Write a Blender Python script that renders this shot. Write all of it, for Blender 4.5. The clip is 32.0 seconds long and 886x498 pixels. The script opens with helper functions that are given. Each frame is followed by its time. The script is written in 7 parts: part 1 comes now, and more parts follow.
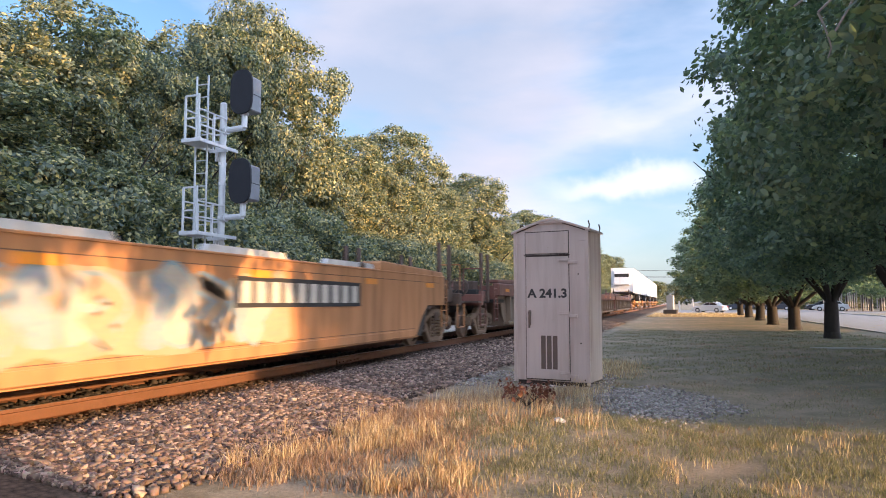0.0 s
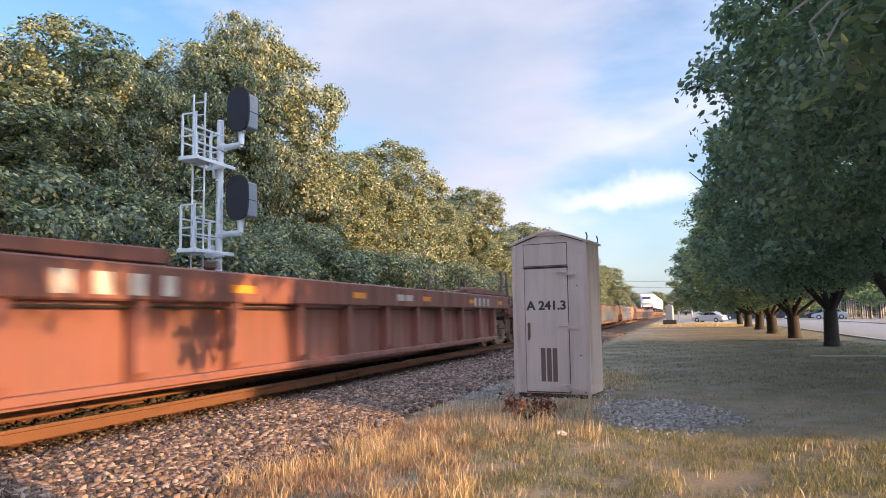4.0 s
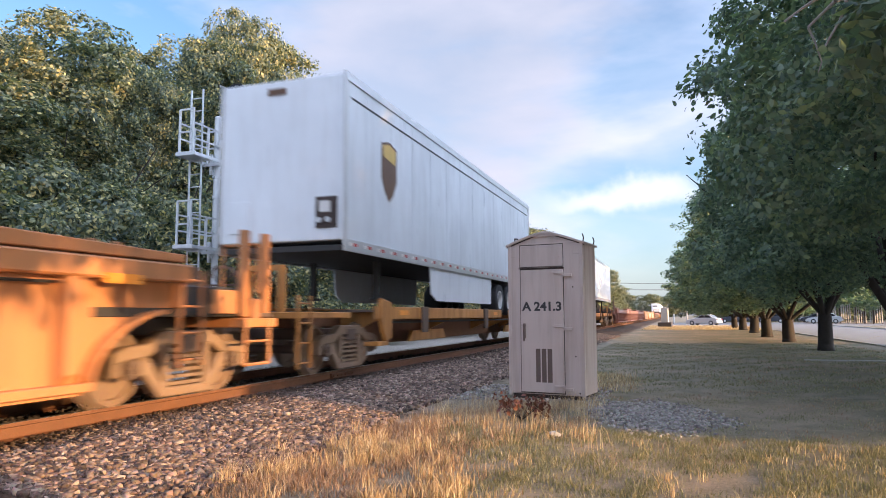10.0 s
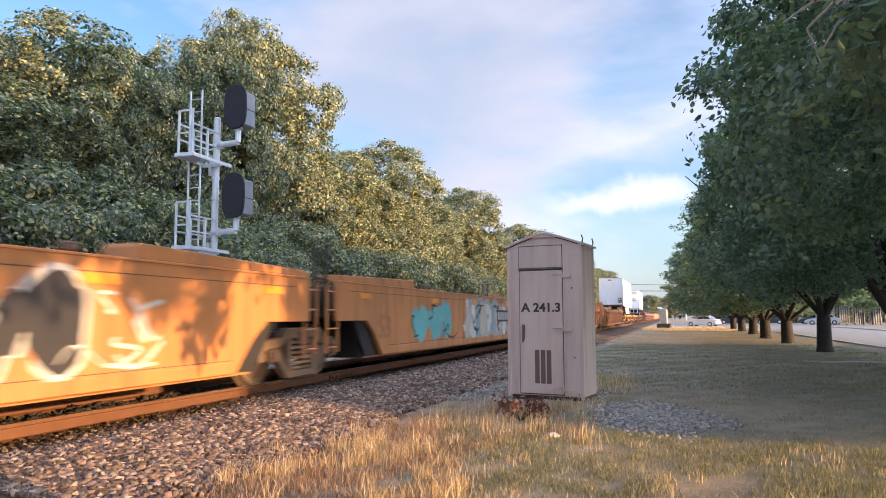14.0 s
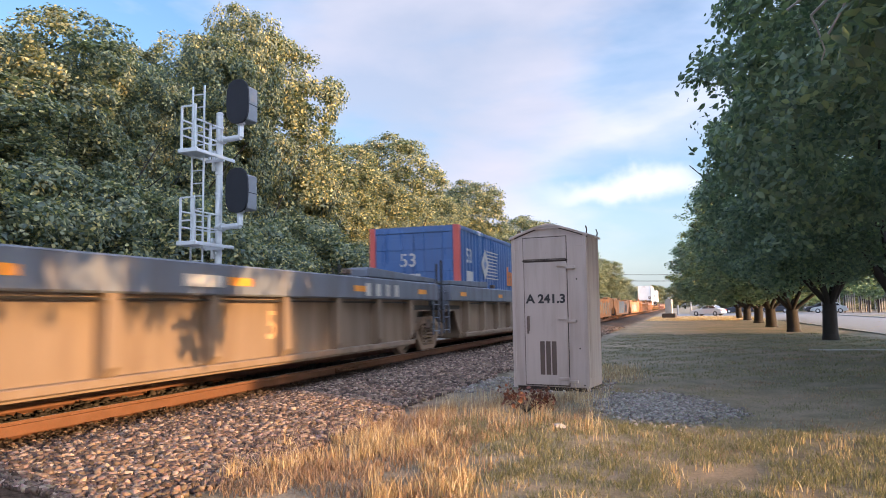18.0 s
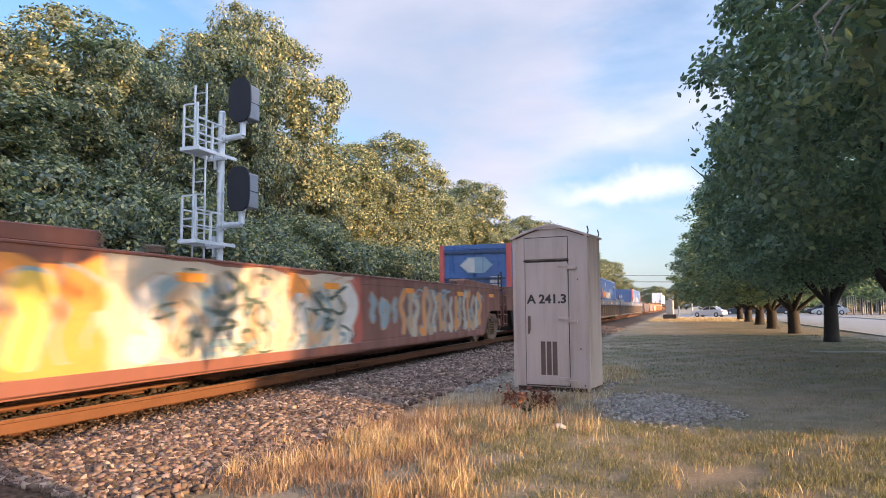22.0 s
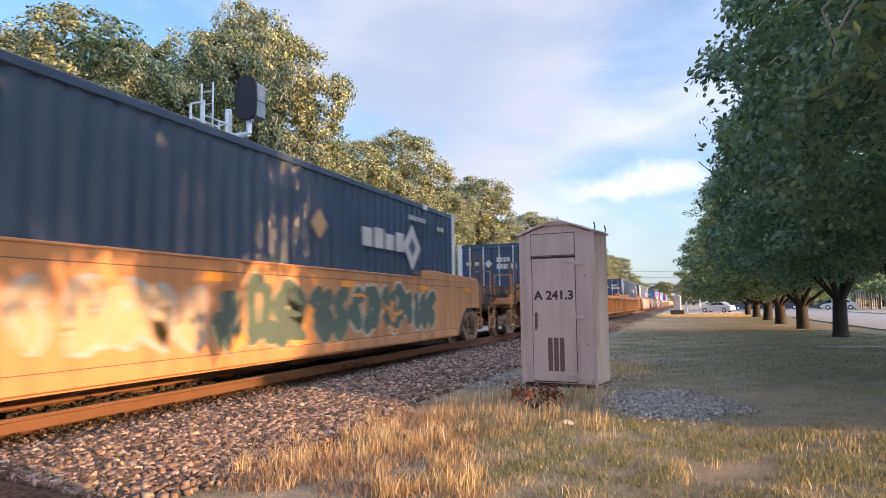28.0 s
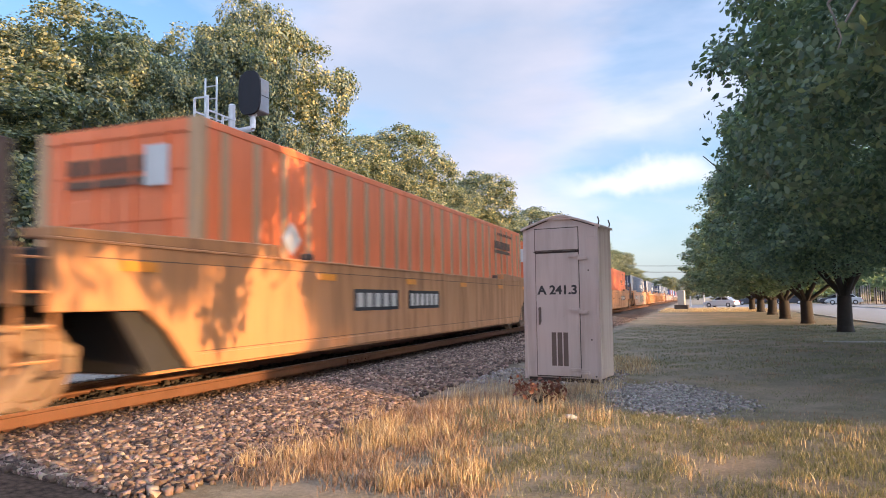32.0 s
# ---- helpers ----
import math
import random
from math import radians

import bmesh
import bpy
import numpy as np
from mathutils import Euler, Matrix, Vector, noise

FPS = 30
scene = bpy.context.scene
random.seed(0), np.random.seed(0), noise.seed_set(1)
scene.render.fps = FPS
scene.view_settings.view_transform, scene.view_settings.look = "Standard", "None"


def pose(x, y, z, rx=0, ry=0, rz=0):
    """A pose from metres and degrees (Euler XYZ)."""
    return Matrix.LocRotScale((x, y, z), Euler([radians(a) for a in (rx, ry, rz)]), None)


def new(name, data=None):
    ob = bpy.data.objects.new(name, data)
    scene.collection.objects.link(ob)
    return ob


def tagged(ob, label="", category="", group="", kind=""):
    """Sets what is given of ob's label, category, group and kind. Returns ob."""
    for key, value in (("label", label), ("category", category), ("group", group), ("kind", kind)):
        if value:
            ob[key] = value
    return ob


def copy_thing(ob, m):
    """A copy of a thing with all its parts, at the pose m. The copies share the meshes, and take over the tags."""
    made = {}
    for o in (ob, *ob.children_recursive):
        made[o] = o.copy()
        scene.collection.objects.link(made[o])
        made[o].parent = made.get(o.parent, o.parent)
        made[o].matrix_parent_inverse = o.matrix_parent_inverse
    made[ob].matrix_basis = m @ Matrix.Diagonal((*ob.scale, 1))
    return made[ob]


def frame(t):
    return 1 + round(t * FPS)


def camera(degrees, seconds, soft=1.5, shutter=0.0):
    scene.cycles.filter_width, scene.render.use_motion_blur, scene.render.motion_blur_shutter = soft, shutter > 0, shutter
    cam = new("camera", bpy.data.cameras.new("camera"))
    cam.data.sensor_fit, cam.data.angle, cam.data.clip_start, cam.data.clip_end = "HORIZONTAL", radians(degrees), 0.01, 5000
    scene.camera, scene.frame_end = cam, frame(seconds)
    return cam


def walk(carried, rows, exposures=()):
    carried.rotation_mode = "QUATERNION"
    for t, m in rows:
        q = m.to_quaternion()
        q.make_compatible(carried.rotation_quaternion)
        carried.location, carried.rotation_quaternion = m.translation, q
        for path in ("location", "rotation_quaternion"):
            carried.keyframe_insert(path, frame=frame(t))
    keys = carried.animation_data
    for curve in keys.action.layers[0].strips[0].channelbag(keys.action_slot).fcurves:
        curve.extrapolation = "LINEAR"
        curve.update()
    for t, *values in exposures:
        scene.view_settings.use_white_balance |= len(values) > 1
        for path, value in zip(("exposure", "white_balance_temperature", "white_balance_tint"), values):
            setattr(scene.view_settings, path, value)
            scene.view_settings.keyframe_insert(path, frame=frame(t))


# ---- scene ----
# the hand-held camera stands on the lawn and only turns
PATH = [
    (0.0, 4.553, 0.215, 19.158), (0.5, 4.381, 0.224, 19.027), (1.0, 4.136, 0.846, 19.115), (1.5, 4.653, 0.726, 19.328),
    (2.0, 4.743, 1.267, 20.276), (2.5, 5.578, 1.031, 20.015), (3.0, 6.326, 0.940, 19.375), (3.5, 5.911, 0.973, 18.952),
    (5.5, 5.520, 1.275, 19.850), (6.0, 5.230, 0.487, 19.123), (6.5, 5.664, 0.673, 19.319), (7.0, 6.024, 0.485, 19.103),
    (7.5, 5.942, 0.577, 19.257), (8.0, 5.991, 0.589, 19.143), (8.5, 5.826, 0.408, 18.698), (9.0, 5.793, 0.455, 18.910),
    (9.5, 5.603, 0.384, 18.709), (10.0, 5.661, 0.359, 18.707), (10.5, 5.636, 0.594, 18.728), (11.0, 5.996, 0.572, 18.812),
    (11.5, 6.157, 0.663, 19.109), (12.0, 6.192, 0.678, 18.955), (12.5, 6.250, 0.682, 19.022), (13.0, 6.092, 0.741, 18.881),
    (13.5, 5.883, 0.372, 18.764), (14.0, 5.749, 0.324, 18.625), (14.5, 5.689, 0.558, 18.623), (16.5, 5.444, 0.630, 18.717),
    (17.0, 5.334, 0.567, 18.862), (17.5, 5.089, 0.834, 18.768), (18.0, 5.123, 0.967, 19.035), (18.5, 5.358, 0.717, 18.732),
    (19.0, 5.402, 0.676, 18.938), (19.5, 5.257, 0.813, 18.727), (20.0, 5.326, 0.941, 18.963), (20.5, 5.171, 0.769, 19.086),
    (21.0, 5.183, 1.078, 19.131), (21.5, 5.114, 0.791, 19.222), (22.0, 5.093, 0.641, 19.111), (22.5, 5.177, 0.673, 19.279),
    (23.0, 5.049, 0.544, 19.518), (23.5, 4.929, 0.679, 19.222), (24.0, 4.992, 0.698, 19.437), (24.5, 5.144, 0.839, 19.452),
    (25.0, 5.098, 0.799, 19.563), (25.5, 5.157, 0.749, 19.659), (27.5, 4.903, 0.957, 19.510), (28.0, 4.827, 0.907, 19.685),
    (28.5, 4.925, 0.833, 19.689), (29.0, 4.804, 0.683, 19.862), (29.5, 4.792, 0.560, 19.977), (30.0, 4.393, 0.817, 20.028),
    (30.5, 4.617, 1.043, 20.184), (31.0, 4.499, 0.894, 20.188), (31.5, 4.360, 0.844, 20.359), (32.0, 4.389, 0.888, 19.994),
]
EYE = (0.0, 0.0, 1.30)
cam = camera(66.0, 32.0, soft=0.95, shutter=0.3)
walk(cam, [(t, pose(*EYE, 90 + p, r, y)) for t, p, r, y in PATH], [(0.0, 1.40, 6050, 15), (32.0, 1.40, 6050, 15)])

# ---------------------------------------------------------------- light
SUN_EL, SUN_AZ, CLOUD = 9.5, 99.5, 0.488
world = bpy.data.worlds.new("sky")
scene.world = world
world.use_nodes = True
wn, wl = world.node_tree.nodes, world.node_tree.links
wn.clear()
w_out = wn.new("ShaderNodeOutputWorld")
w_sky = wn.new("ShaderNodeTexSky")
w_sky.sky_type = "NISHITA"
w_sky.sun_disc = False
w_sky.sun_elevation = radians(SUN_EL)
w_sky.sun_rotation = radians(SUN_AZ)
w_sky.dust_density = 1.5
w_co = wn.new("ShaderNodeTexCoord")
w_map = wn.new("ShaderNodeMapping")
w_map.inputs["Scale"].default_value = (1.5, 1.5, 4.2)
w_map.inputs["Rotation"].default_value = (0.0, radians(8), radians(20))
w_map.inputs["Location"].default_value = (0.35, 0.1, 0.0)
w_noise = wn.new("ShaderNodeTexNoise")
w_noise.inputs["Scale"].default_value = 1.5
w_noise.inputs["Detail"].default_value = 6.0
w_noise.inputs["Roughness"].default_value = 0.5
w_noise.inputs["Distortion"].default_value = 0.25
w_ramp = wn.new("ShaderNodeValToRGB")
w_ramp.color_ramp.elements[0].position = 0.42
w_ramp.color_ramp.elements[1].position = 0.64
w_noise2 = wn.new("ShaderNodeTexNoise")
w_noise2.inputs["Scale"].default_value = 2.6
w_noise2.inputs["Detail"].default_value = 5.0
w_ramp2 = wn.new("ShaderNodeValToRGB")
w_ramp2.color_ramp.elements[0].position = 0.35
w_ramp2.color_ramp.elements[0].color = (0.45, 0.57, 0.74, 1)
w_ramp2.color_ramp.elements[1].position = 0.68
w_ramp2.color_ramp.elements[1].color = (0.84, 0.82, 0.92, 1)
w_b1 = wn.new("ShaderNodeBackground")
w_b1.inputs["Strength"].default_value = 0.115
w_b2 = wn.new("ShaderNodeBackground")
w_mix = wn.new("ShaderNodeMixShader")
wl.new(w_co.outputs["Generated"], w_map.inputs["Vector"])
wl.new(w_map.outputs["Vector"], w_noise.inputs["Vector"])
wl.new(w_map.outputs["Vector"], w_noise2.inputs["Vector"])
wl.new(w_noise.outputs["Fac"], w_ramp.inputs["Fac"])
wl.new(w_noise2.outputs["Fac"], w_ramp2.inputs["Fac"])
w_tint = wn.new("ShaderNodeMix")
w_tint.data_type = "RGBA"
w_tint.blend_type = "MULTIPLY"
w_tint.inputs[0].default_value = 1.0
w_tint.inputs[7].default_value = (0.80, 0.97, 1.12, 1)
wl.new(w_sky.outputs["Color"], w_tint.inputs[6])
wl.new(w_tint.outputs[2], w_b1.inputs["Color"])
# the clouds glow more towards the low sun
w_dot = wn.new("ShaderNodeVectorMath")
w_dot.operation = "DOT_PRODUCT"
w_dot.inputs[1].default_value = (math.sin(radians(SUN_AZ)), math.cos(radians(SUN_AZ)), 0.35)
w_glow = wn.new("ShaderNodeMapRange")
w_glow.interpolation_type = "SMOOTHSTEP"
w_glow.inputs["From Min"].default_value = -0.05
w_glow.inputs["From Max"].default_value = 1.0
w_glow.inputs["To Min"].default_value = CLOUD
w_glow.inputs["To Max"].default_value = CLOUD * 8.0
wl.new(w_co.outputs["Generated"], w_dot.inputs[0])
wl.new(w_dot.outputs["Value"], w_glow.inputs["Value"])
wl.new(w_glow.outputs["Result"], w_b2.inputs["Strength"])
wl.new(w_ramp2.outputs["Color"], w_b2.inputs["Color"])
# a veil of cloud thickens towards the horizon
w_sep = wn.new("ShaderNodeSeparateXYZ")
w_low = wn.new("ShaderNodeMapRange")
w_low.inputs["From Min"].default_value = 0.30
w_low.inputs["From Max"].default_value = -0.05
w_low.inputs["To Max"].default_value = 0.60
w_veil = wn.new("ShaderNodeMath")
w_veil.operation = "MAXIMUM"
wl.new(w_co.outputs["Generated"], w_sep.inputs[0])
wl.new(w_sep.outputs[2], w_low.inputs["Value"])
wl.new(w_low.outputs["Result"], w_veil.inputs[0])
wl.new(w_ramp.outputs["Color"], w_veil.inputs[1])
wl.new(w_veil.outputs[0], w_mix.inputs["Fac"])
wl.new(w_b1.outputs["Background"], w_mix.inputs[1])
wl.new(w_b2.outputs["Background"], w_mix.inputs[2])
# one long cloud bank low in the sky has a sunlit edge
w_u = wn.new("ShaderNodeVectorMath")
w_u.operation = "DOT_PRODUCT"
w_u.inputs[1].default_value = (math.cos(radians(3)) / 0.14, math.sin(radians(3)) / 0.14, 0.0)
w_v = wn.new("ShaderNodeMath")
w_v.operation = "MULTIPLY_ADD"
w_v.inputs[1].default_value = 1.0
w_v.inputs[2].default_value = -0.226
w_n3 = wn.new("ShaderNodeTexNoise")
w_n3.inputs["Scale"].default_value = 9.0
w_n3.inputs["Detail"].default_value = 5.0
w_v2 = wn.new("ShaderNodeMath")
w_v2.operation = "MULTIPLY_ADD"
w_v2.inputs[1].default_value = 0.10
w_u2 = wn.new("ShaderNodeMath")
w_u2.operation = "MULTIPLY_ADD"
w_u2.inputs[1].default_value = 1.0
w_u2.inputs[2].default_value = 0.03
w_uv = wn.new("ShaderNodeCombineXYZ")
w_sc = wn.new("ShaderNodeMath")
w_sc.operation = "DIVIDE"
w_sc.inputs[1].default_value = 0.026
w_len = wn.new("ShaderNodeVectorMath")
w_len.operation = "LENGTH"
w_edge = wn.new("ShaderNodeMapRange")
w_edge.interpolation_type = "SMOOTHSTEP"
w_edge.inputs["From Min"].default_value = 1.15
w_edge.inputs["From Max"].default_value = 0.25
w_edge.inputs["To Max"].default_value = 0.8
w_b3 = wn.new("ShaderNodeBackground")
w_b3.inputs["Color"].default_value = (0.98, 0.95, 0.93, 1)
w_b3.inputs["Strength"].default_value = 0.485
w_mix2 = wn.new("ShaderNodeMixShader")
wl.new(w_co.outputs["Generated"], w_u.inputs[0])
wl.new(w_co.outputs["Generated"], w_n3.inputs["Vector"])
wl.new(w_sep.outputs[2], w_v.inputs[0])
wl.new(w_n3.outputs["Fac"], w_v2.inputs[0])
wl.new(w_v.outputs[0], w_v2.inputs[2])
wl.new(w_u.outputs["Value"], w_u2.inputs[0])
wl.new(w_v2.outputs[0], w_sc.inputs[0])
wl.new(w_u2.outputs[0], w_uv.inputs[0])
wl.new(w_sc.outputs[0], w_uv.inputs[1])
wl.new(w_uv.outputs[0], w_len.inputs[0])
wl.new(w_len.outputs["Value"], w_edge.inputs["Value"])
wl.new(w_edge.outputs["Result"], w_mix2.inputs["Fac"])
wl.new(w_mix.outputs["Shader"], w_mix2.inputs[1])
wl.new(w_b3.outputs["Background"], w_mix2.inputs[2])
# a broad pale cloud stands over the track
w_pd = wn.new("ShaderNodeVectorMath")
w_pd.operation = "DOT_PRODUCT"
w_pd.inputs[1].default_value = (-0.30, 0.865, 0.40)
w_pn = wn.new("ShaderNodeMath")
w_pn.operation = "MULTIPLY_ADD"
w_pn.inputs[1].default_value = 0.09
w_pr = wn.new("ShaderNodeMapRange")
w_pr.interpolation_type = "SMOOTHSTEP"
w_pr.inputs["From Min"].default_value = 1.003
w_pr.inputs["From Max"].default_value = 1.035
w_pr.inputs["To Max"].default_value = 0.6
w_b4 = wn.new("ShaderNodeBackground")
w_b4.inputs["Color"].default_value = (0.93, 0.90, 0.96, 1)
w_b4.inputs["Strength"].default_value = 0.305
w_mix3 = wn.new("ShaderNodeMixShader")
wl.new(w_co.outputs["Generated"], w_pd.inputs[0])
wl.new(w_noise2.outputs["Fac"], w_pn.inputs[0])
wl.new(w_pd.outputs["Value"], w_pn.inputs[2])
wl.new(w_pn.outputs[0], w_pr.inputs["Value"])
wl.new(w_pr.outputs["Result"], w_mix3.inputs["Fac"])
wl.new(w_mix2.outputs["Shader"], w_mix3.inputs[1])
wl.new(w_b4.outputs["Background"], w_mix3.inputs[2])
wl.new(w_mix3.outputs["Shader"], w_out.inputs["Surface"])

sun_data = bpy.data.lights.new("sun", "SUN")
sun_data.energy = 4.3
sun_data.angle = radians(0.6)
sun_data.color = (1.0, 0.585, 0.235)
sun = new("sun", sun_data)
to_sun = Vector((math.sin(radians(SUN_AZ)) * math.cos(radians(SUN_EL)), math.cos(radians(SUN_AZ)) * math.cos(radians(SUN_EL)), math.sin(radians(SUN_EL))))
sun.rotation_mode = "QUATERNION"
sun.rotation_quaternion = to_sun.to_track_quat("Z", "Y")
sun.location = (30, -5, 20)


# ---------------------------------------------------------------- materials
def nodes_of(name):
    m = bpy.data.materials.new(name)
    m.use_nodes = True
    return m, m.node_tree.nodes, m.node_tree.links, m.node_tree.nodes["Principled BSDF"]


def ramp_node(n, stops):
    r = n.new("ShaderNodeValToRGB")
    e = r.color_ramp.elements
    while len(e) < len(stops):
        e.new(0.5)
    for i, (p, c) in enumerate(stops):
        e[i].position = p
        e[i].color = (*c, 1)
    return r


def mixc(n, l, fac, a, b, mode="MIX"):
    x = n.new("ShaderNodeMix")
    x.data_type = "RGBA"
    x.blend_type = mode
    for sock, val in ((x.inputs[0], fac), (x.inputs[6], a), (x.inputs[7], b)):
        if hasattr(val, "links"):
            l.new(val, sock)
        elif isinstance(val, (int, float)):
            sock.default_value = val
        else:
            sock.default_value = (*val, 1)
    return x.outputs[2]


def noise_node(n, l, scale, detail=4.0, vec=None, rough=0.55, dist=0.0):
    x = n.new("ShaderNodeTexNoise")
    x.inputs["Scale"].default_value = scale
    x.inputs["Detail"].default_value = detail
    x.inputs["Roughness"].default_value = rough
    x.inputs["Distortion"].default_value = dist
    if vec is not None:
        l.new(vec, x.inputs["Vector"])
    return x


def coords(n, l, scale=(1, 1, 1)):
    c = n.new("ShaderNodeTexCoord")
    m = n.new("ShaderNodeMapping")
    m.inputs["Scale"].default_value = scale
    l.new(c.outputs["Object"], m.inputs["Vector"])
    return m.outputs["Vector"]


def bump(n, l, bsdf, height, strength=0.3, dist=0.02):
    b = n.new("ShaderNodeBump")
    b.inputs["Strength"].default_value = strength
    b.inputs["Distance"].default_value = dist
    l.new(height, b.inputs["Height"])
    l.new(b.outputs["Normal"], bsdf.inputs["Normal"])


def paint(name, col, dirt=(0.10, 0.06, 0.035), rough=0.5, metal=0.0, wear=0.5, streak=True, rust=(0.16, 0.07, 0.03)):
    """Weathered paint on steel: grime streaks that run down, blotches of fade, specks of rust."""
    m, n, l, b = nodes_of(name)
    v1 = coords(n, l, (3.0, 3.0, 0.35) if streak else (1.5, 1.5, 1.5))
    s = noise_node(n, l, 1.6, 6, v1)
    v2 = coords(n, l)
    f = noise_node(n, l, 0.7, 3, v2)
    sp = noise_node(n, l, 9.0, 6, v2, 0.7)
    fade = mixc(n, l, f.outputs["Fac"], tuple(c * 0.82 for c in col), tuple(min(1, c * 1.15 + 0.01) for c in col))
    r1 = ramp_node(n, [(0.46, (0, 0, 0)), (0.80, (wear, wear, wear))])
    l.new(s.outputs["Fac"], r1.inputs["Fac"])
    c1 = mixc(n, l, r1.outputs["Color"], fade, dirt)
    r2 = ramp_node(n, [(0.66, (0, 0, 0)), (0.76, (wear, wear, wear))])
    l.new(sp.outputs["Fac"], r2.inputs["Fac"])
    c2 = mixc(n, l, r2.outputs["Color"], c1, rust)
    l.new(c2, b.inputs["Base Color"])
    rr = ramp_node(n, [(0.3, (rough - 0.1,) * 3), (0.75, (min(1, rough + 0.25),) * 3)])
    l.new(s.outputs["Fac"], rr.inputs["Fac"])
    l.new(rr.outputs["Color"], b.inputs["Roughness"])
    b.inputs["Metallic"].default_value = metal
    bump(n, l, b, sp.outputs["Fac"], 0.12, 0.01)
    return m


def plain(name, col, rough=0.6, metal=0.0, var=0.25, scale=4.0, bmp=0.15):
    m, n, l, b = nodes_of(name)
    v = coords(n, l)
    s = noise_node(n, l, scale, 6, v, 0.65)
    s2 = noise_node(n, l, scale * 9, 4, v)
    c = mixc(n, l, s.outputs["Fac"], tuple(x * (1 - var) for x in col), tuple(min(1, x * (1 + var)) for x in col))
    c = mixc(n, l, 0.25, c, s2.outputs["Color"], "OVERLAY") if var > 0.15 else c
    l.new(c, b.inputs["Base Color"])
    b.inputs["Roughness"].default_value = rough
    b.inputs["Metallic"].default_value = metal
    bump(n, l, b, s2.outputs["Fac"], bmp, 0.01)
    return m


def foliage(name, dark, light, gold=None):
    m, n, l, b = nodes_of(name)
    g = n.new("ShaderNodeNewGeometry")
    stops = [(0.0, dark), (0.70, light), (1.0, gold or light)]
    r = ramp_node(n, stops)
    l.new(g.outputs["Random Per Island"], r.inputs["Fac"])
    l.new(r.outputs["Color"], b.inputs["Base Color"])
    b.inputs["Roughness"].default_value = 0.55
    b.inputs["Specular IOR Level"].default_value = 0.6
    t = n.new("ShaderNodeBsdfTranslucent")
    br = mixc(n, l, 1.0, r.outputs["Color"], (1.15, 1.28, 0.72), "MULTIPLY")
    l.new(br, t.inputs["Color"])
    mx = n.new("ShaderNodeMixShader")
    mx.inputs[0].default_value = 0.36
    l.new(b.outputs["BSDF"], mx.inputs[1])
    l.new(t.outputs["BSDF"], mx.inputs[2])
    l.new(mx.outputs["Shader"], n["Material Output"].inputs["Surface"])
    return m


M = {}
M["yellow"] = paint("car_yellow", (0.47, 0.215, 0.082), rough=0.42, wear=0.65)
M["amber"] = paint("car_amber", (0.50, 0.205, 0.062), rough=0.42, wear=0.65)
M["yellow2"] = paint("car_yellow_dull", (0.42, 0.175, 0.062), wear=0.6)
M["brown"] = paint("car_brown", (0.20, 0.078, 0.056), rough=0.42, wear=0.6)
M["umber"] = paint("car_umber", (0.19, 0.135, 0.09), wear=0.6)
M["greyblue"] = paint("car_greyblue", (0.13, 0.15, 0.19), wear=0.5)
M["spine"] = paint("spine_yellow", (0.44, 0.19, 0.04), wear=0.75)
M["steel"] = plain("worn_steel", (0.12, 0.08, 0.06), 0.6, 0.3)
M["frame_dust"] = plain("dusty_cast_steel", (0.21, 0.14, 0.09), 0.7, 0.1)
M["black"] = plain("black_steel", (0.025, 0.023, 0.022), 0.6)
M["wheel"] = plain("wheel_steel", (0.21, 0.14, 0.095), 0.55, 0.3)
M["rubber"] = plain("tyre_rubber", (0.025, 0.025, 0.027), 0.8)
M["rust"] = plain("rail_rust", (0.145, 0.064, 0.032), 0.75, 0.2, 0.35, 6)
M["railtop"] = plain("rail_head", (0.5, 0.46, 0.42), 0.3, 0.9, 0.1)
M["tie"] = plain("tie_wood", (0.07, 0.055, 0.045), 0.9, 0, 0.4, 5)
M["case"] = paint("case_paint", (0.49, 0.41, 0.37), (0.22, 0.155, 0.12), 0.5, 0.0, 0.5)
M["case_dark"] = plain("case_gap", (0.05, 0.035, 0.03), 0.8)
M["vent"] = plain("vent_mesh", (0.12, 0.085, 0.07), 0.8)
M["galv"] = plain("galvanised", (0.62, 0.64, 0.66), 0.45, 0.35, 0.15, 6)
M["signal"] = plain("signal_black", (0.014, 0.016, 0.022), 0.85)
M["signal_grey"] = plain("signal_housing", (0.20, 0.21, 0.23), 0.5)
M["white"] = paint("trailer_white", (0.84, 0.85, 0.86), (0.45, 0.40, 0.34), 0.35, 0, 0.18)
M["trailer_grey"] = paint("trailer_grey", (0.68, 0.71, 0.74), (0.35, 0.32, 0.28), 0.35, 0, 0.2)
M["alu"] = plain("aluminium", (0.6, 0.6, 0.6), 0.4, 0.6, 0.12)
M["red"] = plain("tape_red", (0.45, 0.03, 0.03), 0.5)
M["tape"] = plain("tape_white", (0.8, 0.78, 0.75), 0.5)
M["orange_tape"] = plain("reflector_orange", (0.75, 0.28, 0.03), 0.4)
M["blue"] = paint("container_blue", (0.055, 0.125, 0.30), (0.13, 0.12, 0.13), 0.30, 0, 0.4)
M["redpost"] = paint("post_red", (0.55, 0.10, 0.08), rough=0.5, wear=0.3)
M["navy"] = paint("container_navy", (0.028, 0.050, 0.096), (0.06, 0.06, 0.07), 0.38, 0, 0.35)
M["whitepost"] = paint("post_white", (0.6, 0.6, 0.58), rough=0.5, wear=0.3)
M["orange"] = paint("container_orange", (0.82, 0.20, 0.062), (0.35, 0.12, 0.06), 0.36, 0, 0.35)
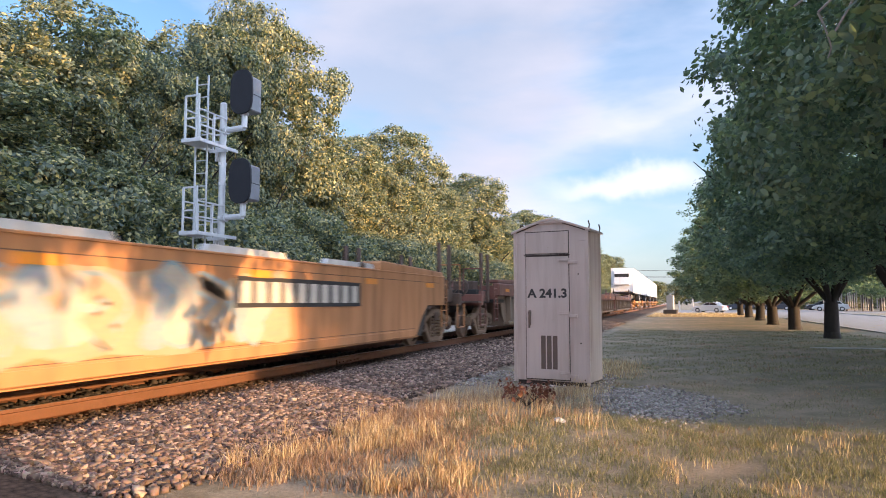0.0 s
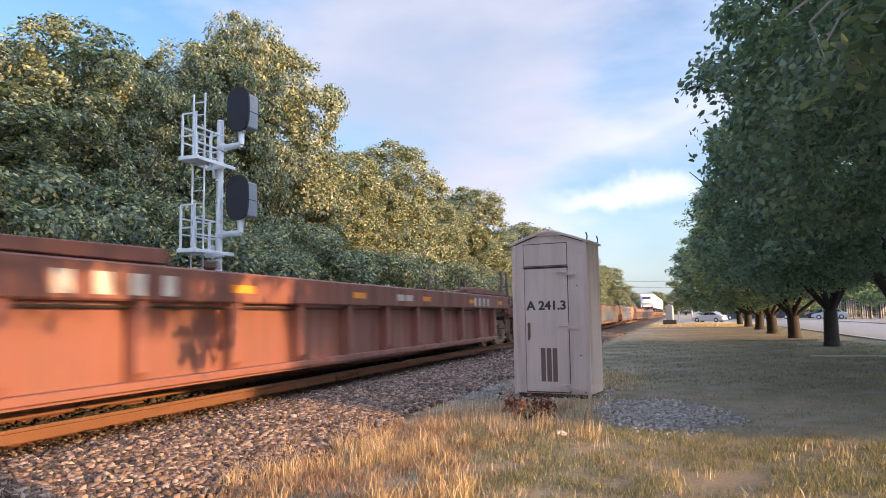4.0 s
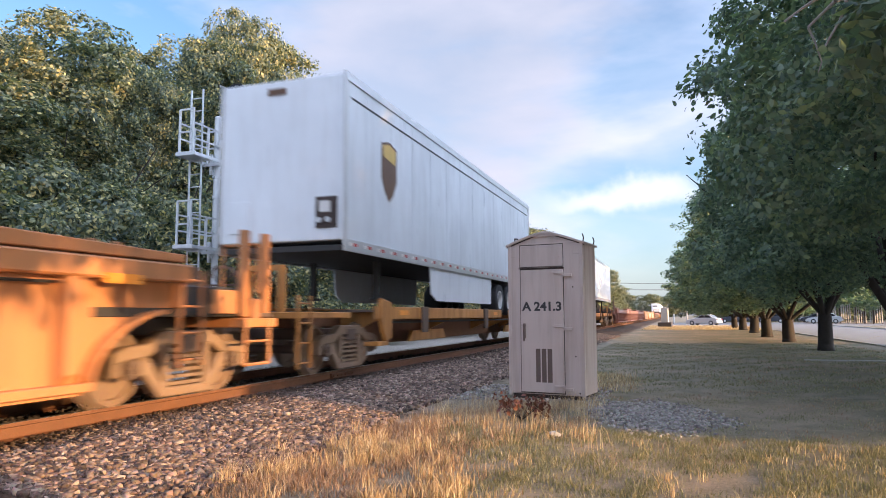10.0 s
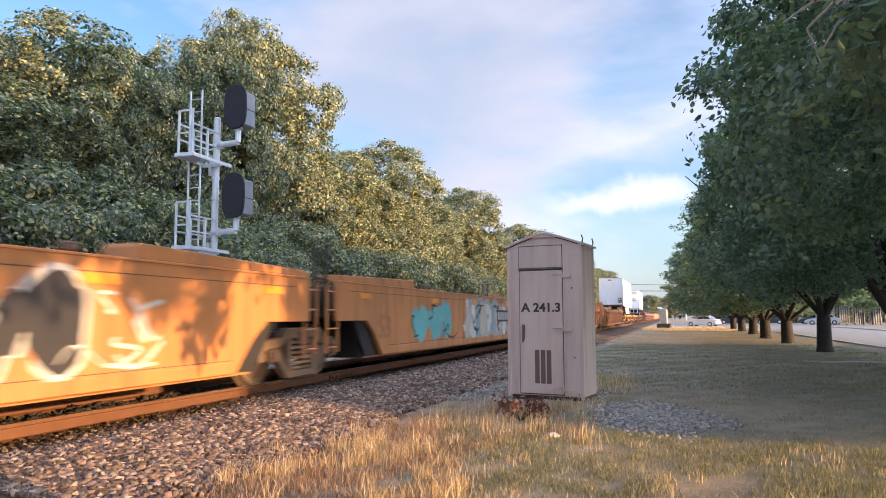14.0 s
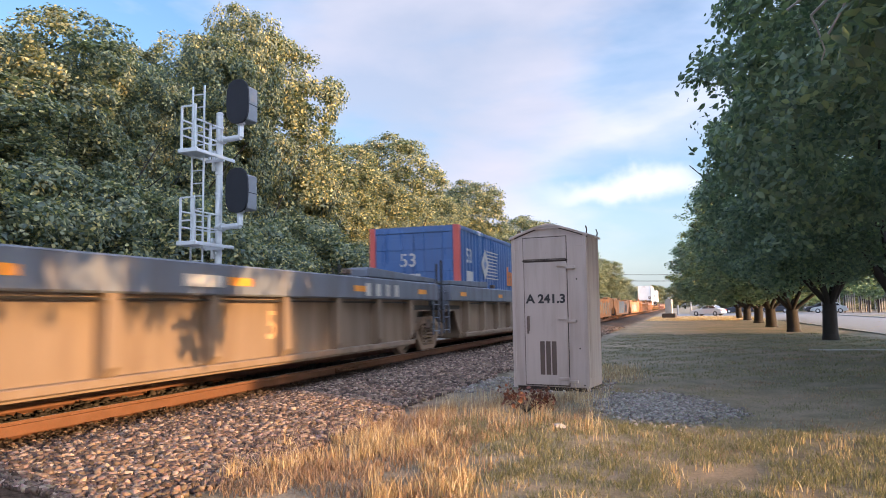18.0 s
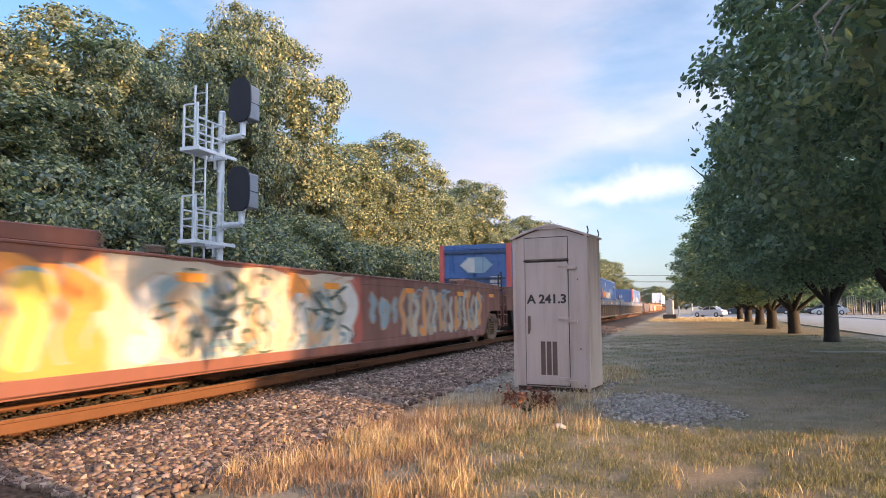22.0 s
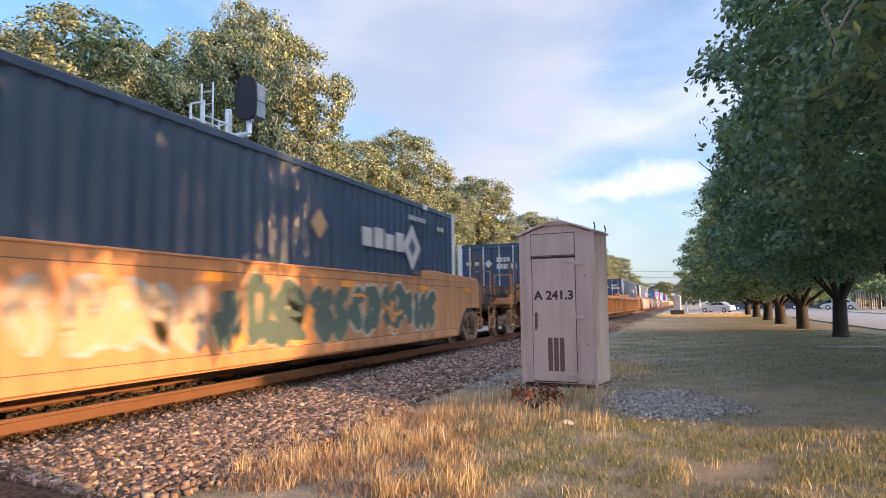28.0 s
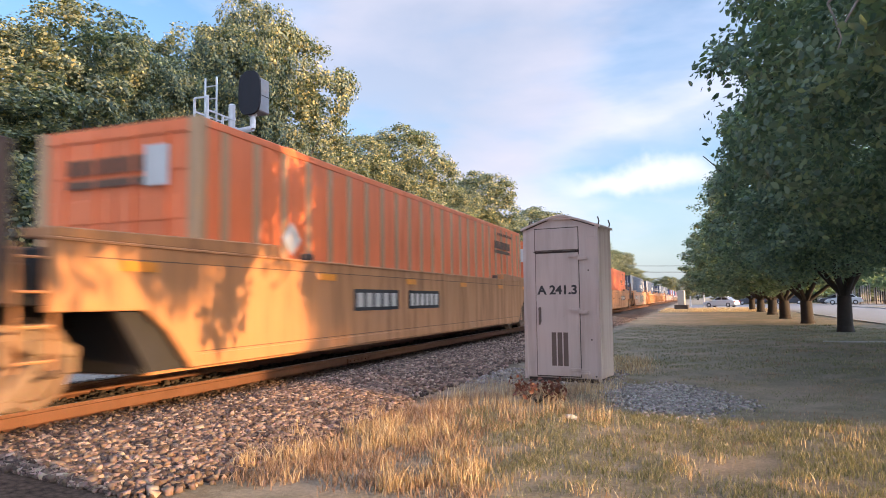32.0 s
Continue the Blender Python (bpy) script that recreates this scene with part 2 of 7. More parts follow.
M["tan"] = paint("rib_tan", (0.48, 0.30, 0.16), rough=0.5, wear=0.3)
M["mark_white"] = plain("mark_white", (0.52, 0.49, 0.44), 0.6)
M["mark_black"] = plain("mark_black", (0.03, 0.028, 0.03), 0.6)
M["mark_red"] = plain("mark_red", (0.40, 0.09, 0.05), 0.6)
M["mark_orange"] = plain("mark_orange", (0.70, 0.22, 0.06), 0.6)
M["mark_gold"] = plain("mark_gold", (0.62, 0.42, 0.12), 0.6)
M["mark_brown"] = plain("mark_brown", (0.13, 0.07, 0.04), 0.6)
M["s_cream"] = plain("sprayed_cream", (0.47, 0.42, 0.33), 0.5, 0, 0.3, 2.2, 0.05)
M["s_grey"] = plain("sprayed_grey", (0.32, 0.34, 0.35), 0.5, 0, 0.3, 2.2, 0.05)
M["s_bluegrey"] = plain("sprayed_bluegrey", (0.24, 0.33, 0.36), 0.5, 0, 0.3, 2.2, 0.05)
M["s_teal"] = plain("sprayed_teal", (0.12, 0.43, 0.42), 0.5, 0, 0.3, 2.2, 0.05)
M["s_white"] = plain("sprayed_white", (0.56, 0.55, 0.52), 0.5, 0, 0.3, 2.2, 0.05)
M["s_green"] = plain("sprayed_green", (0.075, 0.105, 0.085), 0.5, 0, 0.3, 2.2, 0.05)
M["s_lime"] = plain("sprayed_lime", (0.34, 0.40, 0.24), 0.5, 0, 0.3, 2.2, 0.05)
M["s_pink"] = plain("sprayed_pink", (0.44, 0.20, 0.20), 0.5, 0, 0.3, 2.2, 0.05)
M["s_red"] = plain("sprayed_red", (0.40, 0.10, 0.07), 0.5, 0, 0.3, 2.2, 0.05)
M["s_orange"] = plain("sprayed_orange", (0.62, 0.26, 0.06), 0.5, 0, 0.3, 2.2, 0.05)
M["s_tan"] = plain("sprayed_tan", (0.42, 0.3, 0.19), 0.5, 0, 0.3, 2.2, 0.05)
M["s_yellow"] = plain("sprayed_yellow", (0.68, 0.48, 0.1), 0.5, 0, 0.3, 2.2, 0.05)
M["s_ghost"] = plain("sprayed_ghost", (0.33, 0.155, 0.075), 0.5, 0, 0.3, 2.2, 0.05)
M["s_black"] = plain("sprayed_black", (0.035, 0.033, 0.036), 0.5, 0, 0.3, 2.2, 0.05)
M["bark"] = plain("bark", (0.036, 0.029, 0.025), 0.9, 0, 0.4, 6, 0.6)
M["bark_light"] = plain("bark_pale", (0.36, 0.35, 0.34), 0.9, 0, 0.4, 6, 0.6)
M["leaf_left"] = foliage("leaf_wood", (0.046, 0.078, 0.068), (0.20, 0.225, 0.132), (0.58, 0.49, 0.21))
M["leaf_right"] = foliage("leaf_row", (0.09, 0.145, 0.115), (0.21, 0.29, 0.21), (0.28, 0.35, 0.20))
M["dry"] = foliage("dry_grass", (0.33, 0.205, 0.125), (0.58, 0.44, 0.30), (0.80, 0.67, 0.50))
M["green_grass"] = foliage("green_grass", (0.135, 0.14, 0.08), (0.26, 0.245, 0.155), (0.45, 0.38, 0.28))
M["low_dry"] = foliage("low_dry_grass", (0.22, 0.13, 0.10), (0.37, 0.25, 0.19), (0.52, 0.40, 0.31))
M["brown_leaf"] = foliage("brown_leaf", (0.10, 0.035, 0.025), (0.17, 0.06, 0.04))
M["asphalt"] = plain("asphalt_pale", (0.22, 0.215, 0.21), 0.9, 0, 0.2, 1.5)
M["concrete"] = plain("concrete", (0.45, 0.43, 0.40), 0.85, 0, 0.15, 2)
M["glass"] = plain("car_glass", (0.02, 0.025, 0.03), 0.08, 0, 0.05)
M["car_silver"] = plain("car_silver", (0.55, 0.58, 0.60), 0.3, 0.4, 0.05)
M["car_dark"] = plain("car_dark", (0.05, 0.055, 0.07), 0.3, 0.3, 0.05)
M["lamp_red"] = plain("lamp_red", (0.35, 0.02, 0.02), 0.3)
M["tank_end"] = plain("tank_end", (0.6, 0.6, 0.58), 0.5)
M["paper"] = plain("paper_scrap", (0.55, 0.54, 0.52), 0.7)


def stone_mat():
    m, n, l, b = nodes_of("ballast_stone")
    g = n.new("ShaderNodeNewGeometry")
    r = ramp_node(n, [(0.0, (0.042, 0.028, 0.022)), (0.35, (0.118, 0.079, 0.061)), (0.75, (0.215, 0.150, 0.116)), (1.0, (0.40, 0.30, 0.235))])
    l.new(g.outputs["Random Per Island"], r.inputs["Fac"])
    s = noise_node(n, l, 30, 4, coords(n, l))
    c = mixc(n, l, 0.4, r.outputs["Color"], s.outputs["Color"], "OVERLAY")
    l.new(c, b.inputs["Base Color"])
    b.inputs["Roughness"].default_value = 0.85
    bump(n, l, b, s.outputs["Fac"], 0.4, 0.01)
    return m


def ground_mat():
    m, n, l, b = nodes_of("ground_soil_grass")
    v = coords(n, l)
    big = noise_node(n, l, 0.28, 5, v, 0.6)
    mid = noise_node(n, l, 2.2, 5, v, 0.6)
    fine = noise_node(n, l, 26, 5, v, 0.7)
    r1 = ramp_node(n, [(0.32, (0.165, 0.17, 0.118)), (0.48, (0.25, 0.225, 0.17)), (0.62, (0.37, 0.295, 0.235))])
    l.new(big.outputs["Fac"], r1.inputs["Fac"])
    r2 = ramp_node(n, [(0.35, (0.16, 0.16, 0.105)), (0.65, (0.37, 0.305, 0.235))])
    l.new(mid.outputs["Fac"], r2.inputs["Fac"])
    c = mixc(n, l, 0.45, r1.outputs["Color"], r2.outputs["Color"])
    r3 = ramp_node(n, [(0.3, (0.35, 0.35, 0.35)), (0.7, (0.75, 0.75, 0.75))])
    l.new(fine.outputs["Fac"], r3.inputs["Fac"])
    c = mixc(n, l, 0.55, c, r3.outputs["Color"], "OVERLAY")
    # bare stony soil along the track
    sep = n.new("ShaderNodeSeparateXYZ")
    l.new(v, sep.inputs[0])
    mm = n.new("ShaderNodeMath")
    mm.operation = "MULTIPLY_ADD"
    mm.inputs[1].default_value = 1.6
    l.new(mid.outputs["Fac"], mm.inputs[0])
    l.new(sep.outputs[0], mm.inputs[2])
    rs = n.new("ShaderNodeMapRange")
    rs.inputs["From Min"].default_value = -2.2
    rs.inputs["From Max"].default_value = -2.9
    l.new(mm.outputs[0], rs.inputs["Value"])
    vo = n.new("ShaderNodeTexVoronoi")
    vo.inputs["Scale"].default_value = 22
    l.new(v, vo.inputs["Vector"])
    rv = ramp_node(n, [(0.0, (0.14, 0.10, 0.078)), (0.6, (0.08, 0.058, 0.044)), (1.0, (0.035, 0.026, 0.021))])
    l.new(vo.outputs["Distance"], rv.inputs["Fac"])
    c = mixc(n, l, rs.outputs["Result"], c, rv.outputs["Color"])
    # pale gravel on the far side of the track
    far = n.new("ShaderNodeMapRange")
    far.inputs["From Min"].default_value = -7.6
    far.inputs["From Max"].default_value = -8.3
    l.new(sep.outputs[0], far.inputs["Value"])
    rf = ramp_node(n, [(0.0, (0.44, 0.40, 0.35)), (0.7, (0.30, 0.275, 0.24)), (1.0, (0.16, 0.145, 0.13))])
    l.new(vo.outputs["Distance"], rf.inputs["Fac"])
    c = mixc(n, l, far.outputs["Result"], c, rf.outputs["Color"])
    l.new(c, b.inputs["Base Color"])
    b.inputs["Roughness"].default_value = 0.95
    b.inputs["Specular IOR Level"].default_value = 0.1
    bump(n, l, b, fine.outputs["Fac"], 0.7, 0.04)
    return m


M["stone"] = stone_mat()
M["ground"] = ground_mat()


# ---------------------------------------------------------------- mesh tools
class G:
    """A small mesh collector."""

    def __init__(self):
        self.v, self.f, self.made = [], [], {}

    def add(self, vs, fs):
        o = len(self.v)
        self.v += [tuple(p) for p in vs]
        self.f += [tuple(i + o for i in f) for f in fs]
        return self

    def box(self, x0, x1, y0, y1, z0, z1, m=None):
        vs = [(x, y, z) for z in (z0, z1) for y in (y0, y1) for x in (x0, x1)]
        if m is not None:
            vs = [m @ Vector(p) for p in vs]
        return self.add(vs, [(0, 2, 3, 1), (4, 5, 7, 6), (0, 1, 5, 4), (2, 6, 7, 3), (0, 4, 6, 2), (1, 3, 7, 5)])

    def cyl(self, p0, p1, r0, r1=None, n=12, caps=True):
        r1 = r0 if r1 is None else r1
        p0, p1 = Vector(p0), Vector(p1)
        q = (p1 - p0).to_track_quat("Z", "Y").to_matrix()
        vs, fs = [], []
        for p, r in ((p0, r0), (p1, r1)):
            vs += [p + q @ Vector((r * math.cos(2 * math.pi * i / n), r * math.sin(2 * math.pi * i / n), 0)) for i in range(n)]
        fs = [(i, (i + 1) % n, n + (i + 1) % n, n + i) for i in range(n)]
        if caps:
            fs += [tuple(range(n))[::-1], tuple(range(n, 2 * n))]
        return self.add(vs, fs)

    def lathe_x(self, prof, n=20, c=(0, 0, 0)):
        """prof: (x, radius) pairs turned round the x axis at c."""
        vs, fs = [], []
        for x, r in prof:
            vs += [(c[0] + x, c[1] + r * math.cos(2 * math.pi * i / n), c[2] + r * math.sin(2 * math.pi * i / n)) for i in range(n)]
        for k in range(len(prof) - 1):
            fs += [(k * n + i, k * n + (i + 1) % n, (k + 1) * n + (i + 1) % n, (k + 1) * n + i) for i in range(n)]
        return self.add(vs, fs)

    def prism_x(self, poly, x0, x1):
        """A (y, z) outline pushed along x."""
        n = len(poly)
        vs = [(x0, y, z) for y, z in poly] + [(x1, y, z) for y, z in poly]
        fs = [tuple(range(n)), tuple(range(n, 2 * n))[::-1]] + [(i, i + n, (i + 1) % n + n, (i + 1) % n) for i in range(n)]
        return self.add(vs, fs)

    def prism_y(self, poly, y0, y1):
        n = len(poly)
        vs = [(x, y0, z) for x, z in poly] + [(x, y1, z) for x, z in poly]
        fs = [tuple(range(n))[::-1], tuple(range(n, 2 * n))] + [(i, (i + 1) % n, (i + 1) % n + n, i + n) for i in range(n)]
        return self.add(vs, fs)

    def prism_z(self, poly, z0, z1):
        n = len(poly)
        vs = [(x, y, z0) for x, y in poly] + [(x, y, z1) for x, y in poly]
        fs = [tuple(range(n))[::-1], tuple(range(n, 2 * n))] + [(i, (i + 1) % n, (i + 1) % n + n, i + n) for i in range(n)]
        return self.add(vs, fs)

    def tube(self, pts, r, n=8):
        for a, b in zip(pts, pts[1:]):
            self.cyl(a, b, r, r, n)
        return self

    def mesh(self, name, mat, bevel=0.0, smooth=False):
        key = (mat.name, bevel)
        if key not in self.made:
            me = bpy.data.meshes.new(name)
            me.from_pydata(self.v, [], self.f)
            bm = bmesh.new()
            bm.from_mesh(me)
            bmesh.ops.recalc_face_normals(bm, faces=bm.faces)
            if bevel:
                bmesh.ops.bevel(bm, geom=bm.edges[:], offset=bevel, segments=1, affect="EDGES", clamp_overlap=True)
            bm.to_mesh(me)
            bm.free()
            if smooth:
                me.polygons.foreach_set("use_smooth", [True] * len(me.polygons))
            me.materials.append(mat)
            self.made[key] = me
        return self.made[key]


def part(name, g, mat, parent, label="", at=None, bevel=0.0, smooth=False):
    ob = new(name, g.mesh(name, mat, bevel, smooth))
    ob.parent = parent
    if at is not None:
        ob.matrix_basis = at
    if label:
        tagged(ob, label)
    return ob


def thing(name, label, category, group="", kind="", at=None):
    ob = new(name)
    ob.empty_display_size = 0.3
    if at is not None:
        ob.matrix_basis = at
    return tagged(ob, label, category, group, kind)


def raw_mesh(name, v, f, mat, smooth=False):
    """Fast mesh of equal faces from numpy arrays."""
    v, f = np.asarray(v, np.float32), np.asarray(f, np.int32)
    me = bpy.data.meshes.new(name)
    me.vertices.add(len(v))
    me.vertices.foreach_set("co", v.ravel())
    k = f.shape[1]
    me.loops.add(f.size)
    me.loops.foreach_set("vertex_index", f.ravel())
    me.polygons.add(len(f))
    me.polygons.foreach_set("loop_start", np.arange(0, f.size, k, dtype=np.int32))
    me.update(calc_edges=True)
    if smooth:
        me.polygons.foreach_set("use_smooth", [True] * len(f))
    me.materials.append(mat)
    return me


def lettering(name, words, size, mat, parent, m, stretch=1.0, bold=0.022):
    cu = bpy.data.curves.new(name, "FONT")
    cu.body = words
    cu.size = size
    cu.extrude = 0.002
    cu.align_x, cu.align_y = "CENTER", "CENTER"
    cu.offset = bold * size
    cu.materials.append(mat)
    ob = new(name, cu)
    ob.parent = parent
    ob.matrix_basis = m @ Matrix.Diagonal((stretch, 1, 1, 1))
    return ob


# ---------------------------------------------------------------- the ground and the track
TX, ZR = -6.7, 0.335          # middle of the track, top of the rails


def smooth_step(a, b, x):
    t = np.clip((x - a) / (b - a), 0, 1)
    return t * t * (3 - 2 * t)


def ground_z(x, y):
    z = 0.15 * smooth_step(-3.0, -5.0, x) - 0.35 * smooth_step(-8.6, -10.6, x)
    z = z + 0.10 * np.exp(-(((x + 1.8) / 1.9) ** 2 + ((y - 10.4) / 2.6) ** 2))
    z = z + 0.018 * np.sin(x * 1.7 + y * 0.6) * np.sin(y * 1.1 - x * 0.4) * smooth_step(-3.4, -2.4, x) * smooth_step(120, 30, y)
    return z


def axis(stops):
    out = []
    for a, b, step in stops:
        out += list(np.arange(a, b, step))
    return np.array(out + [stops[-1][1]])


def build_ground():
    xs = axis([(-2500, -200, 460), (-200, -40, 40), (-40, -12, 4), (-12, 3, 0.25), (3, 20, 1.0), (20, 100, 16), (100, 2500, 400)])
    ys = axis([(-2500, -200, 460), (-200, -20, 30), (-20, 2, 2), (2, 20, 0.3), (20, 60, 1.5), (60, 200, 20), (200, 2900, 300)])
    X, Y = np.meshgrid(xs, ys)
    Z = ground_z(X, Y)
    v = np.stack([X, Y, Z], -1).reshape(-1, 3)
    nx, ny = len(xs), len(ys)
    i = np.arange(ny - 1)[:, None] * nx + np.arange(nx - 1)[None, :]
    f = np.stack([i, i + 1, i + nx + 1, i + nx], -1).reshape(-1, 4)
    ob = new("ground", raw_mesh("ground", v, f, M["ground"], True))
    tagged(ob, "patchy green and dry brown lawn running to a stony verge", "ground", kind="structure")


build_ground()


def build_road():
    road = thing("road", "pale grey asphalt street and lot beyond the lawn", "road", kind="structure")
    g = G().prism_z([(7.9, -60), (16.5, -60), (16.5, 88), (70, 88), (70, 128), (-2.5, 122), (-2.5, 93), (2.5, 90), (6.4, 80), (7.9, 60)], -0.05, 0.012)
    part("carriageway", g, M["asphalt"], road)
    k = G().prism_z([(7.72, -60), (7.9, -60), (7.9, 60), (7.72, 60)], -0.05, 0.06)
    part("kerb", k, M["concrete"], road, "low concrete kerb", bevel=0.015)
    part("kerb", G().box(16.5, 16.7, -60, 88, -0.05, 0.10), M["concrete"], road, "low concrete kerb", bevel=0.015)
    # a worn concrete strip lying in the lawn
    s = G().box(3.4, 5.6, 21.55, 21.75, -0.02, 0.035)
    slab = thing("drain_cover", "narrow pale concrete strip set in the lawn", "drain cover", kind="structure")
    part("slab", s, M["concrete"], slab, bevel=0.01)


build_road()


def build_track():
    tr = thing("track", "single railway track with rusty rails on grey-brown ballast", "track", kind="structure")
    prof = [(-0.075, 0), (0.075, 0), (0.075, 0.015), (0.012, 0.04), (0.012, 0.135), (0.036, 0.145), (0.036, 0.178), (-0.036, 0.178), (-0.036, 0.145), (-0.012, 0.135), (-0.012, 0.04), (-0.075, 0.015)]
    for s in (-1, 1):
        g = G().prism_y([(TX + s * 0.755 + x, ZR - 0.18 + z) for x, z in prof], -80, 420)
        part("rail", g, M["rust"], tr, "rust-brown steel rail")
        h = G().box(TX + s * 0.755 - 0.030, TX + s * 0.755 + 0.030, -80, 420, ZR - 0.003, ZR)
        part("rail_head", h, M["railtop"], tr, "bright worn running surface")
    tie = G().box(-1.3, 1.3, -0.11, 0.11, -0.13, 0.0)
    plate = G().box(-0.18, 0.18, -0.09, 0.09, 0, 0.018)
    anchor = G().box(-0.09, 0.09, -0.02, 0.02, -0.05, 0.035)
    for i in range(130):
        y = 1.0 + i * 0.52
        t = part("tie", tie, M["tie"], tr, "", pose(TX, y, ZR - 0.195, 0, 0, random.uniform(-0.6, 0.6)), bevel=0.012)
        for s in (-1, 1):
            if i < 70:
                part("tie_plate", plate, M["rust"], t, "", pose(s * 0.755, 0, 0))
        if i < 60:
            part("rail_anchor", anchor, M["rust"], t, "", pose(0.755, 0.13, 0.005))
    # bolted joint bars on the near rail
    j = G().box(0.0, 0.03, -0.45, 0.45, 0.045, 0.13)
    for k in range(6):
        j.cyl((0.03, -0.375 + k * 0.15, 0.088), (0.055, -0.375 + k * 0.15, 0.088), 0.018, n=6)
    part("joint_bar", j, M["rust"], tr, "rusty bolted joint bar", pose(TX + 0.755 + 0.014, 11.6, ZR - 0.18))


build_track()


def stone_shape(rng):
    base = np.array([(x, y, z) for z in (-1, 1) for y in (-1, 1) for x in (-1, 1)], float)
    base += rng.uniform(-0.6, 0.6, base.shape)
    return base * np.array([0.80, 0.66, 0.62])


CUBE_F = np.array([(0, 2, 3, 1), (4, 5, 7, 6), (0, 1, 5, 4), (2, 6, 7, 3), (0, 4, 6, 2), (1, 3, 7, 5)])


def stones(name, xy, size, seed, lift=0.2, mat=None, flat=1.0):
    rng = np.random.default_rng(seed)
    shapes = [stone_shape(rng) for _ in range(14)]
    n = len(xy)
    V = np.empty((n, 8, 3))
    for i in range(n):
        a, b, c = rng.uniform(0, 6.3, 3)
        ca, sa, cb, sb = math.cos(a), math.sin(a), math.cos(b * 0.6), math.sin(b * 0.6)
        R = np.array([[ca, -sa, 0], [sa, ca, 0], [0, 0, 1]]) @ np.array([[1, 0, 0], [0, cb, -sb], [0, sb, cb]])
        s = size * rng.uniform(0.5, 1.0) ** 1.5 * 1.7
        V[i] = (shapes[rng.integers(14)] * s * np.array([1, 1, flat])) @ R.T
        V[i] += (xy[i, 0], xy[i, 1], ground_z(xy[i, 0], xy[i, 1]) + s * lift + rng.uniform(0, size * 0.5))
    F = (CUBE_F[None] + (np.arange(n) * 8)[:, None, None]).reshape(-1, 4)
    return raw_mesh(name, V.reshape(-1, 3), F, mat or M["stone"])


def build_ballast():
    rng = np.random.default_rng(3)

    def field(x0, x1, y0, y1, per):
        n = int((x1 - x0) * (y1 - y0) * per)
        return np.stack([rng.uniform(x0, x1, n), rng.uniform(y0, y1, n)], 1)

    bal = thing("ballast", "loose grey and reddish crushed stone beside the rails", "ballast", kind="structure")
    xy = np.concatenate([field(-5.84, -3.3, 3.6, 9, 2500), field(-5.84, -3.3, 9, 17, 1000), field(-5.84, -3.3, 17, 45, 150), field(-10.2, -7.6, 4, 45, 130)])
    edge = -3.55 + 0.35 * np.sin(xy[:, 1] * 1.3) + rng.uniform(-0.25, 0.55, len(xy))
    xy = xy[xy[:, 0] < edge]
    near = [p for p in xy if p[1] < 7.2 and -5.6 < p[0] < -3.7][:300]
    keep = np.array([not (p[1] < 7.2 and -5.6 < p[0] < -3.7) for p in xy])
    rest = np.concatenate([xy[keep], np.array([p for p in xy if p[1] < 7.2 and -5.6 < p[0] < -3.7][300:])])
    # the stones next to the rail are brown with brake dust
    dusty = rest[:, 0] + rng.normal(0, 0.16, len(rest)) < -5.35
    for pick, mat, lab in ((~dusty, M["stone"], ""), (dusty & (rest[:, 0] > -7), M["stone_dusty"], "stone brown with brake dust"), (rest[:, 0] < -7, M["stone_grey"], "pale stone of the far shoulder")):
        ob = new("crushed_stone", stones("crushed_stone", rest[pick], 0.0245, 4, mat=mat))
        ob.parent = bal
        tagged(ob, lab, kind="stuff")
    meshes = []
    for k in range(8):
        sh = stone_shape(rng) * 0.025
        meshes.append(raw_mesh("stone", sh, CUBE_F, M["stone_part"]))
    for p in near:
        s = new("stone", meshes[rng.integers(8)])
        s.parent = bal
        s.matrix_basis = pose(p[0], p[1], float(ground_z(p[0], p[1])) + rng.uniform(0.025, 0.05), rng.uniform(-25, 25), rng.uniform(-25, 25), rng.uniform(0, 360)) @ Matrix.Scale(rng.uniform(0.7, 1.35), 4)
    # the shade under the cars is put into these stones' dark colour
    ob = new("crushed_stone", stones("crushed_stone", field(-7.35, -6.05, 2.5, 40, 110), 0.034, 9, mat=M["stone_undershade"]))
    ob.parent = bal
    tagged(ob, "stone between the rails, darkened as shade under the train", kind="stuff")
    # the fine gravel pad beside the metal case
    pad = rng.normal(0, 1, (5200, 2)) * np.array([0.50, 0.62]) + np.array([-0.30, 9.15])
    q = ((pad[:, 0] + 0.30) / 0.95) ** 2 + ((pad[:, 1] - 9.15) / 1.45) ** 2
    pad = pad[q + rng.normal(0, 0.22, len(pad)) + 0.25 * np.sin(pad[:, 0] * 5 + pad[:, 1] * 3) < 0.85]
    extra = np.stack([rng.uniform(-3.4, -1.0, 1100), rng.uniform(9.9, 12.5, 1100)], 1)
    ob = new("gravel_pad", stones("gravel_pad", np.concatenate([pad, extra]), 0.0155, 6, lift=0.0, mat=M["stone_grey"]))
    tagged(ob, "thin spread of fine grey gravel round the metal case", "gravel", kind="stuff")


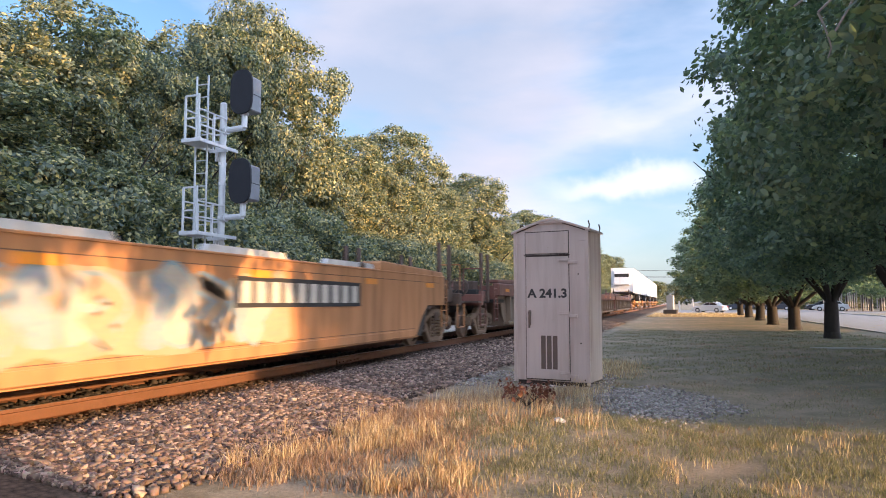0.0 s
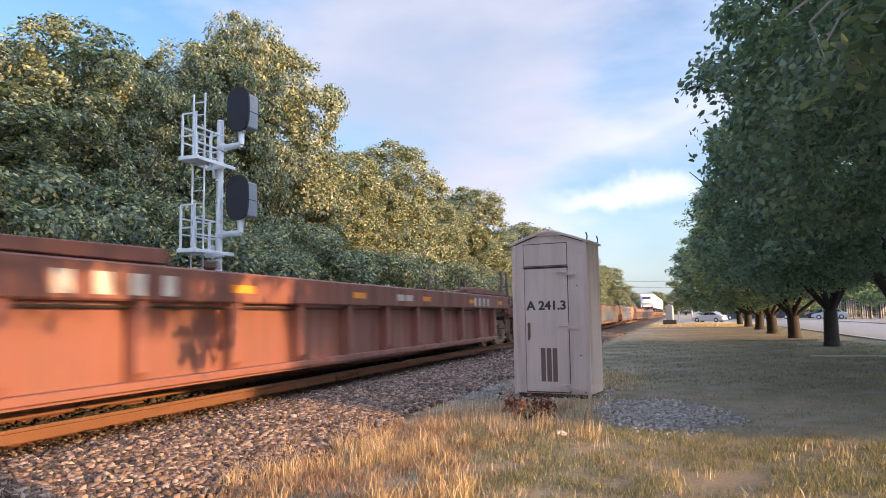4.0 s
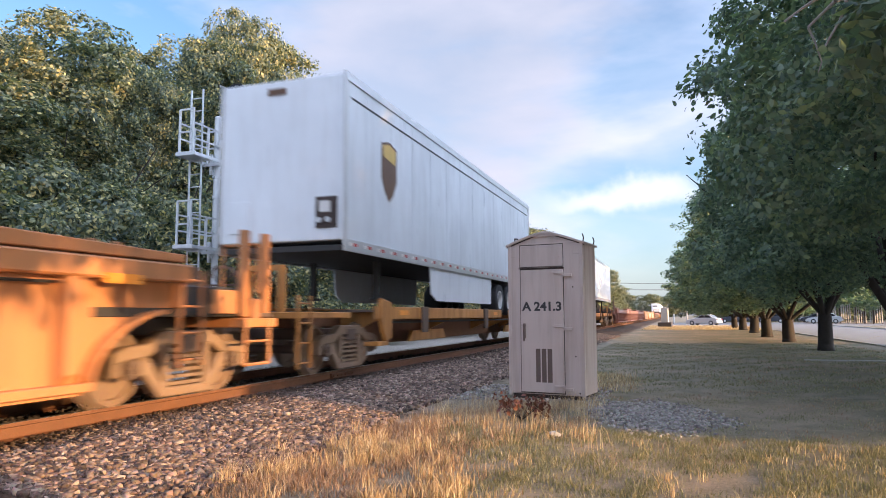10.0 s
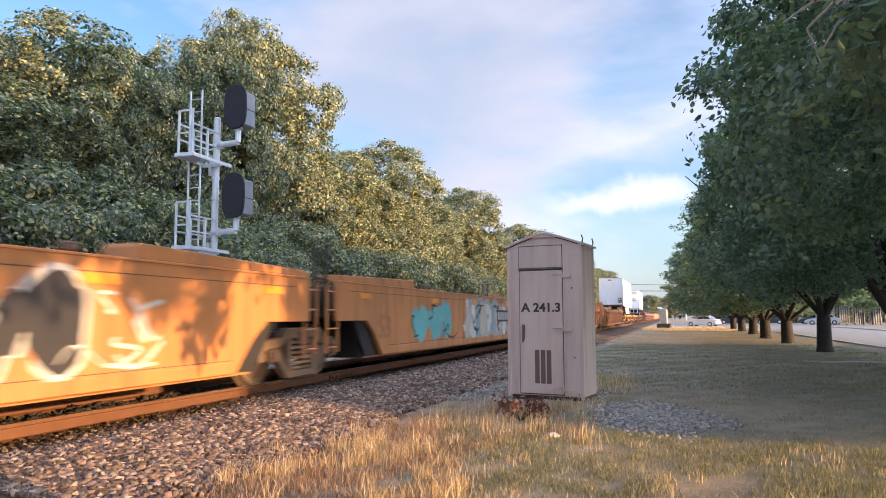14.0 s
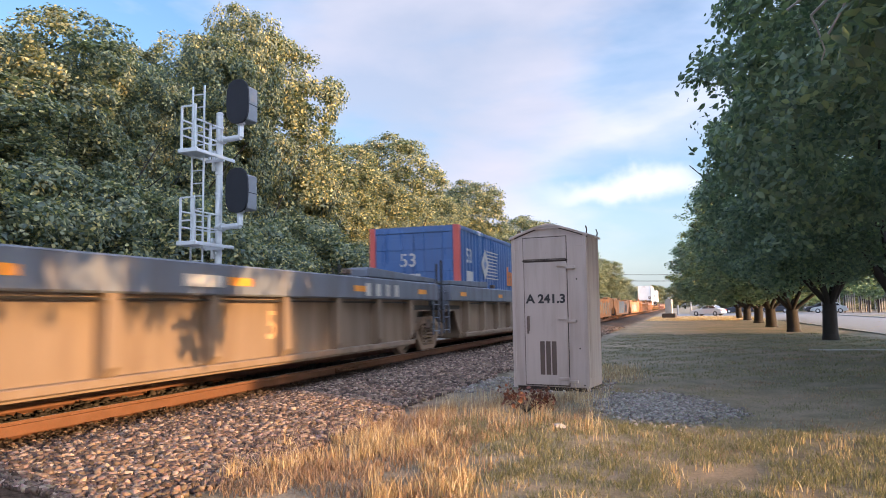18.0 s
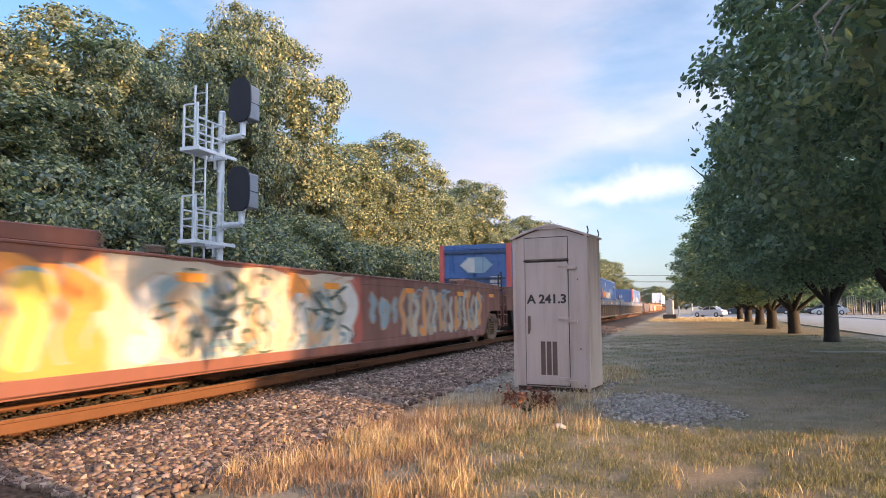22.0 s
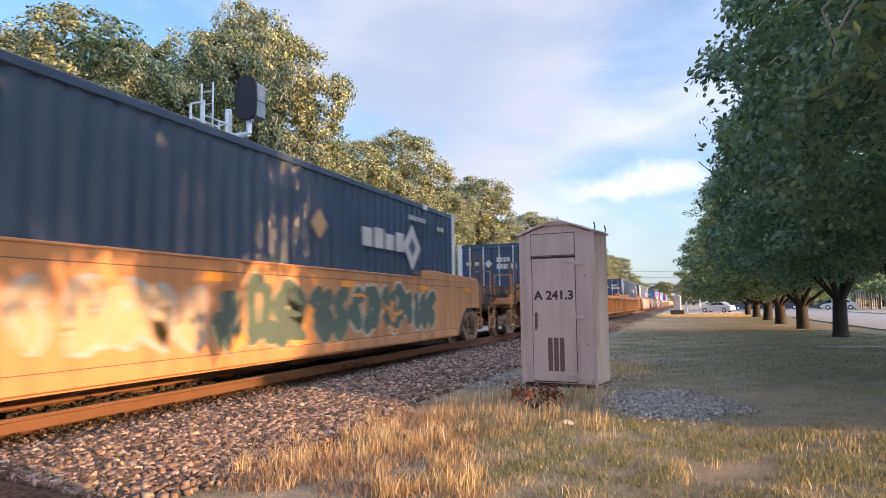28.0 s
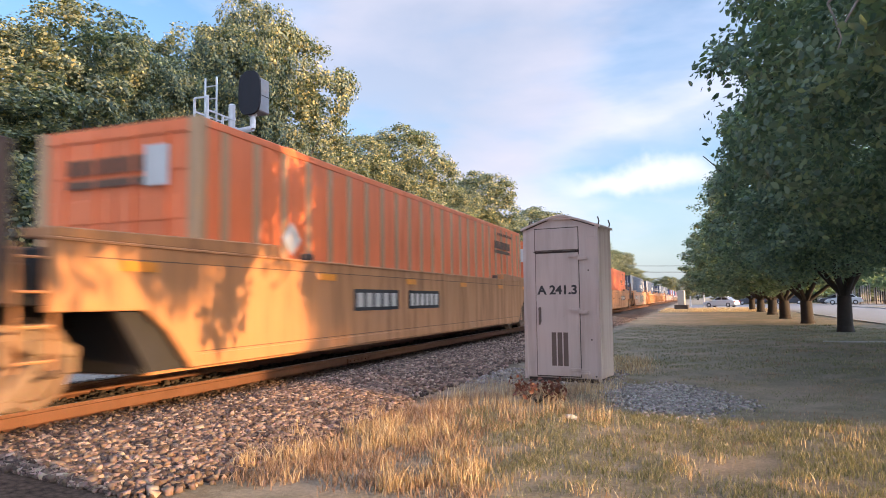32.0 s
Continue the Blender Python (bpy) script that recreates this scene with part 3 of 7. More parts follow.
def stone_variants():
    for key, stops, info in (("stone_part", [(0.0, (0.042, 0.028, 0.022)), (0.35, (0.118, 0.079, 0.061)), (0.75, (0.215, 0.150, 0.116)), (1.0, (0.40, 0.30, 0.235))], True),
                             ("stone_undershade", [(0.0, (0.018, 0.014, 0.012)), (1.0, (0.055, 0.042, 0.034))], False),
                             ("stone_dusty", [(0.0, (0.028, 0.018, 0.013)), (0.7, (0.085, 0.054, 0.038)), (1.0, (0.15, 0.10, 0.075))], False),
                             ("stone_grey", [(0.0, (0.15, 0.135, 0.125)), (0.5, (0.29, 0.265, 0.245)), (1.0, (0.46, 0.43, 0.40))], False)):
        m, n, l, b = nodes_of(key)
        r = ramp_node(n, stops)
        if info:
            g = n.new("ShaderNodeObjectInfo")
            l.new(g.outputs["Random"], r.inputs["Fac"])
        else:
            g = n.new("ShaderNodeNewGeometry")
            l.new(g.outputs["Random Per Island"], r.inputs["Fac"])
        s = noise_node(n, l, 30, 4, coords(n, l))
        l.new(mixc(n, l, 0.4, r.outputs["Color"], s.outputs["Color"], "OVERLAY"), b.inputs["Base Color"])
        b.inputs["Roughness"].default_value = 0.85
        M[key] = m


stone_variants()


# ---------------------------------------------------------------- grass
def blades(name, xy, h0, h1, w, lean, mat, seed, label, tuft=0.0):
    rng = np.random.default_rng(seed)
    n = len(xy)
    z = ground_z(xy[:, 0], xy[:, 1]) - 0.01
    a = rng.uniform(0, 2 * math.pi, n)
    h = rng.uniform(h0, h1, n) * rng.uniform(0.6, 1.0, n)
    d = rng.uniform(0, lean, n) * h
    la = rng.uniform(0, 2 * math.pi, n)
    side = np.stack([np.cos(a), np.sin(a), np.zeros(n)], 1) * (w * rng.uniform(0.6, 1.4, n))[:, None]
    foot = np.stack([xy[:, 0], xy[:, 1], z], 1)
    ln = np.stack([np.cos(la) * d, np.sin(la) * d, np.zeros(n)], 1)
    up = np.stack([np.zeros(n), np.zeros(n), h], 1)
    V = np.stack([foot - side, foot + side, foot + side * 0.7 + ln * 0.3 + up * 0.55, foot - side * 0.7 + ln * 0.3 + up * 0.55, foot + ln + up], 1)
    b = (np.arange(n) * 5)[:, None]
    F = np.concatenate([b + np.array([0, 1, 2]), b + np.array([0, 2, 3]), b + np.array([3, 2, 4])])
    ob = new(name, raw_mesh(name, V.reshape(-1, 3), F, mat))
    return tagged(ob, label, "grass", kind="stuff")


def build_grass():
    rng = np.random.default_rng(11)

    def scatter(n, x0, x1, y0, y1):
        return np.stack([rng.uniform(x0, x1, n), rng.uniform(y0, y1, n)], 1)

    def tufts(centres, per, spread):
        c = np.repeat(centres, per, 0)
        return c + rng.normal(0, spread, c.shape)

    # tall straw close by, in uneven patches
    def patch(c, k, lim):
        q = np.sin(c[:, 0] * 3.1 + k) * np.sin(c[:, 1] * 2.7 + 2 * k) + 0.6 * np.sin(c[:, 0] * 7.3 - c[:, 1] * 5.1 + k)
        return c[q + rng.normal(0, 0.35, len(c)) > lim]

    def verge(n, y0, y1, left, right):
        c = scatter(n, -4.2, -1.0, y0, y1)
        return c[(c[:, 0] > left(c[:, 1]) + rng.normal(0, 0.15, len(c))) & (c[:, 0] < right(c[:, 1]) + rng.normal(0, 0.2, len(c)))]

    stone_side = lambda y: np.interp(y, (4.2, 5.9, 7.2, 9.0), (-3.15, -3.65, -3.4, -3.0))
    lawn_side = lambda y: -1.62 - 0.33 * (y - 4.76)
    c = patch(verge(760, 4.3, 7.0, stone_side, lawn_side), 0.4, 0.45)
    blades("dry_grass", tufts(c, 34, 0.04), 0.06, 0.24, 0.0034, 0.7, M["dry"], 1, "tall straw-coloured dry grass in upright tufts")
    c = patch(verge(800, 4.3, 7.4, stone_side, lawn_side), 1.9, -0.5)
    blades("low_dry_grass", tufts(c, 40, 0.08), 0.03, 0.13, 0.004, 0.9, M["low_dry"], 2, "low reddish dry grass on bare soil")
    c = patch(verge(330, 6.9, 9.6, stone_side, lambda y: 0 * y - 1.0), 1.2, 0.0)
    blades("low_dry_grass", tufts(c, 30, 0.09), 0.05, 0.17, 0.0034, 0.8, M["low_dry"], 7, "low reddish dry grass on bare soil")
    c = patch(scatter(90, -2.9, -0.9, 7.2, 9.5), 2.2, -0.2)
    blades("dry_grass", tufts(c, 26, 0.11), 0.12, 0.30, 0.0028, 0.6, M["dry"], 8, "thin pale dry grass before the metal case")
    c = scatter(1500, -2.6, 2.9, 4.3, 7.9)
    c = patch(c[c[:, 0] > lawn_side(c[:, 1]) - 0.1], 0.9, -0.35)
    blades("green_grass", tufts(c, 36, 0.075), 0.025, 0.085, 0.0034, 0.9, M["green_grass"], 3, "short yellow-green lawn grass in tufts")
    c = patch(scatter(150, -2.2, 2.6, 4.6, 7.4), 4.1, 0.2)
    blades("dry_grass", tufts(c, 22, 0.06), 0.05, 0.16, 0.0032, 0.7, M["dry"], 9, "dry blades among the lawn grass")
    xy = patch(scatter(52000, -2.6, 5.5, 6.5, 16), 3.3, 0.0)
    blades("lawn_grass", xy, 0.02, 0.055, 0.0045, 1.2, M["green_grass"], 4, "short worn lawn grass")
    xy = patch(scatter(42000, -2.8, 6.5, 13, 34), 1.7, -0.1)
    blades("lawn_grass", xy, 0.03, 0.075, 0.010, 1.1, M["green_grass"], 14, "short worn lawn grass")
    c = patch(scatter(700, -3.2, 5.0, -4.0, 3.6), 2.3, -0.2)
    blades("green_grass", tufts(c, 30, 0.11), 0.025, 0.08, 0.004, 0.9, M["green_grass"], 17, "short yellow-green lawn grass in tufts")
    c = patch(scatter(520, -1.8, 4.5, 6.2, 13), 0.7, 0.5)
    blades("low_dry_grass", tufts(c, 34, 0.12), 0.02, 0.07, 0.004, 1.0, M["low_dry"], 15, "low dry grass in patches on the lawn")
    c = patch(scatter(420, -2.6, 7, 13, 30), 2.9, 0.6)
    blades("low_dry_grass", tufts(c, 34, 0.22), 0.03, 0.09, 0.008, 1.0, M["low_dry"], 16, "low dry grass in patches on the lawn")
    # far sunlit strip of lawn: its brightness is helped by straw colour
    xy = scatter(9000, -3.0, 7.5, 64, 90)
    blades("lawn_grass", xy, 0.05, 0.12, 0.03, 0.9, M["dry"], 5, "lawn grass near the street corner, coloured pale as a sunlit strip")
    c = scatter(60, -2.6, -0.9, 11.5, 16)
    blades("dry_grass", tufts(c, 40, 0.16), 0.05, 0.16, 0.006, 0.6, M["dry"], 6, "bleached dry grass behind the metal case")
    # a small withered plant with dark red-brown leaves
    w = thing("withered_weed", "small withered weed with dark red-brown leaves", "plant", at=pose(-1.80, 8.25, 0.05))
    st = G()
    cen = []
    for i in range(13):
        a, r = rng.uniform(0, 6.28), rng.uniform(0.08, 0.36)
        p = (r * math.cos(a), r * math.sin(a), rng.uniform(0.12, 0.26))
        st.cyl((0, 0, 0), p, 0.004, 0.002, 5)
        cen.append(p)
    tagged(part("stem", st, M["bark"], w), kind="stuff")
    lv = np.repeat(np.array(cen), 14, 0) + rng.normal(0, 0.055, (182, 3))
    ob = new("leaves", leaf_mesh("leaves", lv, 0.030, M["brown_leaf"], 5))
    ob.parent = w
    sc = thing("paper_scrap", "crumpled white scrap lying in the grass", "litter", at=pose(-1.24, 7.28, 0.055, 0, 12, 30))
    part("scrap", G().prism_y([(-0.05, 0), (0.05, 0), (0.06, 0.03), (0.0, 0.045), (-0.055, 0.025)], -0.03, 0.03), M["paper"], sc)


def leaf_mesh(name, cen, size, mat, seed, droop=0.35, out=None):
    """Folded pointed leaves, one island each; out: the way that each leaf's face turns, more or less."""
    rng = np.random.default_rng(seed)
    n = len(cen)
    u = rng.normal(0, 1, (n, 3))
    u[:, 2] -= droop
    if out is None:
        w = np.cross(u, rng.normal(0, 1, (n, 3)))
    else:
        nr = out + rng.normal(0, 0.55, (n, 3))
        w = np.cross(u, nr)
        u = np.cross(nr, w)
    u /= np.linalg.norm(u, axis=1)[:, None]
    w /= np.linalg.norm(w, axis=1)[:, None]
    nrm = np.cross(u, w)
    s = (size * rng.uniform(0.6, 1.3, n))[:, None]
    base, tip = cen - u * s, cen + u * s
    side, up = w * s, nrm * s
    V = np.stack([base, cen + side * 0.56 + up * 0.16 - u * s * 0.42, cen + side * 0.52 + up * 0.18 + u * s * 0.25, tip,
                  cen - side * 0.52 + up * 0.18 + u * s * 0.25, cen - side * 0.56 + up * 0.16 - u * s * 0.42], 1).reshape(-1, 3)
    q = (np.arange(n) * 6)[:, None]
    F = np.concatenate([q + np.array([[0, 1, 2, 3]]), q + np.array([[0, 3, 4, 5]])])
    return raw_mesh(name, V, F, mat)


build_grass()


# ---------------------------------------------------------------- trees
def crown_points(rng, lobes, sprays, per, spray, floor, inner=0.25):
    """Leaf places and facings: leafy sprays sit on the outside of overlapping lobes (x, y, z, rx, rz), each spray a ragged
    cap of leaves that turns outwards and up, with hollows between."""
    lob = np.array(lobes)
    wts = lob[:, 3] * (lob[:, 3] + 2 * lob[:, 4])
    n = sprays * 4
    pick = rng.choice(len(lob), n, p=wts / wts.sum())
    d = rng.normal(0, 1, (n, 3))
    d /= np.linalg.norm(d, axis=1)[:, None]
    ax = np.stack([lob[:, 3], lob[:, 3], lob[:, 4]], 1)
    c = lob[pick, :3] + d * ax[pick] * rng.uniform(0.80, 1.03, n)[:, None]
    depth = np.min(np.linalg.norm((c[:, None] - lob[None, :, :3]) / ax[None], axis=2), axis=1)
    keep = ((depth > 0.80) | (rng.random(n) < inner * 0.4)) & (c[:, 2] > floor + 0.25 * rng.random(n))
    c, d = c[keep][:sprays], (d / ax[pick])[keep][:sprays]
    d /= np.linalg.norm(d, axis=1)[:, None]
    r = spray * rng.uniform(0.55, 1.3, len(c))
    k = np.repeat(np.arange(len(c)), per)
    q = rng.normal(0, 1, (len(k), 3)) + d[k] * 0.75 + np.array([0, 0, 0.25])
    q /= np.linalg.norm(q, axis=1)[:, None]
    rad = r[k] * rng.uniform(0.45, 1.08, len(k))
    pts = c[k] + q * rad[:, None] * np.array([1, 1, 0.85]) + rng.normal(0, 0.05, (len(k), 3))
    face = q * 0.8 + d[k] * 0.35 + np.array([0, 0, 0.45])
    ok = pts[:, 2] > floor - 0.35
    return pts[ok], face[ok]


def limbs_of(g, rng, top, forks, reach, r0, fork_z):
    g.cyl((0, 0, -0.3), (0.03, 0.02, 0.25), r0 * 1.45, r0 * 1.05, 12, False)
    g.cyl((0.03, 0.02, 0.25), (0.05, 0.0, fork_z), r0 * 1.05, r0 * 0.92, 12, False)
    for k in range(forks):
        a = 2 * math.pi * (k + rng.uniform(-0.25, 0.25)) / forks
        p = Vector((0.05, 0, fork_z - 0.1))
        r = r0 * rng.uniform(0.38, 0.55)
        out = rng.uniform(0.35, 0.7)
        seg = (top - fork_z) / 6
        for s in range(5):
            q = p + Vector((math.cos(a) * out * seg, math.sin(a) * out * seg, seg * rng.uniform(0.75, 1.05)))
            g.cyl(p, q, r, r * 0.72, 7, False)
            if s > 0:
                b = a + rng.uniform(-1.4, 1.4)
                e = p + Vector((math.cos(b) * reach * 0.4, math.sin(b) * reach * 0.4, seg * rng.uniform(0.1, 0.9)))
                g.cyl(p, e, r * 0.5, r * 0.2, 5, False)
            p, r = q, r * 0.72
            a += rng.uniform(-0.3, 0.3)
    return g


def row_tree(seed, sprays, per, size, floor=1.95, fork=1.45, more=(), spray=0.52, bare=(), low=(), inner=0.25):
    """A round street tree whose crown hangs low. bare: places (x, y, z, radius) where the crown is open."""
    rng = np.random.default_rng(seed)
    lobes = [(0, 0, 7.0, 3.6, 4.6)]
    for k in range(12):
        a = 2 * math.pi * k / 12 + rng.uniform(-0.25, 0.25)
        lobes.append((2.85 * math.cos(a), 2.85 * math.sin(a), 3.4 + (k * 5 % 12) * 0.26, rng.uniform(1.25, 1.8), rng.uniform(1.2, 1.8)))
    for k in range(6):
        a = rng.uniform(0, 6.28)
        lobes.append((2.0 * math.cos(a), 2.0 * math.sin(a), rng.uniform(7.8, 10.3), 1.9, 2.0))
    lobes += more
    pts, face = crown_points(rng, lobes, sprays, per, spray, floor, inner)
    for x, y, z, r in bare:
        ok = np.linalg.norm(pts - np.array([x, y, z]), axis=1) > r
        pts, face = pts[ok], face[ok]
    for q in low:
        p2, f2 = crown_points(rng, [q], 9, 26, 0.20, 1.0, 1.0)
        pts, face = np.concatenate([pts, p2]), np.concatenate([face, f2])
    t = thing("street_tree", "round dark green leafy tree with low crown and stout trunk", "tree", "row of trees on the lawn")
    part("trunk", limbs_of(G(), rng, 9.6, 8, 2.0, 0.235, fork), M["bark"], t, smooth=True)
    ob = new("crown", leaf_mesh("crown", pts, size, M["leaf_right"], seed + 50, out=face))
    ob.parent = t
    return t


def wood_tree(seed, h, rx, sprays, per, size):
    """A broad tree at the wood's edge: several rounded upright heads on one crown, leafy down to the ground."""
    rng = np.random.default_rng(seed)
    lobes = [(0, 0, h * 0.30, rx * 0.86, h * 0.27), (0, 0, h * 0.55, rx * 0.70, h * 0.28)]
    for q in range(9):
        a = 2 * math.pi * (q + rng.uniform(-0.3, 0.3)) / 9 * 2
        o = rx * (0.0 if q == 0 else rng.uniform(0.40, 0.66))
        top = h * (0.97 if q == 0 else rng.uniform(0.76, 0.95))
        r = rx * rng.uniform(0.34, 0.46)
        hz = h * rng.uniform(0.10, 0.135)
        lobes.append((o * math.cos(a), o * math.sin(a), top - hz, r, hz))
    for q in range(13):
        a = rng.uniform(0, 6.28)
        o = rx * rng.uniform(0.62, 0.80)
        lobes.append((o * math.cos(a), o * math.sin(a), h * rng.uniform(0.16, 0.66), rx * rng.uniform(0.24, 0.36), h * rng.uniform(0.08, 0.13)))
    pts, face = crown_points(rng, lobes, sprays, per, 0.56, 0.8)
    t = thing("wood_tree", "tall leafy tree at the edge of the wood, tops lit gold", "tree", "wood along the track")
    part("trunk", limbs_of(G(), rng, h * 0.75, 5, rx * 0.35, 0.17, 1.6), M["bark"], t, smooth=True)
    ob = new("crown", leaf_mesh("crown", pts, size, M["leaf_left"], seed + 70, out=face))
    ob.parent = t
    return t


def build_trees():
    rng = random.Random(5)
    am = pose(5.15, 11.2, 0, 0, 0, 40) @ Matrix.Diagonal((1.03, 1.03, 1, 1))
    hollow = [(*(am.inverted() @ Vector(p)), r) for p, r in (((1.5, 7.5, 4.1), 0.7), ((0.4, 10.8, 2.6), 0.55), ((1.2, 10.3, 1.9), 0.9))]
    lob = [am.inverted() @ Vector(p) for p in ((0.85, 10.6, 4.3), (1.7, 8.8, 4.4), (1.25, 10.3, 3.6))]
    # low: leaf clumps out of view, added to shade the train's side
    a = row_tree(21, 860, 140, 0.056, 2.0, inner=0.8, more=[(p.x, p.y, p.z, r, r * 0.8) for p, r in zip(lob, (0.62, 0.78, 0.55))], spray=0.50, bare=hollow, low=[(*(am.inverted() @ Vector(p)), r, r * 0.8) for p, r in (((4.6, 7.7, 3.15), 0.5), ((4.9, 7.1, 3.5), 0.45), ((4.3, 8.3, 2.7), 0.45))])
    b = row_tree(22, 460, 90, 0.085)
    a.matrix_basis = am
    b.matrix_basis = pose(5.1, 27.8, 0, 0, 0, 70) @ Matrix.Diagonal((1.03, 1.03, 0.88, 1))
    for src, x, y, rz, s, sz in ((a, 5.2, 19.5, 200, 0.96, 0.84), (b, 5.1, 36.1, 160, 1.10, 0.82), (b, 5.0, 43.8, 250, 1.18, 0.80), (b, 5.3, 53.6, 20, 1.26, 0.80), (b, 5.5, 63.8, 110, 1.28, 0.78), (b, 5.6, 74.0, 210, 1.2, 0.78), (b, 5.3, -8.0, 320, 1.0, 1.0)):
        copy_thing(src, pose(x, y, 0, 0, 0, rz) @ Matrix.Diagonal((s, s, sz, 1)))
    # pale bare limbs in an opening of the crown
    g = G()
    for p in (((2.0, 8.4, 4.9), (1.42, 7.25, 4.37), (1.31, 7.29, 4.32), (1.15, 7.36, 4.23)), ((2.1, 8.3, 4.8), (1.58, 7.24, 4.32), (1.36, 7.36, 4.14), (1.42, 7.40, 4.0), (1.48, 7.45, 3.80), (1.45, 7.49, 3.71)), ((2.3, 8.2, 4.9), (1.69, 7.21, 4.34), (1.63, 7.29, 4.15), (1.50, 7.41, 3.93))):
        r = 0.020
        for q, e in zip(p, p[1:]):
            g.cyl(q, e, r, r * 0.8, 6, False)
            r *= 0.8
    part("bare_limb", g, M["bark_light"], a, "pale bare limbs", a.matrix_basis.inverted())
    # a mostly unseen tree, added and cut high to shape sunlight on the train
    cm = pose(5.3, 1.9, 0, 0, 0, 300) @ Matrix.Diagonal((1.10, 1.10, 1.0, 1))
    # the first two clumps show; the other four are unseen, added to cast dapples
    twig = [cm.inverted() @ Vector(p) for p in ((1.55, 5.55, 3.30), (1.85, 5.45, 3.42), (4.2, 5.2, 3.35), (4.3, 5.25, 3.0), (4.1, 5.15, 2.65), (4.6, 4.2, 3.35))]
    c = row_tree(23, 820, 130, 0.066, 3.78, 3.6, inner=0.8, low=[(*p, 0.24, 0.16) for p in twig])
    c.matrix_basis = cm
    tagged(c, "tall limbed-up leafy tree, mostly out of view, added to dapple the train")
    # trees across the street; the near ones, out of view, are added to block low sun
    e = row_tree(24, 460, 110, 0.115, spray=0.6)
    e.matrix_basis = pose(27.3, 8.1, 0, 0, 0, 15) @ Matrix.Diagonal((1.05, 1.05, 1.3, 1))
    tagged(e, "round leafy tree across the street, the near ones added unseen for shade", "tree", "trees across the street")
    for y in (-22, -14.5, 12.4, 19, 26, 104, 112, 120):
        t = copy_thing(e if 0 < y < 20 else b, pose(27 + rng.uniform(-1, 1), y, 0, 0, 0, rng.uniform(0, 360)) @ Matrix.Diagonal((1.05, 1.05, 0.95 if y < 0 or y > 50 else 1.28 if y < 22 else 1.12, 1)))
        tagged(t, "round leafy tree across the street, the near ones added unseen for shade", "tree", "trees across the street")
    # a second unseen row, added to thicken that shade
    for y in (10.5, 17, 24, -18):
        t = copy_thing(e if 0 < y < 20 else b, pose(34 + rng.uniform(-1, 1), y, 0, 0, 0, rng.uniform(0, 360)))
        tagged(t, "round leafy tree across the street, the near ones added unseen for shade", "tree", "trees across the street")
    w = [wood_tree(31, 14.0, 3.4, 640, 115, 0.076), wood_tree(32, 14.0, 3.6, 640, 115, 0.076), wood_tree(33, 14.0, 3.3, 640, 115, 0.076)]
    spots = [(-20, 17.0, 11.9, 0.72), (-20, 23.8, 13.9, 0.68), (-20.3, 31.5, 16.8, 0.86), (-20, 13.2, 9.8, 0.8), (-20, 20.3, 11.5, 0.58), (-20, 27.0, 13.6, 0.5), (-20.3, 36.4, 13.6, 0.82),
             (-20, 40.6, 11.0, 0.70), (-20, 45.6, 11.9, 0.80), (-20, 51.4, 11.0, 0.85), (-20, 57.2, 12.1, 0.85), (-20, 64, 11.8, 0.9), (-20, 71, 12.6, 0.95), (-20, 79, 11.2, 1.0), (-20, 90, 11.5, 1.1),
             (-20, 103, 13, 1.2), (-20, 118, 13, 1.2), (-21, 135, 13, 1.2), (-21, 155, 13.5, 1.3), (-22, 178, 14, 1.4), (-22, 205, 13, 1.4), (-23, 240, 14, 1.5), (-24, 285, 14, 1.6),
             (-24, 9, 10, 1.2), (-24, 15, 10.5, 1.2), (-24.5, 20.5, 10.5, 1.2), (-25, 26, 11, 1.2), (-25, 32, 12, 1.2), (-25, 39, 10.8, 1.2), (-25, 46, 10.8, 1.2), (-25, 53, 10.5, 1.2), (-25, 61, 10.5, 1.2), (-25, 70, 10.5, 1.2), (-25, 82, 10.5, 1.2)]
    for i, (x, y, h, k) in enumerate(spots):
        m = pose(x + rng.uniform(-0.4, 0.4), y, -0.2, 0, 0, rng.uniform(0, 360)) @ Matrix.Diagonal((k * 1.36, k * 1.36, h / 13.8, 1))
        if i < 3:
            w[i].matrix_basis = m
        else:
            copy_thing(w[i % 3], m)
    # lower trees and bushes before the wood
    u = wood_tree(34, 5.6, 3.0, 300, 110, 0.076)
    tagged(u, "low dark leafy tree at the edge of the wood")
    u.matrix_basis = pose(-16.5, 14.5, -0.2)
    for x, y, k in ((-16.6, 10.2, 0.95), (-16.8, 19.2, 1.0), (-16.5, 24, 0.9), (-16.8, 29, 1.02), (-16.4, 34.5, 0.92), (-16.8, 41, 1.0), (-16.6, 48, 1.0), (-16.5, 56, 1.05)):
        copy_thing(u, pose(x, y, -0.2, 0, 0, rng.uniform(0, 360)) @ Matrix.Diagonal((k * 1.1, k * 1.1, k, 1)))
    # the distance
    for i in range(26):
        x = -40 + i * 9 + rng.uniform(-3, 3)
        m = pose(x, 330 + rng.uniform(-20, 40) + abs(x) * 0.1, -0.2, 0, 0, rng.uniform(0, 360)) @ Matrix.Diagonal((1.7, 1.7, rng.uniform(0.7, 0.95), 1))
        t = copy_thing(w[i % 3], m)
        tagged(t, "distant leafy tree beyond the street", "tree", "distant trees")
    # low yellowing bushes beyond the parked cars
    for i in range(9):
        m = pose(6 + i * 4.2 + rng.uniform(-1, 1), 135 + rng.uniform(-3, 3), -0.6, 0, 0, rng.uniform(0, 360)) @ Matrix.Diagonal((0.75, 0.75, 0.36, 1))
        t = copy_thing(w[i % 3], m)
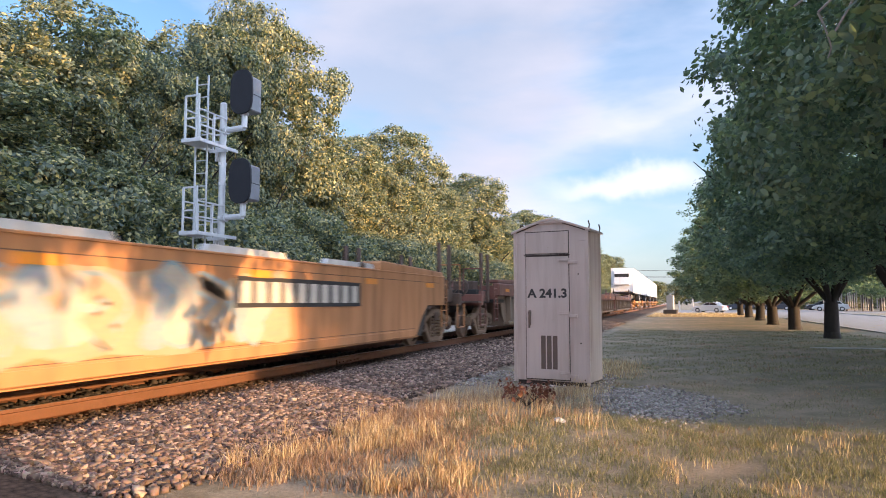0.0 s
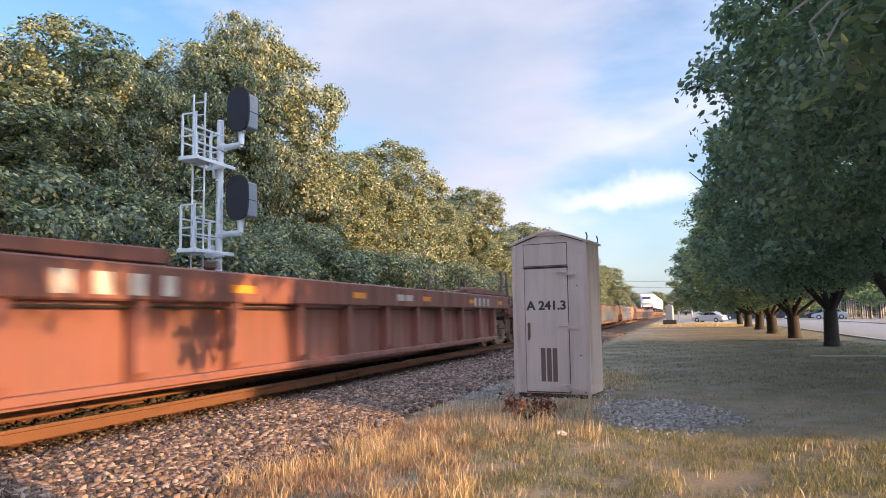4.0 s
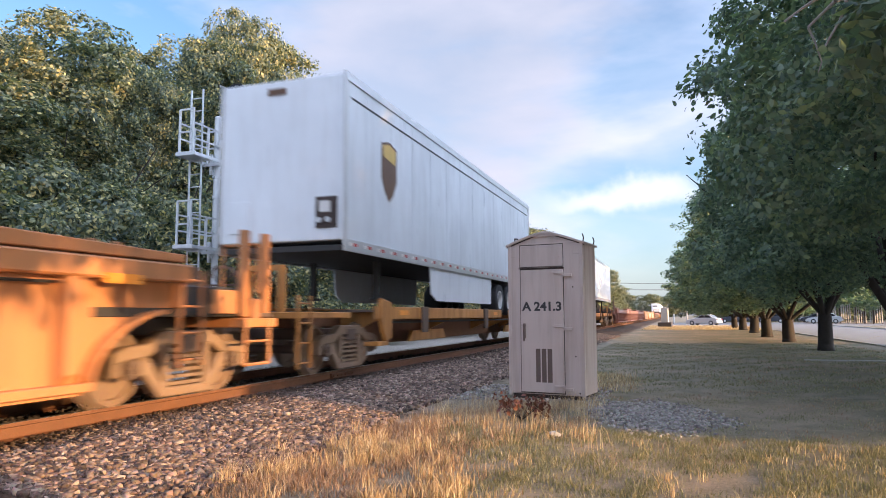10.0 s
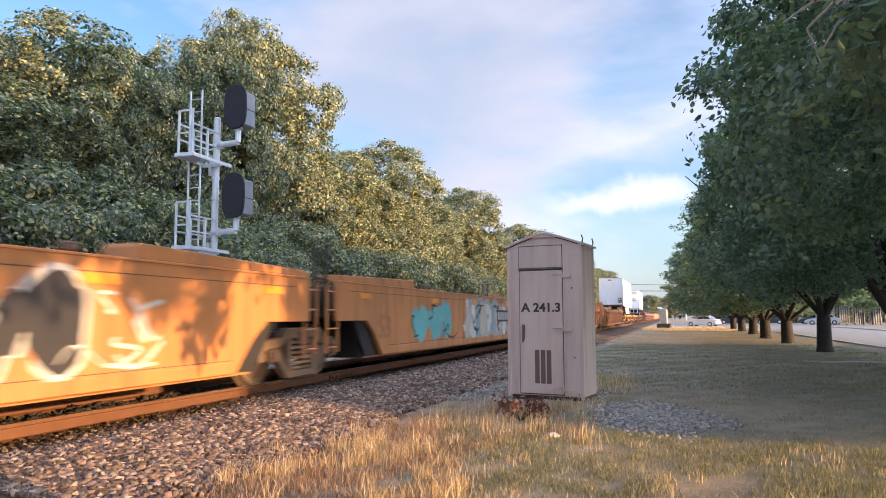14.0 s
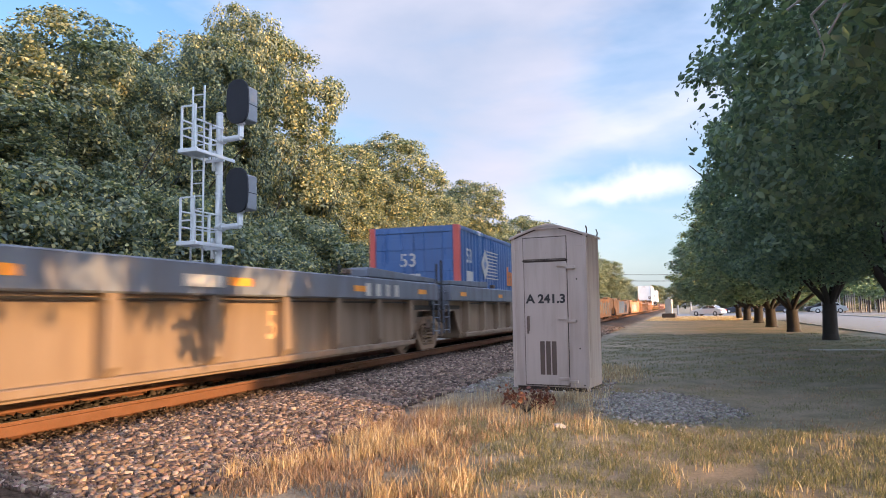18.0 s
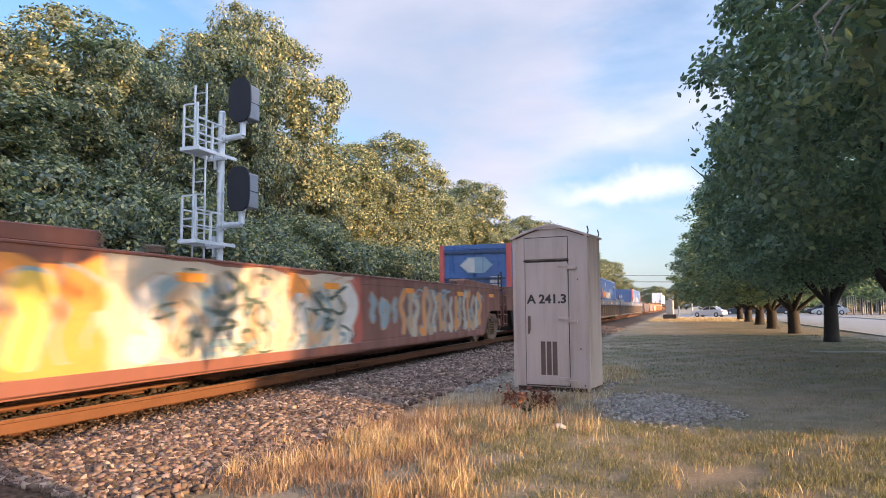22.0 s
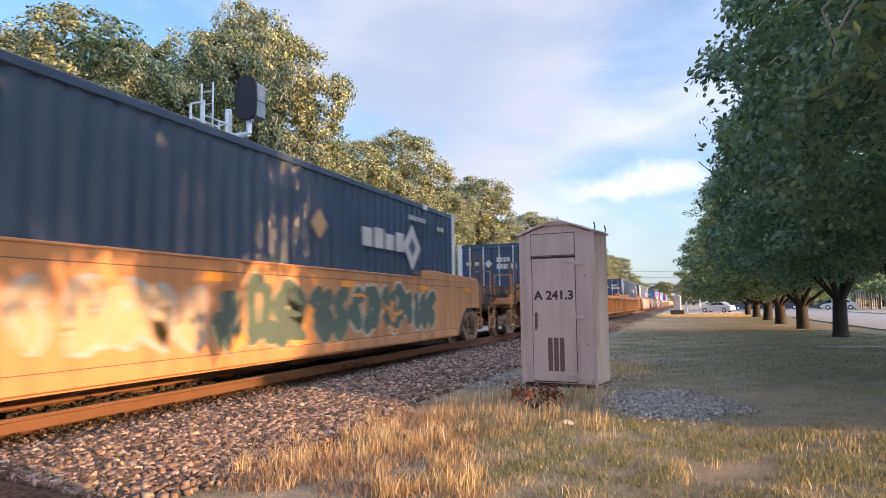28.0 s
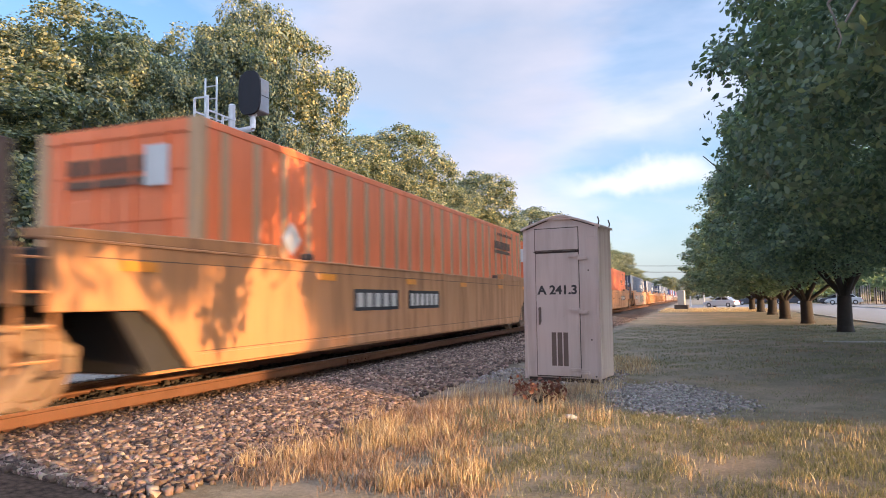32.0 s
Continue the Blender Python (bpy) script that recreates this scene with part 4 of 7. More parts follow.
        tagged(t, "low yellowing bush beyond the parked cars", "bush", "bushes beyond the lot")


build_trees()


# ---------------------------------------------------------------- the metal signal case
def build_case():
    c = thing("signal_case", "tall pinkish-beige metal trackside case with a closed door, on gravel", "cabinet", at=pose(-1.815, 10.04, 0.10, 0, 0.3, -9.0) @ Matrix.Diagonal((0.90, 0.72, 1, 1)))
    W, D, H = 0.645, 0.90, 2.29
    part("body", G().box(-W, W, 0, D, 0.06, H), M["case"], c, bevel=0.012)
    part("skid", G().box(-W + 0.06, W - 0.06, 0.06, D - 0.04, -0.08, 0.06), M["case_dark"], c, "dark skid under the case")
    for s in (-1, 1):
        part("corner_post", G().box(min(s * W, s * (W - 0.055)), max(s * W, s * (W - 0.055)) , -0.012, 0.03, 0.03, H), M["case"], c, bevel=0.006)
    # arched roof with a small gable
    n = 9
    arc = [(-W - 0.03 + (2 * W + 0.06) * i / (n - 1), H - 0.02 + 0.19 * (1 - abs(2 * i / (n - 1) - 1) ** 1.25)) for i in range(n)]
    roof = arc + [(x, z - 0.035) for x, z in arc[::-1]]
    part("roof", G().prism_y(roof, -0.045, D + 0.045), M["case"], c, "low arched metal roof", bevel=0.004)
    gab = [(x * 0.97, z - 0.034) for x, z in arc] + [(W * 0.97, H - 0.03), (-W * 0.97, H - 0.03)]
    part("gable", G().prism_y(gab, 0.004, D - 0.004), M["case"], c)
    part("roof_lip", G().prism_y([(-0.24, H + 0.105), (0.0, H + 0.155), (0.24, H + 0.105), (0.24, H + 0.085), (-0.24, H + 0.085)], -0.03, 0.0), M["case"], c, bevel=0.003)
    part("header_panel", G().box(-0.43, 0.31, -0.016, 0.0, 1.93, H - 0.04), M["case"], c, bevel=0.006)
    # thin dark arc that draws the roof's shadow on the front
    part("eave_shadow", G().prism_y([(x * 0.985, z - 0.030) for x, z in arc] + [(x * 0.985, z - 0.048) for x, z in arc[::-1]], -0.006, 0.004), M["case_dark"], c, "dark line drawn as the shadow under the eave")
    part("drip_edge", G().box(-0.45, 0.33, -0.03, 0.0, 1.90, 1.914), M["case_dark"], c)
    part("door_gap", G().box(-0.432, 0.322, -0.004, 0.0, 0.075, 1.90), M["case_dark"], c, "dark gap round the door")
    d = part("door", G().box(-0.42, 0.31, -0.022, 0.0, 0.09, 1.885), M["case"], c, "closed beige metal door", bevel=0.006)
    for z in (1.80, 1.02, 0.155):
        h = G().box(0.15, 0.31, -0.05, -0.022, z + 0.012, z + 0.052).box(0.31, 0.46, -0.046, -0.012, z - 0.028, z + 0.015).box(0.17, 0.29, -0.056, -0.05, z + 0.02, z + 0.03).cyl((0.315, -0.036, z - 0.03), (0.315, -0.036, z + 0.055), 0.013, n=8)
        part("hinge", h, M["case"], d, bevel=0.003)
    hd = G().box(-0.375, -0.335, -0.045, -0.022, 0.87, 1.09).cyl((-0.355, -0.02, 1.06), (-0.355, -0.07, 1.06), 0.022, n=10).box(-0.37, -0.34, -0.075, -0.055, 0.83, 1.07)
    part("handle", hd, M["vent"], d, "dark worn door handle with a hasp", bevel=0.004)
    for k in range(3):
        x = -0.165 + k * 0.1
        part("vent", G().box(x, x + 0.078, -0.026, -0.020, 0.235, 0.72), M["vent"], d, "dark perforated vent strip")
    lettering("writing", "A 241.3", 0.178, M["mark_black"], d, pose(-0.05, -0.0245, 1.335, 90, 0, 0), 1.2, 0.034)
    part("placard", G().box(0.475, 0.59, -0.006, 0.0, 2.10, 2.25), M["case"], c, bevel=0.003)
    part("placard", G().box(-0.61, -0.51, -0.006, 0.0, 2.08, 2.22), M["case"], c, bevel=0.003)
    for y in (0.02, D - 0.1):
        part("lifting_lug", G().tube([(W - 0.01, y, H - 0.06), (W + 0.015, y, H + 0.04), (W - 0.005, y, H + 0.10)], 0.011, 6), M["case_dark"], c, "rusty lifting rod")
    part("lifting_lug", G().tube([(-W + 0.03, 0.3, H), (-W + 0.03, 0.3, H + 0.1), (-W + 0.06, 0.36, H + 0.1), (-W + 0.06, 0.36, H)], 0.012, 6), M["case_dark"], c, "rusty lifting rod")
    for x, z in ((0.56, 0.10), (0.47, 1.62), (0.50, 0.62)):
        part("bolt", G().cyl((x, -0.01, z), (x, 0.004, z), 0.012, n=8), M["case_dark"], c)
    part("header_gap", G().box(-0.44, 0.32, -0.004, 0.0, 1.92, H - 0.028), M["case_dark"], c, "dark gap round the header panel")
    part("side_panel", G().box(W, W + 0.006, 0.08, D - 0.08, 0.2, H - 0.1), M["case"], c, bevel=0.003)


build_case()


# ---------------------------------------------------------------- the signal mast
def build_mast():
    m = thing("signal_mast", "galvanised signal mast with ladder, two cages and dark signal heads", "signal", at=pose(-10.45, 13.74, -0.2))
    part("pole", G().cyl((0, 0, 0), (0, 0, 6.38), 0.082, n=18), M["galv"], m, smooth=False)
    part("cap", G().cyl((0, 0, 6.38), (0, 0, 6.42), 0.095, 0.065, n=18), M["galv"], m)
    for z in (2.95, 3.58, 4.4, 4.9, 5.25, 5.72, 6.05):
        part("clamp", G().cyl((0, 0, z - 0.03), (0, 0, z + 0.03), 0.096, n=18).box(-0.02, 0.02, -0.14, -0.08, z - 0.03, z + 0.03), M["galv"], m)
    part("base", G().box(-0.3, 0.3, -0.3, 0.3, -0.1, 0.06), M["concrete"], m, bevel=0.02)
    lad = part("ladder", G().box(-0.318, -0.282, -0.635, -0.605, 0, 6.92).box(0.012, 0.048, -0.635, -0.605, 0, 6.92), M["galv"], m)
    for i in range(22):
        part("rung", G().cyl((-0.30, -0.62, 0.3 + i * 0.305), (0.03, -0.62, 0.3 + i * 0.305), 0.013, n=6), M["galv"], lad)
    for z0 in (3.1, 5.24):
        p = part("platform", G().box(-0.30, 0.22, -1.10, -0.35, z0, z0 + 0.04).box(-0.30, 0.24, -1.12, -1.08, z0 - 0.03, z0 + 0.06).box(0.19, 0.23, -1.10, 0.30, z0 - 0.03, z0 + 0.05).box(-0.32, -0.28, -1.10, -0.05, z0 - 0.03, z0 + 0.05), M["galv"], m, "galvanised grated platform", bevel=0.006)
        part("bracket", G().box(-0.30, 0.22, -0.13, -0.08, z0 - 0.07, z0).box(-0.13, -0.06, -0.12, -0.06, z0 - 0.28, z0 + 0.22), M["galv"], p)
        for x, y, h in ((-0.25, -1.05, 1.06), (0.12, -1.05, 1.10), (-0.25, -0.05, 0.80), (-0.25, -0.55, 0.74), (0.12, -0.50, 0.74)):
            part("cage_post", G().box(x - 0.021, x + 0.021, y - 0.021, y + 0.021, z0, z0 + h), M["galv"], p)
        for z in (0.52, 1.05):
            part("cage_rail", G().box(-0.25, 0.12, -1.068, -1.032, z0 + z, z0 + z + 0.035), M["galv"], p)
        for x in (-0.25, 0.12):
            for z in (0.38, 0.74):
                part("cage_rail", G().box(x - 0.016, x + 0.016, -1.05, -0.05, z0 + z, z0 + z + 0.032), M["galv"], p)
        for z in (0.36, 0.78):
            part("cage_rail", G().box(-0.25, 0.0, -0.07, -0.03, z0 + z, z0 + z + 0.04), M["galv"], p)
    for zc, za in ((6.56, 5.72), (4.41, 3.58)):
        part("arm", G().tube([(0, 0, za), (0.68, -0.1, za), (0.68, -0.1, za + 0.42)], 0.07, 10), M["galv"], m, smooth=False)
        part("arm_flange", G().cyl((0.10, -0.02, za), (0.16, -0.03, za), 0.105, n=12), M["galv"], m)
        part("arm_flange", G().cyl((0.68, -0.1, za + 0.30), (0.68, -0.1, za + 0.36), 0.105, n=12), M["galv"], m)
        n = 20
        ov = []
        for i in range(n):
            a = 2 * math.pi * i / n
            ov.append((0.68 + 0.31 * math.copysign(abs(math.cos(a)) ** 0.75, math.cos(a)), zc + 0.54 * math.copysign(abs(math.sin(a)) ** 0.6, math.sin(a))))
        head = part("signal_head", G().prism_y(ov, -0.26, -0.20), M["signal"], m, "black oval backing board of the signal", bevel=0.006)
        part("housing", G().box(0.46, 0.94, -0.20, 0.22, zc - 0.46, zc + 0.38), M["signal_grey"], head, "dark grey signal housing", bevel=0.03)
        part("housing_seam", G().box(0.938, 0.946, -0.19, 0.21, zc - 0.06, zc - 0.045), M["signal"], head)


build_mast()


# ---------------------------------------------------------------- things along the street
def car_wheel():
    return G().lathe_x([(-0.1, 0.0), (-0.1, 0.20), (-0.1, 0.29), (-0.07, 0.32), (0.07, 0.32), (0.1, 0.29), (0.1, 0.20), (0.085, 0.19), (0.08, 0.0)], 18)


def build_car(at, mat, label):
    """A saloon; x to its right, y ahead."""
    c = thing("car", label, "car", "parked cars", at=at)
    lower = [(-2.2, 0.35), (-2.22, 0.62), (-2.12, 0.92), (-1.55, 1.0), (0.95, 0.95), (1.9, 0.80), (2.2, 0.62), (2.22, 0.32), (1.8, 0.22), (-1.8, 0.22)]
    part("body", G().prism_x(lower, -0.86, 0.86), mat, c, bevel=0.05)
    cab = [(-1.62, 0.98), (-1.15, 1.38), (-0.6, 1.45), (0.1, 1.42), (0.95, 0.95)]
    part("cabin", G().prism_x(cab, -0.74, 0.74), mat, c, bevel=0.04)
    for s in (-1, 1):
        x0, x1 = sorted((s * 0.741, s * 0.748))
        part("side_window", G().prism_x([(-1.38, 1.03), (-1.08, 1.32), (-0.42, 1.37), (-0.42, 1.02)], x0, x1), M["glass"], c)
        part("side_window", G().prism_x([(-0.34, 1.02), (-0.34, 1.37), (0.08, 1.35), (0.70, 1.0)], x0, x1), M["glass"], c)
        part("mirror", G().box(min(s * 0.86, s * 1.0), max(s * 0.86, s * 1.0), 0.52, 0.64, 0.95, 1.06), mat, c, bevel=0.02)
        part("headlight", G().box(min(s * 0.5, s * 0.82), max(s * 0.5, s * 0.82), 2.14, 2.20, 0.58, 0.70), M["alu"], c)
        part("tail_light", G().box(min(s * 0.55, s * 0.84), max(s * 0.55, s * 0.84), -2.235, -2.18, 0.68, 0.86), M["lamp_red"], c)
        for y in (-1.35, 1.38):
            w = part("wheel", car_wheel(), M["rubber"], c, "", pose(s * 0.80, y, 0.32, 0, 0, 0 if s > 0 else 180))
            part("rim", G().cyl((0.082, 0, 0), (0.098, 0, 0), 0.19, 0.17, 12), M["alu"], w)
    part("windscreen", G().prism_x([(0.16, 1.40), (0.19, 1.41), (0.95, 0.98), (0.92, 0.96)], -0.66, 0.66), M["glass"], c)
    part("rear_window", G().prism_x([(-1.60, 1.02), (-1.63, 1.02), (-1.20, 1.37), (-1.16, 1.37)], -0.64, 0.64), M["glass"], c)
    part("bumper", G().box(-0.8, 0.8, 2.15, 2.26, 0.3, 0.5), mat, c, bevel=0.03)
    part("bumper", G().box(-0.8, 0.8, -2.27, -2.15, 0.32, 0.55), mat, c, bevel=0.03)
    return c


def build_street():
    build_car(pose(3.5, 94.0, 0.012, 0, 0, 62) @ Matrix.Scale(0.92, 4), M["car_silver"], "silver saloon car parked side-on on the pale lot")
    build_car(pose(19.8, 108.0, 0.012, 0, 0, 78), M["car_silver"], "pale silver car parked by the far kerb")
    for x, y, r in ((9, 121, 90), (14.5, 121, 85), (21, 122, 92)):
        build_car(pose(x, y, 0.012, 0, 0, r), M["car_dark"], "dark car parked at the back of the lot")
    # a second, distant trackside case on a dark plinth
    c = thing("far_case", "pale distant trackside case on a dark concrete plinth", "cabinet", at=pose(-1.1, 81.3, 0, 0, 0, -8))
    part("plinth", G().box(-0.72, 0.72, -0.5, 0.5, -0.05, 0.50), M["tie"], c, "dark plinth", bevel=0.02)
    part("body", G().box(-0.37, 0.37, -0.35, 0.35, 0.50, 2.05), M["concrete"], c, bevel=0.015)
    part("roof", G().prism_y([(-0.42, 2.05), (0.42, 2.05), (0, 2.2)], -0.4, 0.4), M["concrete"], c, bevel=0.005)
    part("door", G().box(-0.3, 0.3, -0.362, -0.35, 0.6, 1.95), M["concrete"], c, bevel=0.004)
    # utility poles and wires far off
    top = []
    for x, y in ((-20, 225), (22, 238), (64, 250)):
        p = thing("utility_pole", "distant wooden utility pole with a crossarm", "pole", "utility poles", at=pose(x, y, 0))
        part("shaft", G().cyl((0, 0, -0.5), (0, 0, 12.6), 0.17, 0.11, 8), M["bark"], p)
        part("crossarm", G().box(-0.06, 0.06, -1.1, 1.1, 11.6, 11.75), M["bark"], p)
        top.append((x, y))
    w = thing("overhead_wires", "dark overhead wires strung between the poles", "wire")
    for dy, z in ((-1.0, 11.8), (1.0, 11.8), (0.0, 9.9), (0.3, 9.7)):
        g = G()
        for (xa, ya), (xb, yb) in zip(top, top[1:]):
            pts = [(xa + (xb - xa) * k / 8, ya + dy + (yb - ya) * k / 8, z - 1.6 * (k / 8) * (1 - k / 8)) for k in range(9)]
            g.tube(pts, 0.035, 5)
        part("wire", g, M["black"], w)
    # a tall picket fence before dark trees on the far side of the street
    f = thing("picket_fence", "tall weathered pale picket fence on the far side of the street", "fence")
    for i in range(12):
        part("post", G().box(-0.08, 0.08, -0.08, 0.08, 0, 2.9), M["tie"], f, "dark post", pose(19.6 + i * 0.75, 112 - i * 1.1, 0), bevel=0.01)
    for z in (0.5, 2.2):
        part("rail", G().box(-0.03, 0.03, 0, 16.4, z, z + 0.08), M["tie"], f, "dark rail", pose(19.6, 112.05, 0, 0, 0, -145.7))
    pk = [G().box(-0.07, 0.07, -0.02, 0.02, 0.1, h) for h in (2.5, 2.7, 2.35)]
    for i in range(44):
        if i % 7 != 3:
            part("picket", pk[i % 3], M["bark_light"], f, "", pose(19.6 + i * 0.2, 111.9 - i * 0.2933, 0, 0, 0, 34))
    # lamp post and a pale sign board by the lot
    for x, y, h in ((4.6, 101, 2.4), (1.6, 104, 2.2), (-0.2, 106, 1.4)):
        p = thing("bollard_post", "pale upright post at the edge of the lot", "post", "posts by the lot", at=pose(x, y, 0))
        part("shaft", G().cyl((0, 0, -0.1), (0, 0, h), 0.13, 0.12, 10), M["concrete"], p)
        part("cap", G().cyl((0, 0, h), (0, 0, h + 0.08), 0.16, 0.05, 10), M["concrete"], p)


build_street()


# ---------------------------------------------------------------- the train: y ahead, x to its right, z over the rail
SPEED = 17.3
train = []
WL = 16.2                    # length of a well


def on_train(ob, s):
    ob.matrix_basis = pose(TX, s, ZR)
    train.append((ob, s))
    return ob


g_wheel = G().lathe_x([(-0.07, 0.0), (-0.07, 0.10), (-0.02, 0.12), (-0.02, 0.33), (-0.065, 0.36), (-0.065, 0.455), (-0.04, 0.46), (-0.03, 0.425), (0.065, 0.418), (0.065, 0.345), (0.03, 0.33), (0.02, 0.12), (0.09, 0.10), (0.09, 0.0)], 28)
g_cap = G().cyl((0, 0, 0), (0.06, 0, 0), 0.125, 0.115, 12).cyl((0.06, 0, 0), (0.085, 0, 0), 0.06, n=6)
g_frame = G().prism_x([(-1.15, 0.58), (-0.98, 0.66), (-0.62, 0.68), (-0.42, 0.82), (0.42, 0.82), (0.62, 0.68), (0.98, 0.66), (1.15, 0.58), (1.15, 0.47), (0.95, 0.51), (0.62, 0.54), (0.42, 0.66), (-0.42, 0.66), (-0.62, 0.54), (-0.95, 0.51), (-1.15, 0.47)], -0.08, 0.08)
g_frame.prism_x([(0.72, 0.54), (0.80, 0.44), (0.44, 0.06), (-0.44, 0.06), (-0.80, 0.44), (-0.72, 0.54), (-0.62, 0.52), (-0.38, 0.17), (0.38, 0.17), (0.62, 0.52)], -0.07, 0.07)
for q in (-1, 1):
    g_frame.box(-0.075, 0.075, min(q * 0.31, q * 0.41), max(q * 0.31, q * 0.41), 0.14, 0.70)
    g_frame.box(-0.07, 0.07, min(q * 1.04, q * 1.15), max(q * 1.04, q * 1.15), 0.33, 0.52)
    g_frame.box(-0.07, 0.07, min(q * 0.66, q * 0.75), max(q * 0.66, q * 0.75), 0.33, 0.55)
g_spring = G()
for k in range(3):
    for q in range(6):
        g_spring.cyl((0, -0.19 + k * 0.19, 0.185 + q * 0.078), (0, -0.19 + k * 0.19, 0.225 + q * 0.078), 0.082, n=10)
g_bolster = G().box(-1.12, 1.12, -0.17, 0.17, 0.56, 0.76).cyl((0, 0, 0.76), (0, 0, 0.90), 0.22, n=14)
for q in (-0.89, 0.89):
    g_bolster.cyl((-1.0, q, 0.42), (1.0, q, 0.42), 0.075, n=10)
wheels = []


def truck(parent, y, s, shade="frame_dust"):
    t = part("truck", g_bolster, M["steel"], parent, "rusty freight truck with its axles", pose(0, y, 0), bevel=0.01)
    for x in (-1, 1):
        f = part("side_frame", g_frame, M[shade], t, "cast steel side frame", pose(x * 1.03, 0, 0.0), bevel=0.015)
        tagged(part("spring_nest", g_spring, M["frame_dust"], t, "", pose(x * 1.03, 0, 0)), kind="stuff")
        for q in (-0.89, 0.89):
            wheels.append((part("wheel", g_wheel, M["wheel"], t, "", pose(x * 0.775, q, 0.42, 0, 0, 0 if x > 0 else 180), smooth=False), s + y + q, x))
            part("bearing_cap", g_cap, M["steel"], t, "", pose(x * 1.06, q, 0.42, 0, 0, 0 if x > 0 else 180))
    return t


g_coupler = G().box(-0.12, 0.12, -1.1, 0.0, -0.13, 0.13).box(-0.2, 0.2, -0.12, 0.16, -0.22, 0.22)
g_hose = G().tube([(0.35, -0.5, -0.02), (0.38, -0.3, -0.28), (0.30, -0.05, -0.42), (0.2, 0.1, -0.40)], 0.025, 6)
g_ladder = G().box(-0.02, 0.02, -0.2, -0.17, 0, 1.1).box(-0.02, 0.02, 0.17, 0.2, 0, 1.1)
for k in range(4):
    g_ladder.cyl((0, -0.2, 0.08 + k * 0.3), (0, 0.2, 0.08 + k * 0.3), 0.014, n=6)
g_brake = G().lathe_x([(-0.02, 0.24), (0.02, 0.24), (0.02, 0.28), (-0.02, 0.28), (-0.02, 0.24)], 18)
for k in range(4):
    g_brake.box(-0.01, 0.01, -0.25, 0.25, -0.012, 0.012, pose(0, 0, 0, k * 45, 0, 0))
g_reflect = G().box(0, 0.004, -0.24, 0.24, -0.05, 0.05)
g_lock = G().box(-0.06, 0.06, -0.10, 0.10, 0, 0.10)
g_arm = G().prism_x([(-0.28, 0), (0.22, 0), (0.26, 0.14), (0.10, 0.34), (-0.16, 0.34), (-0.22, 0.16)], -0.10, 0.10)
g_tab = G().prism_x([(-0.9, 0), (0.9, 0), (0.82, 0.09), (-0.82, 0.09)], -0.05, 0.05)
g_plank = G().box(-0.03, 0.03, -0.09, 0.09, 0, 1.42)
g_post = G().box(-0.05, 0.05, -0.06, 0.06, 0, 1.15)
g_hoserack = G().tube([(0.02, -0.9, 1.12), (0.02, -0.6, 0.92), (0.02, -0.3, 1.12), (0.02, 0.0, 0.90), (0.02, 0.3, 1.12)], 0.02, 6)
cache = {}


def side_poly(ef, er, z0, z1, cut, back=0.0):
    return [(-back, z0), (0.38 - back, z0 + 0.42), (0.50 - back * 0.6, cut), (ef, cut), (ef, z1), (-WL - er, z1), (-WL - er, cut), (-WL - 0.50 + back * 0.6, cut), (-WL - 0.38 + back, z0 + 0.42), (-WL + back, z0)]


def arch_poly(e, z0, z1):
    """A ribbed side with a rounded wheel arch at each end."""
    top = [(1.2 + 1.2 * math.cos(math.radians(a)), z0 + 0.74 * math.sin(math.radians(a))) for a in range(180, 89, -10)]
    half = top + [(e, z0 + 0.74), (e, z1)]
    return half + [(-WL - y, z) for y, z in half[::-1]]


def once(key, make):
    if key not in cache:
        cache[key] = make()
    return cache[key]


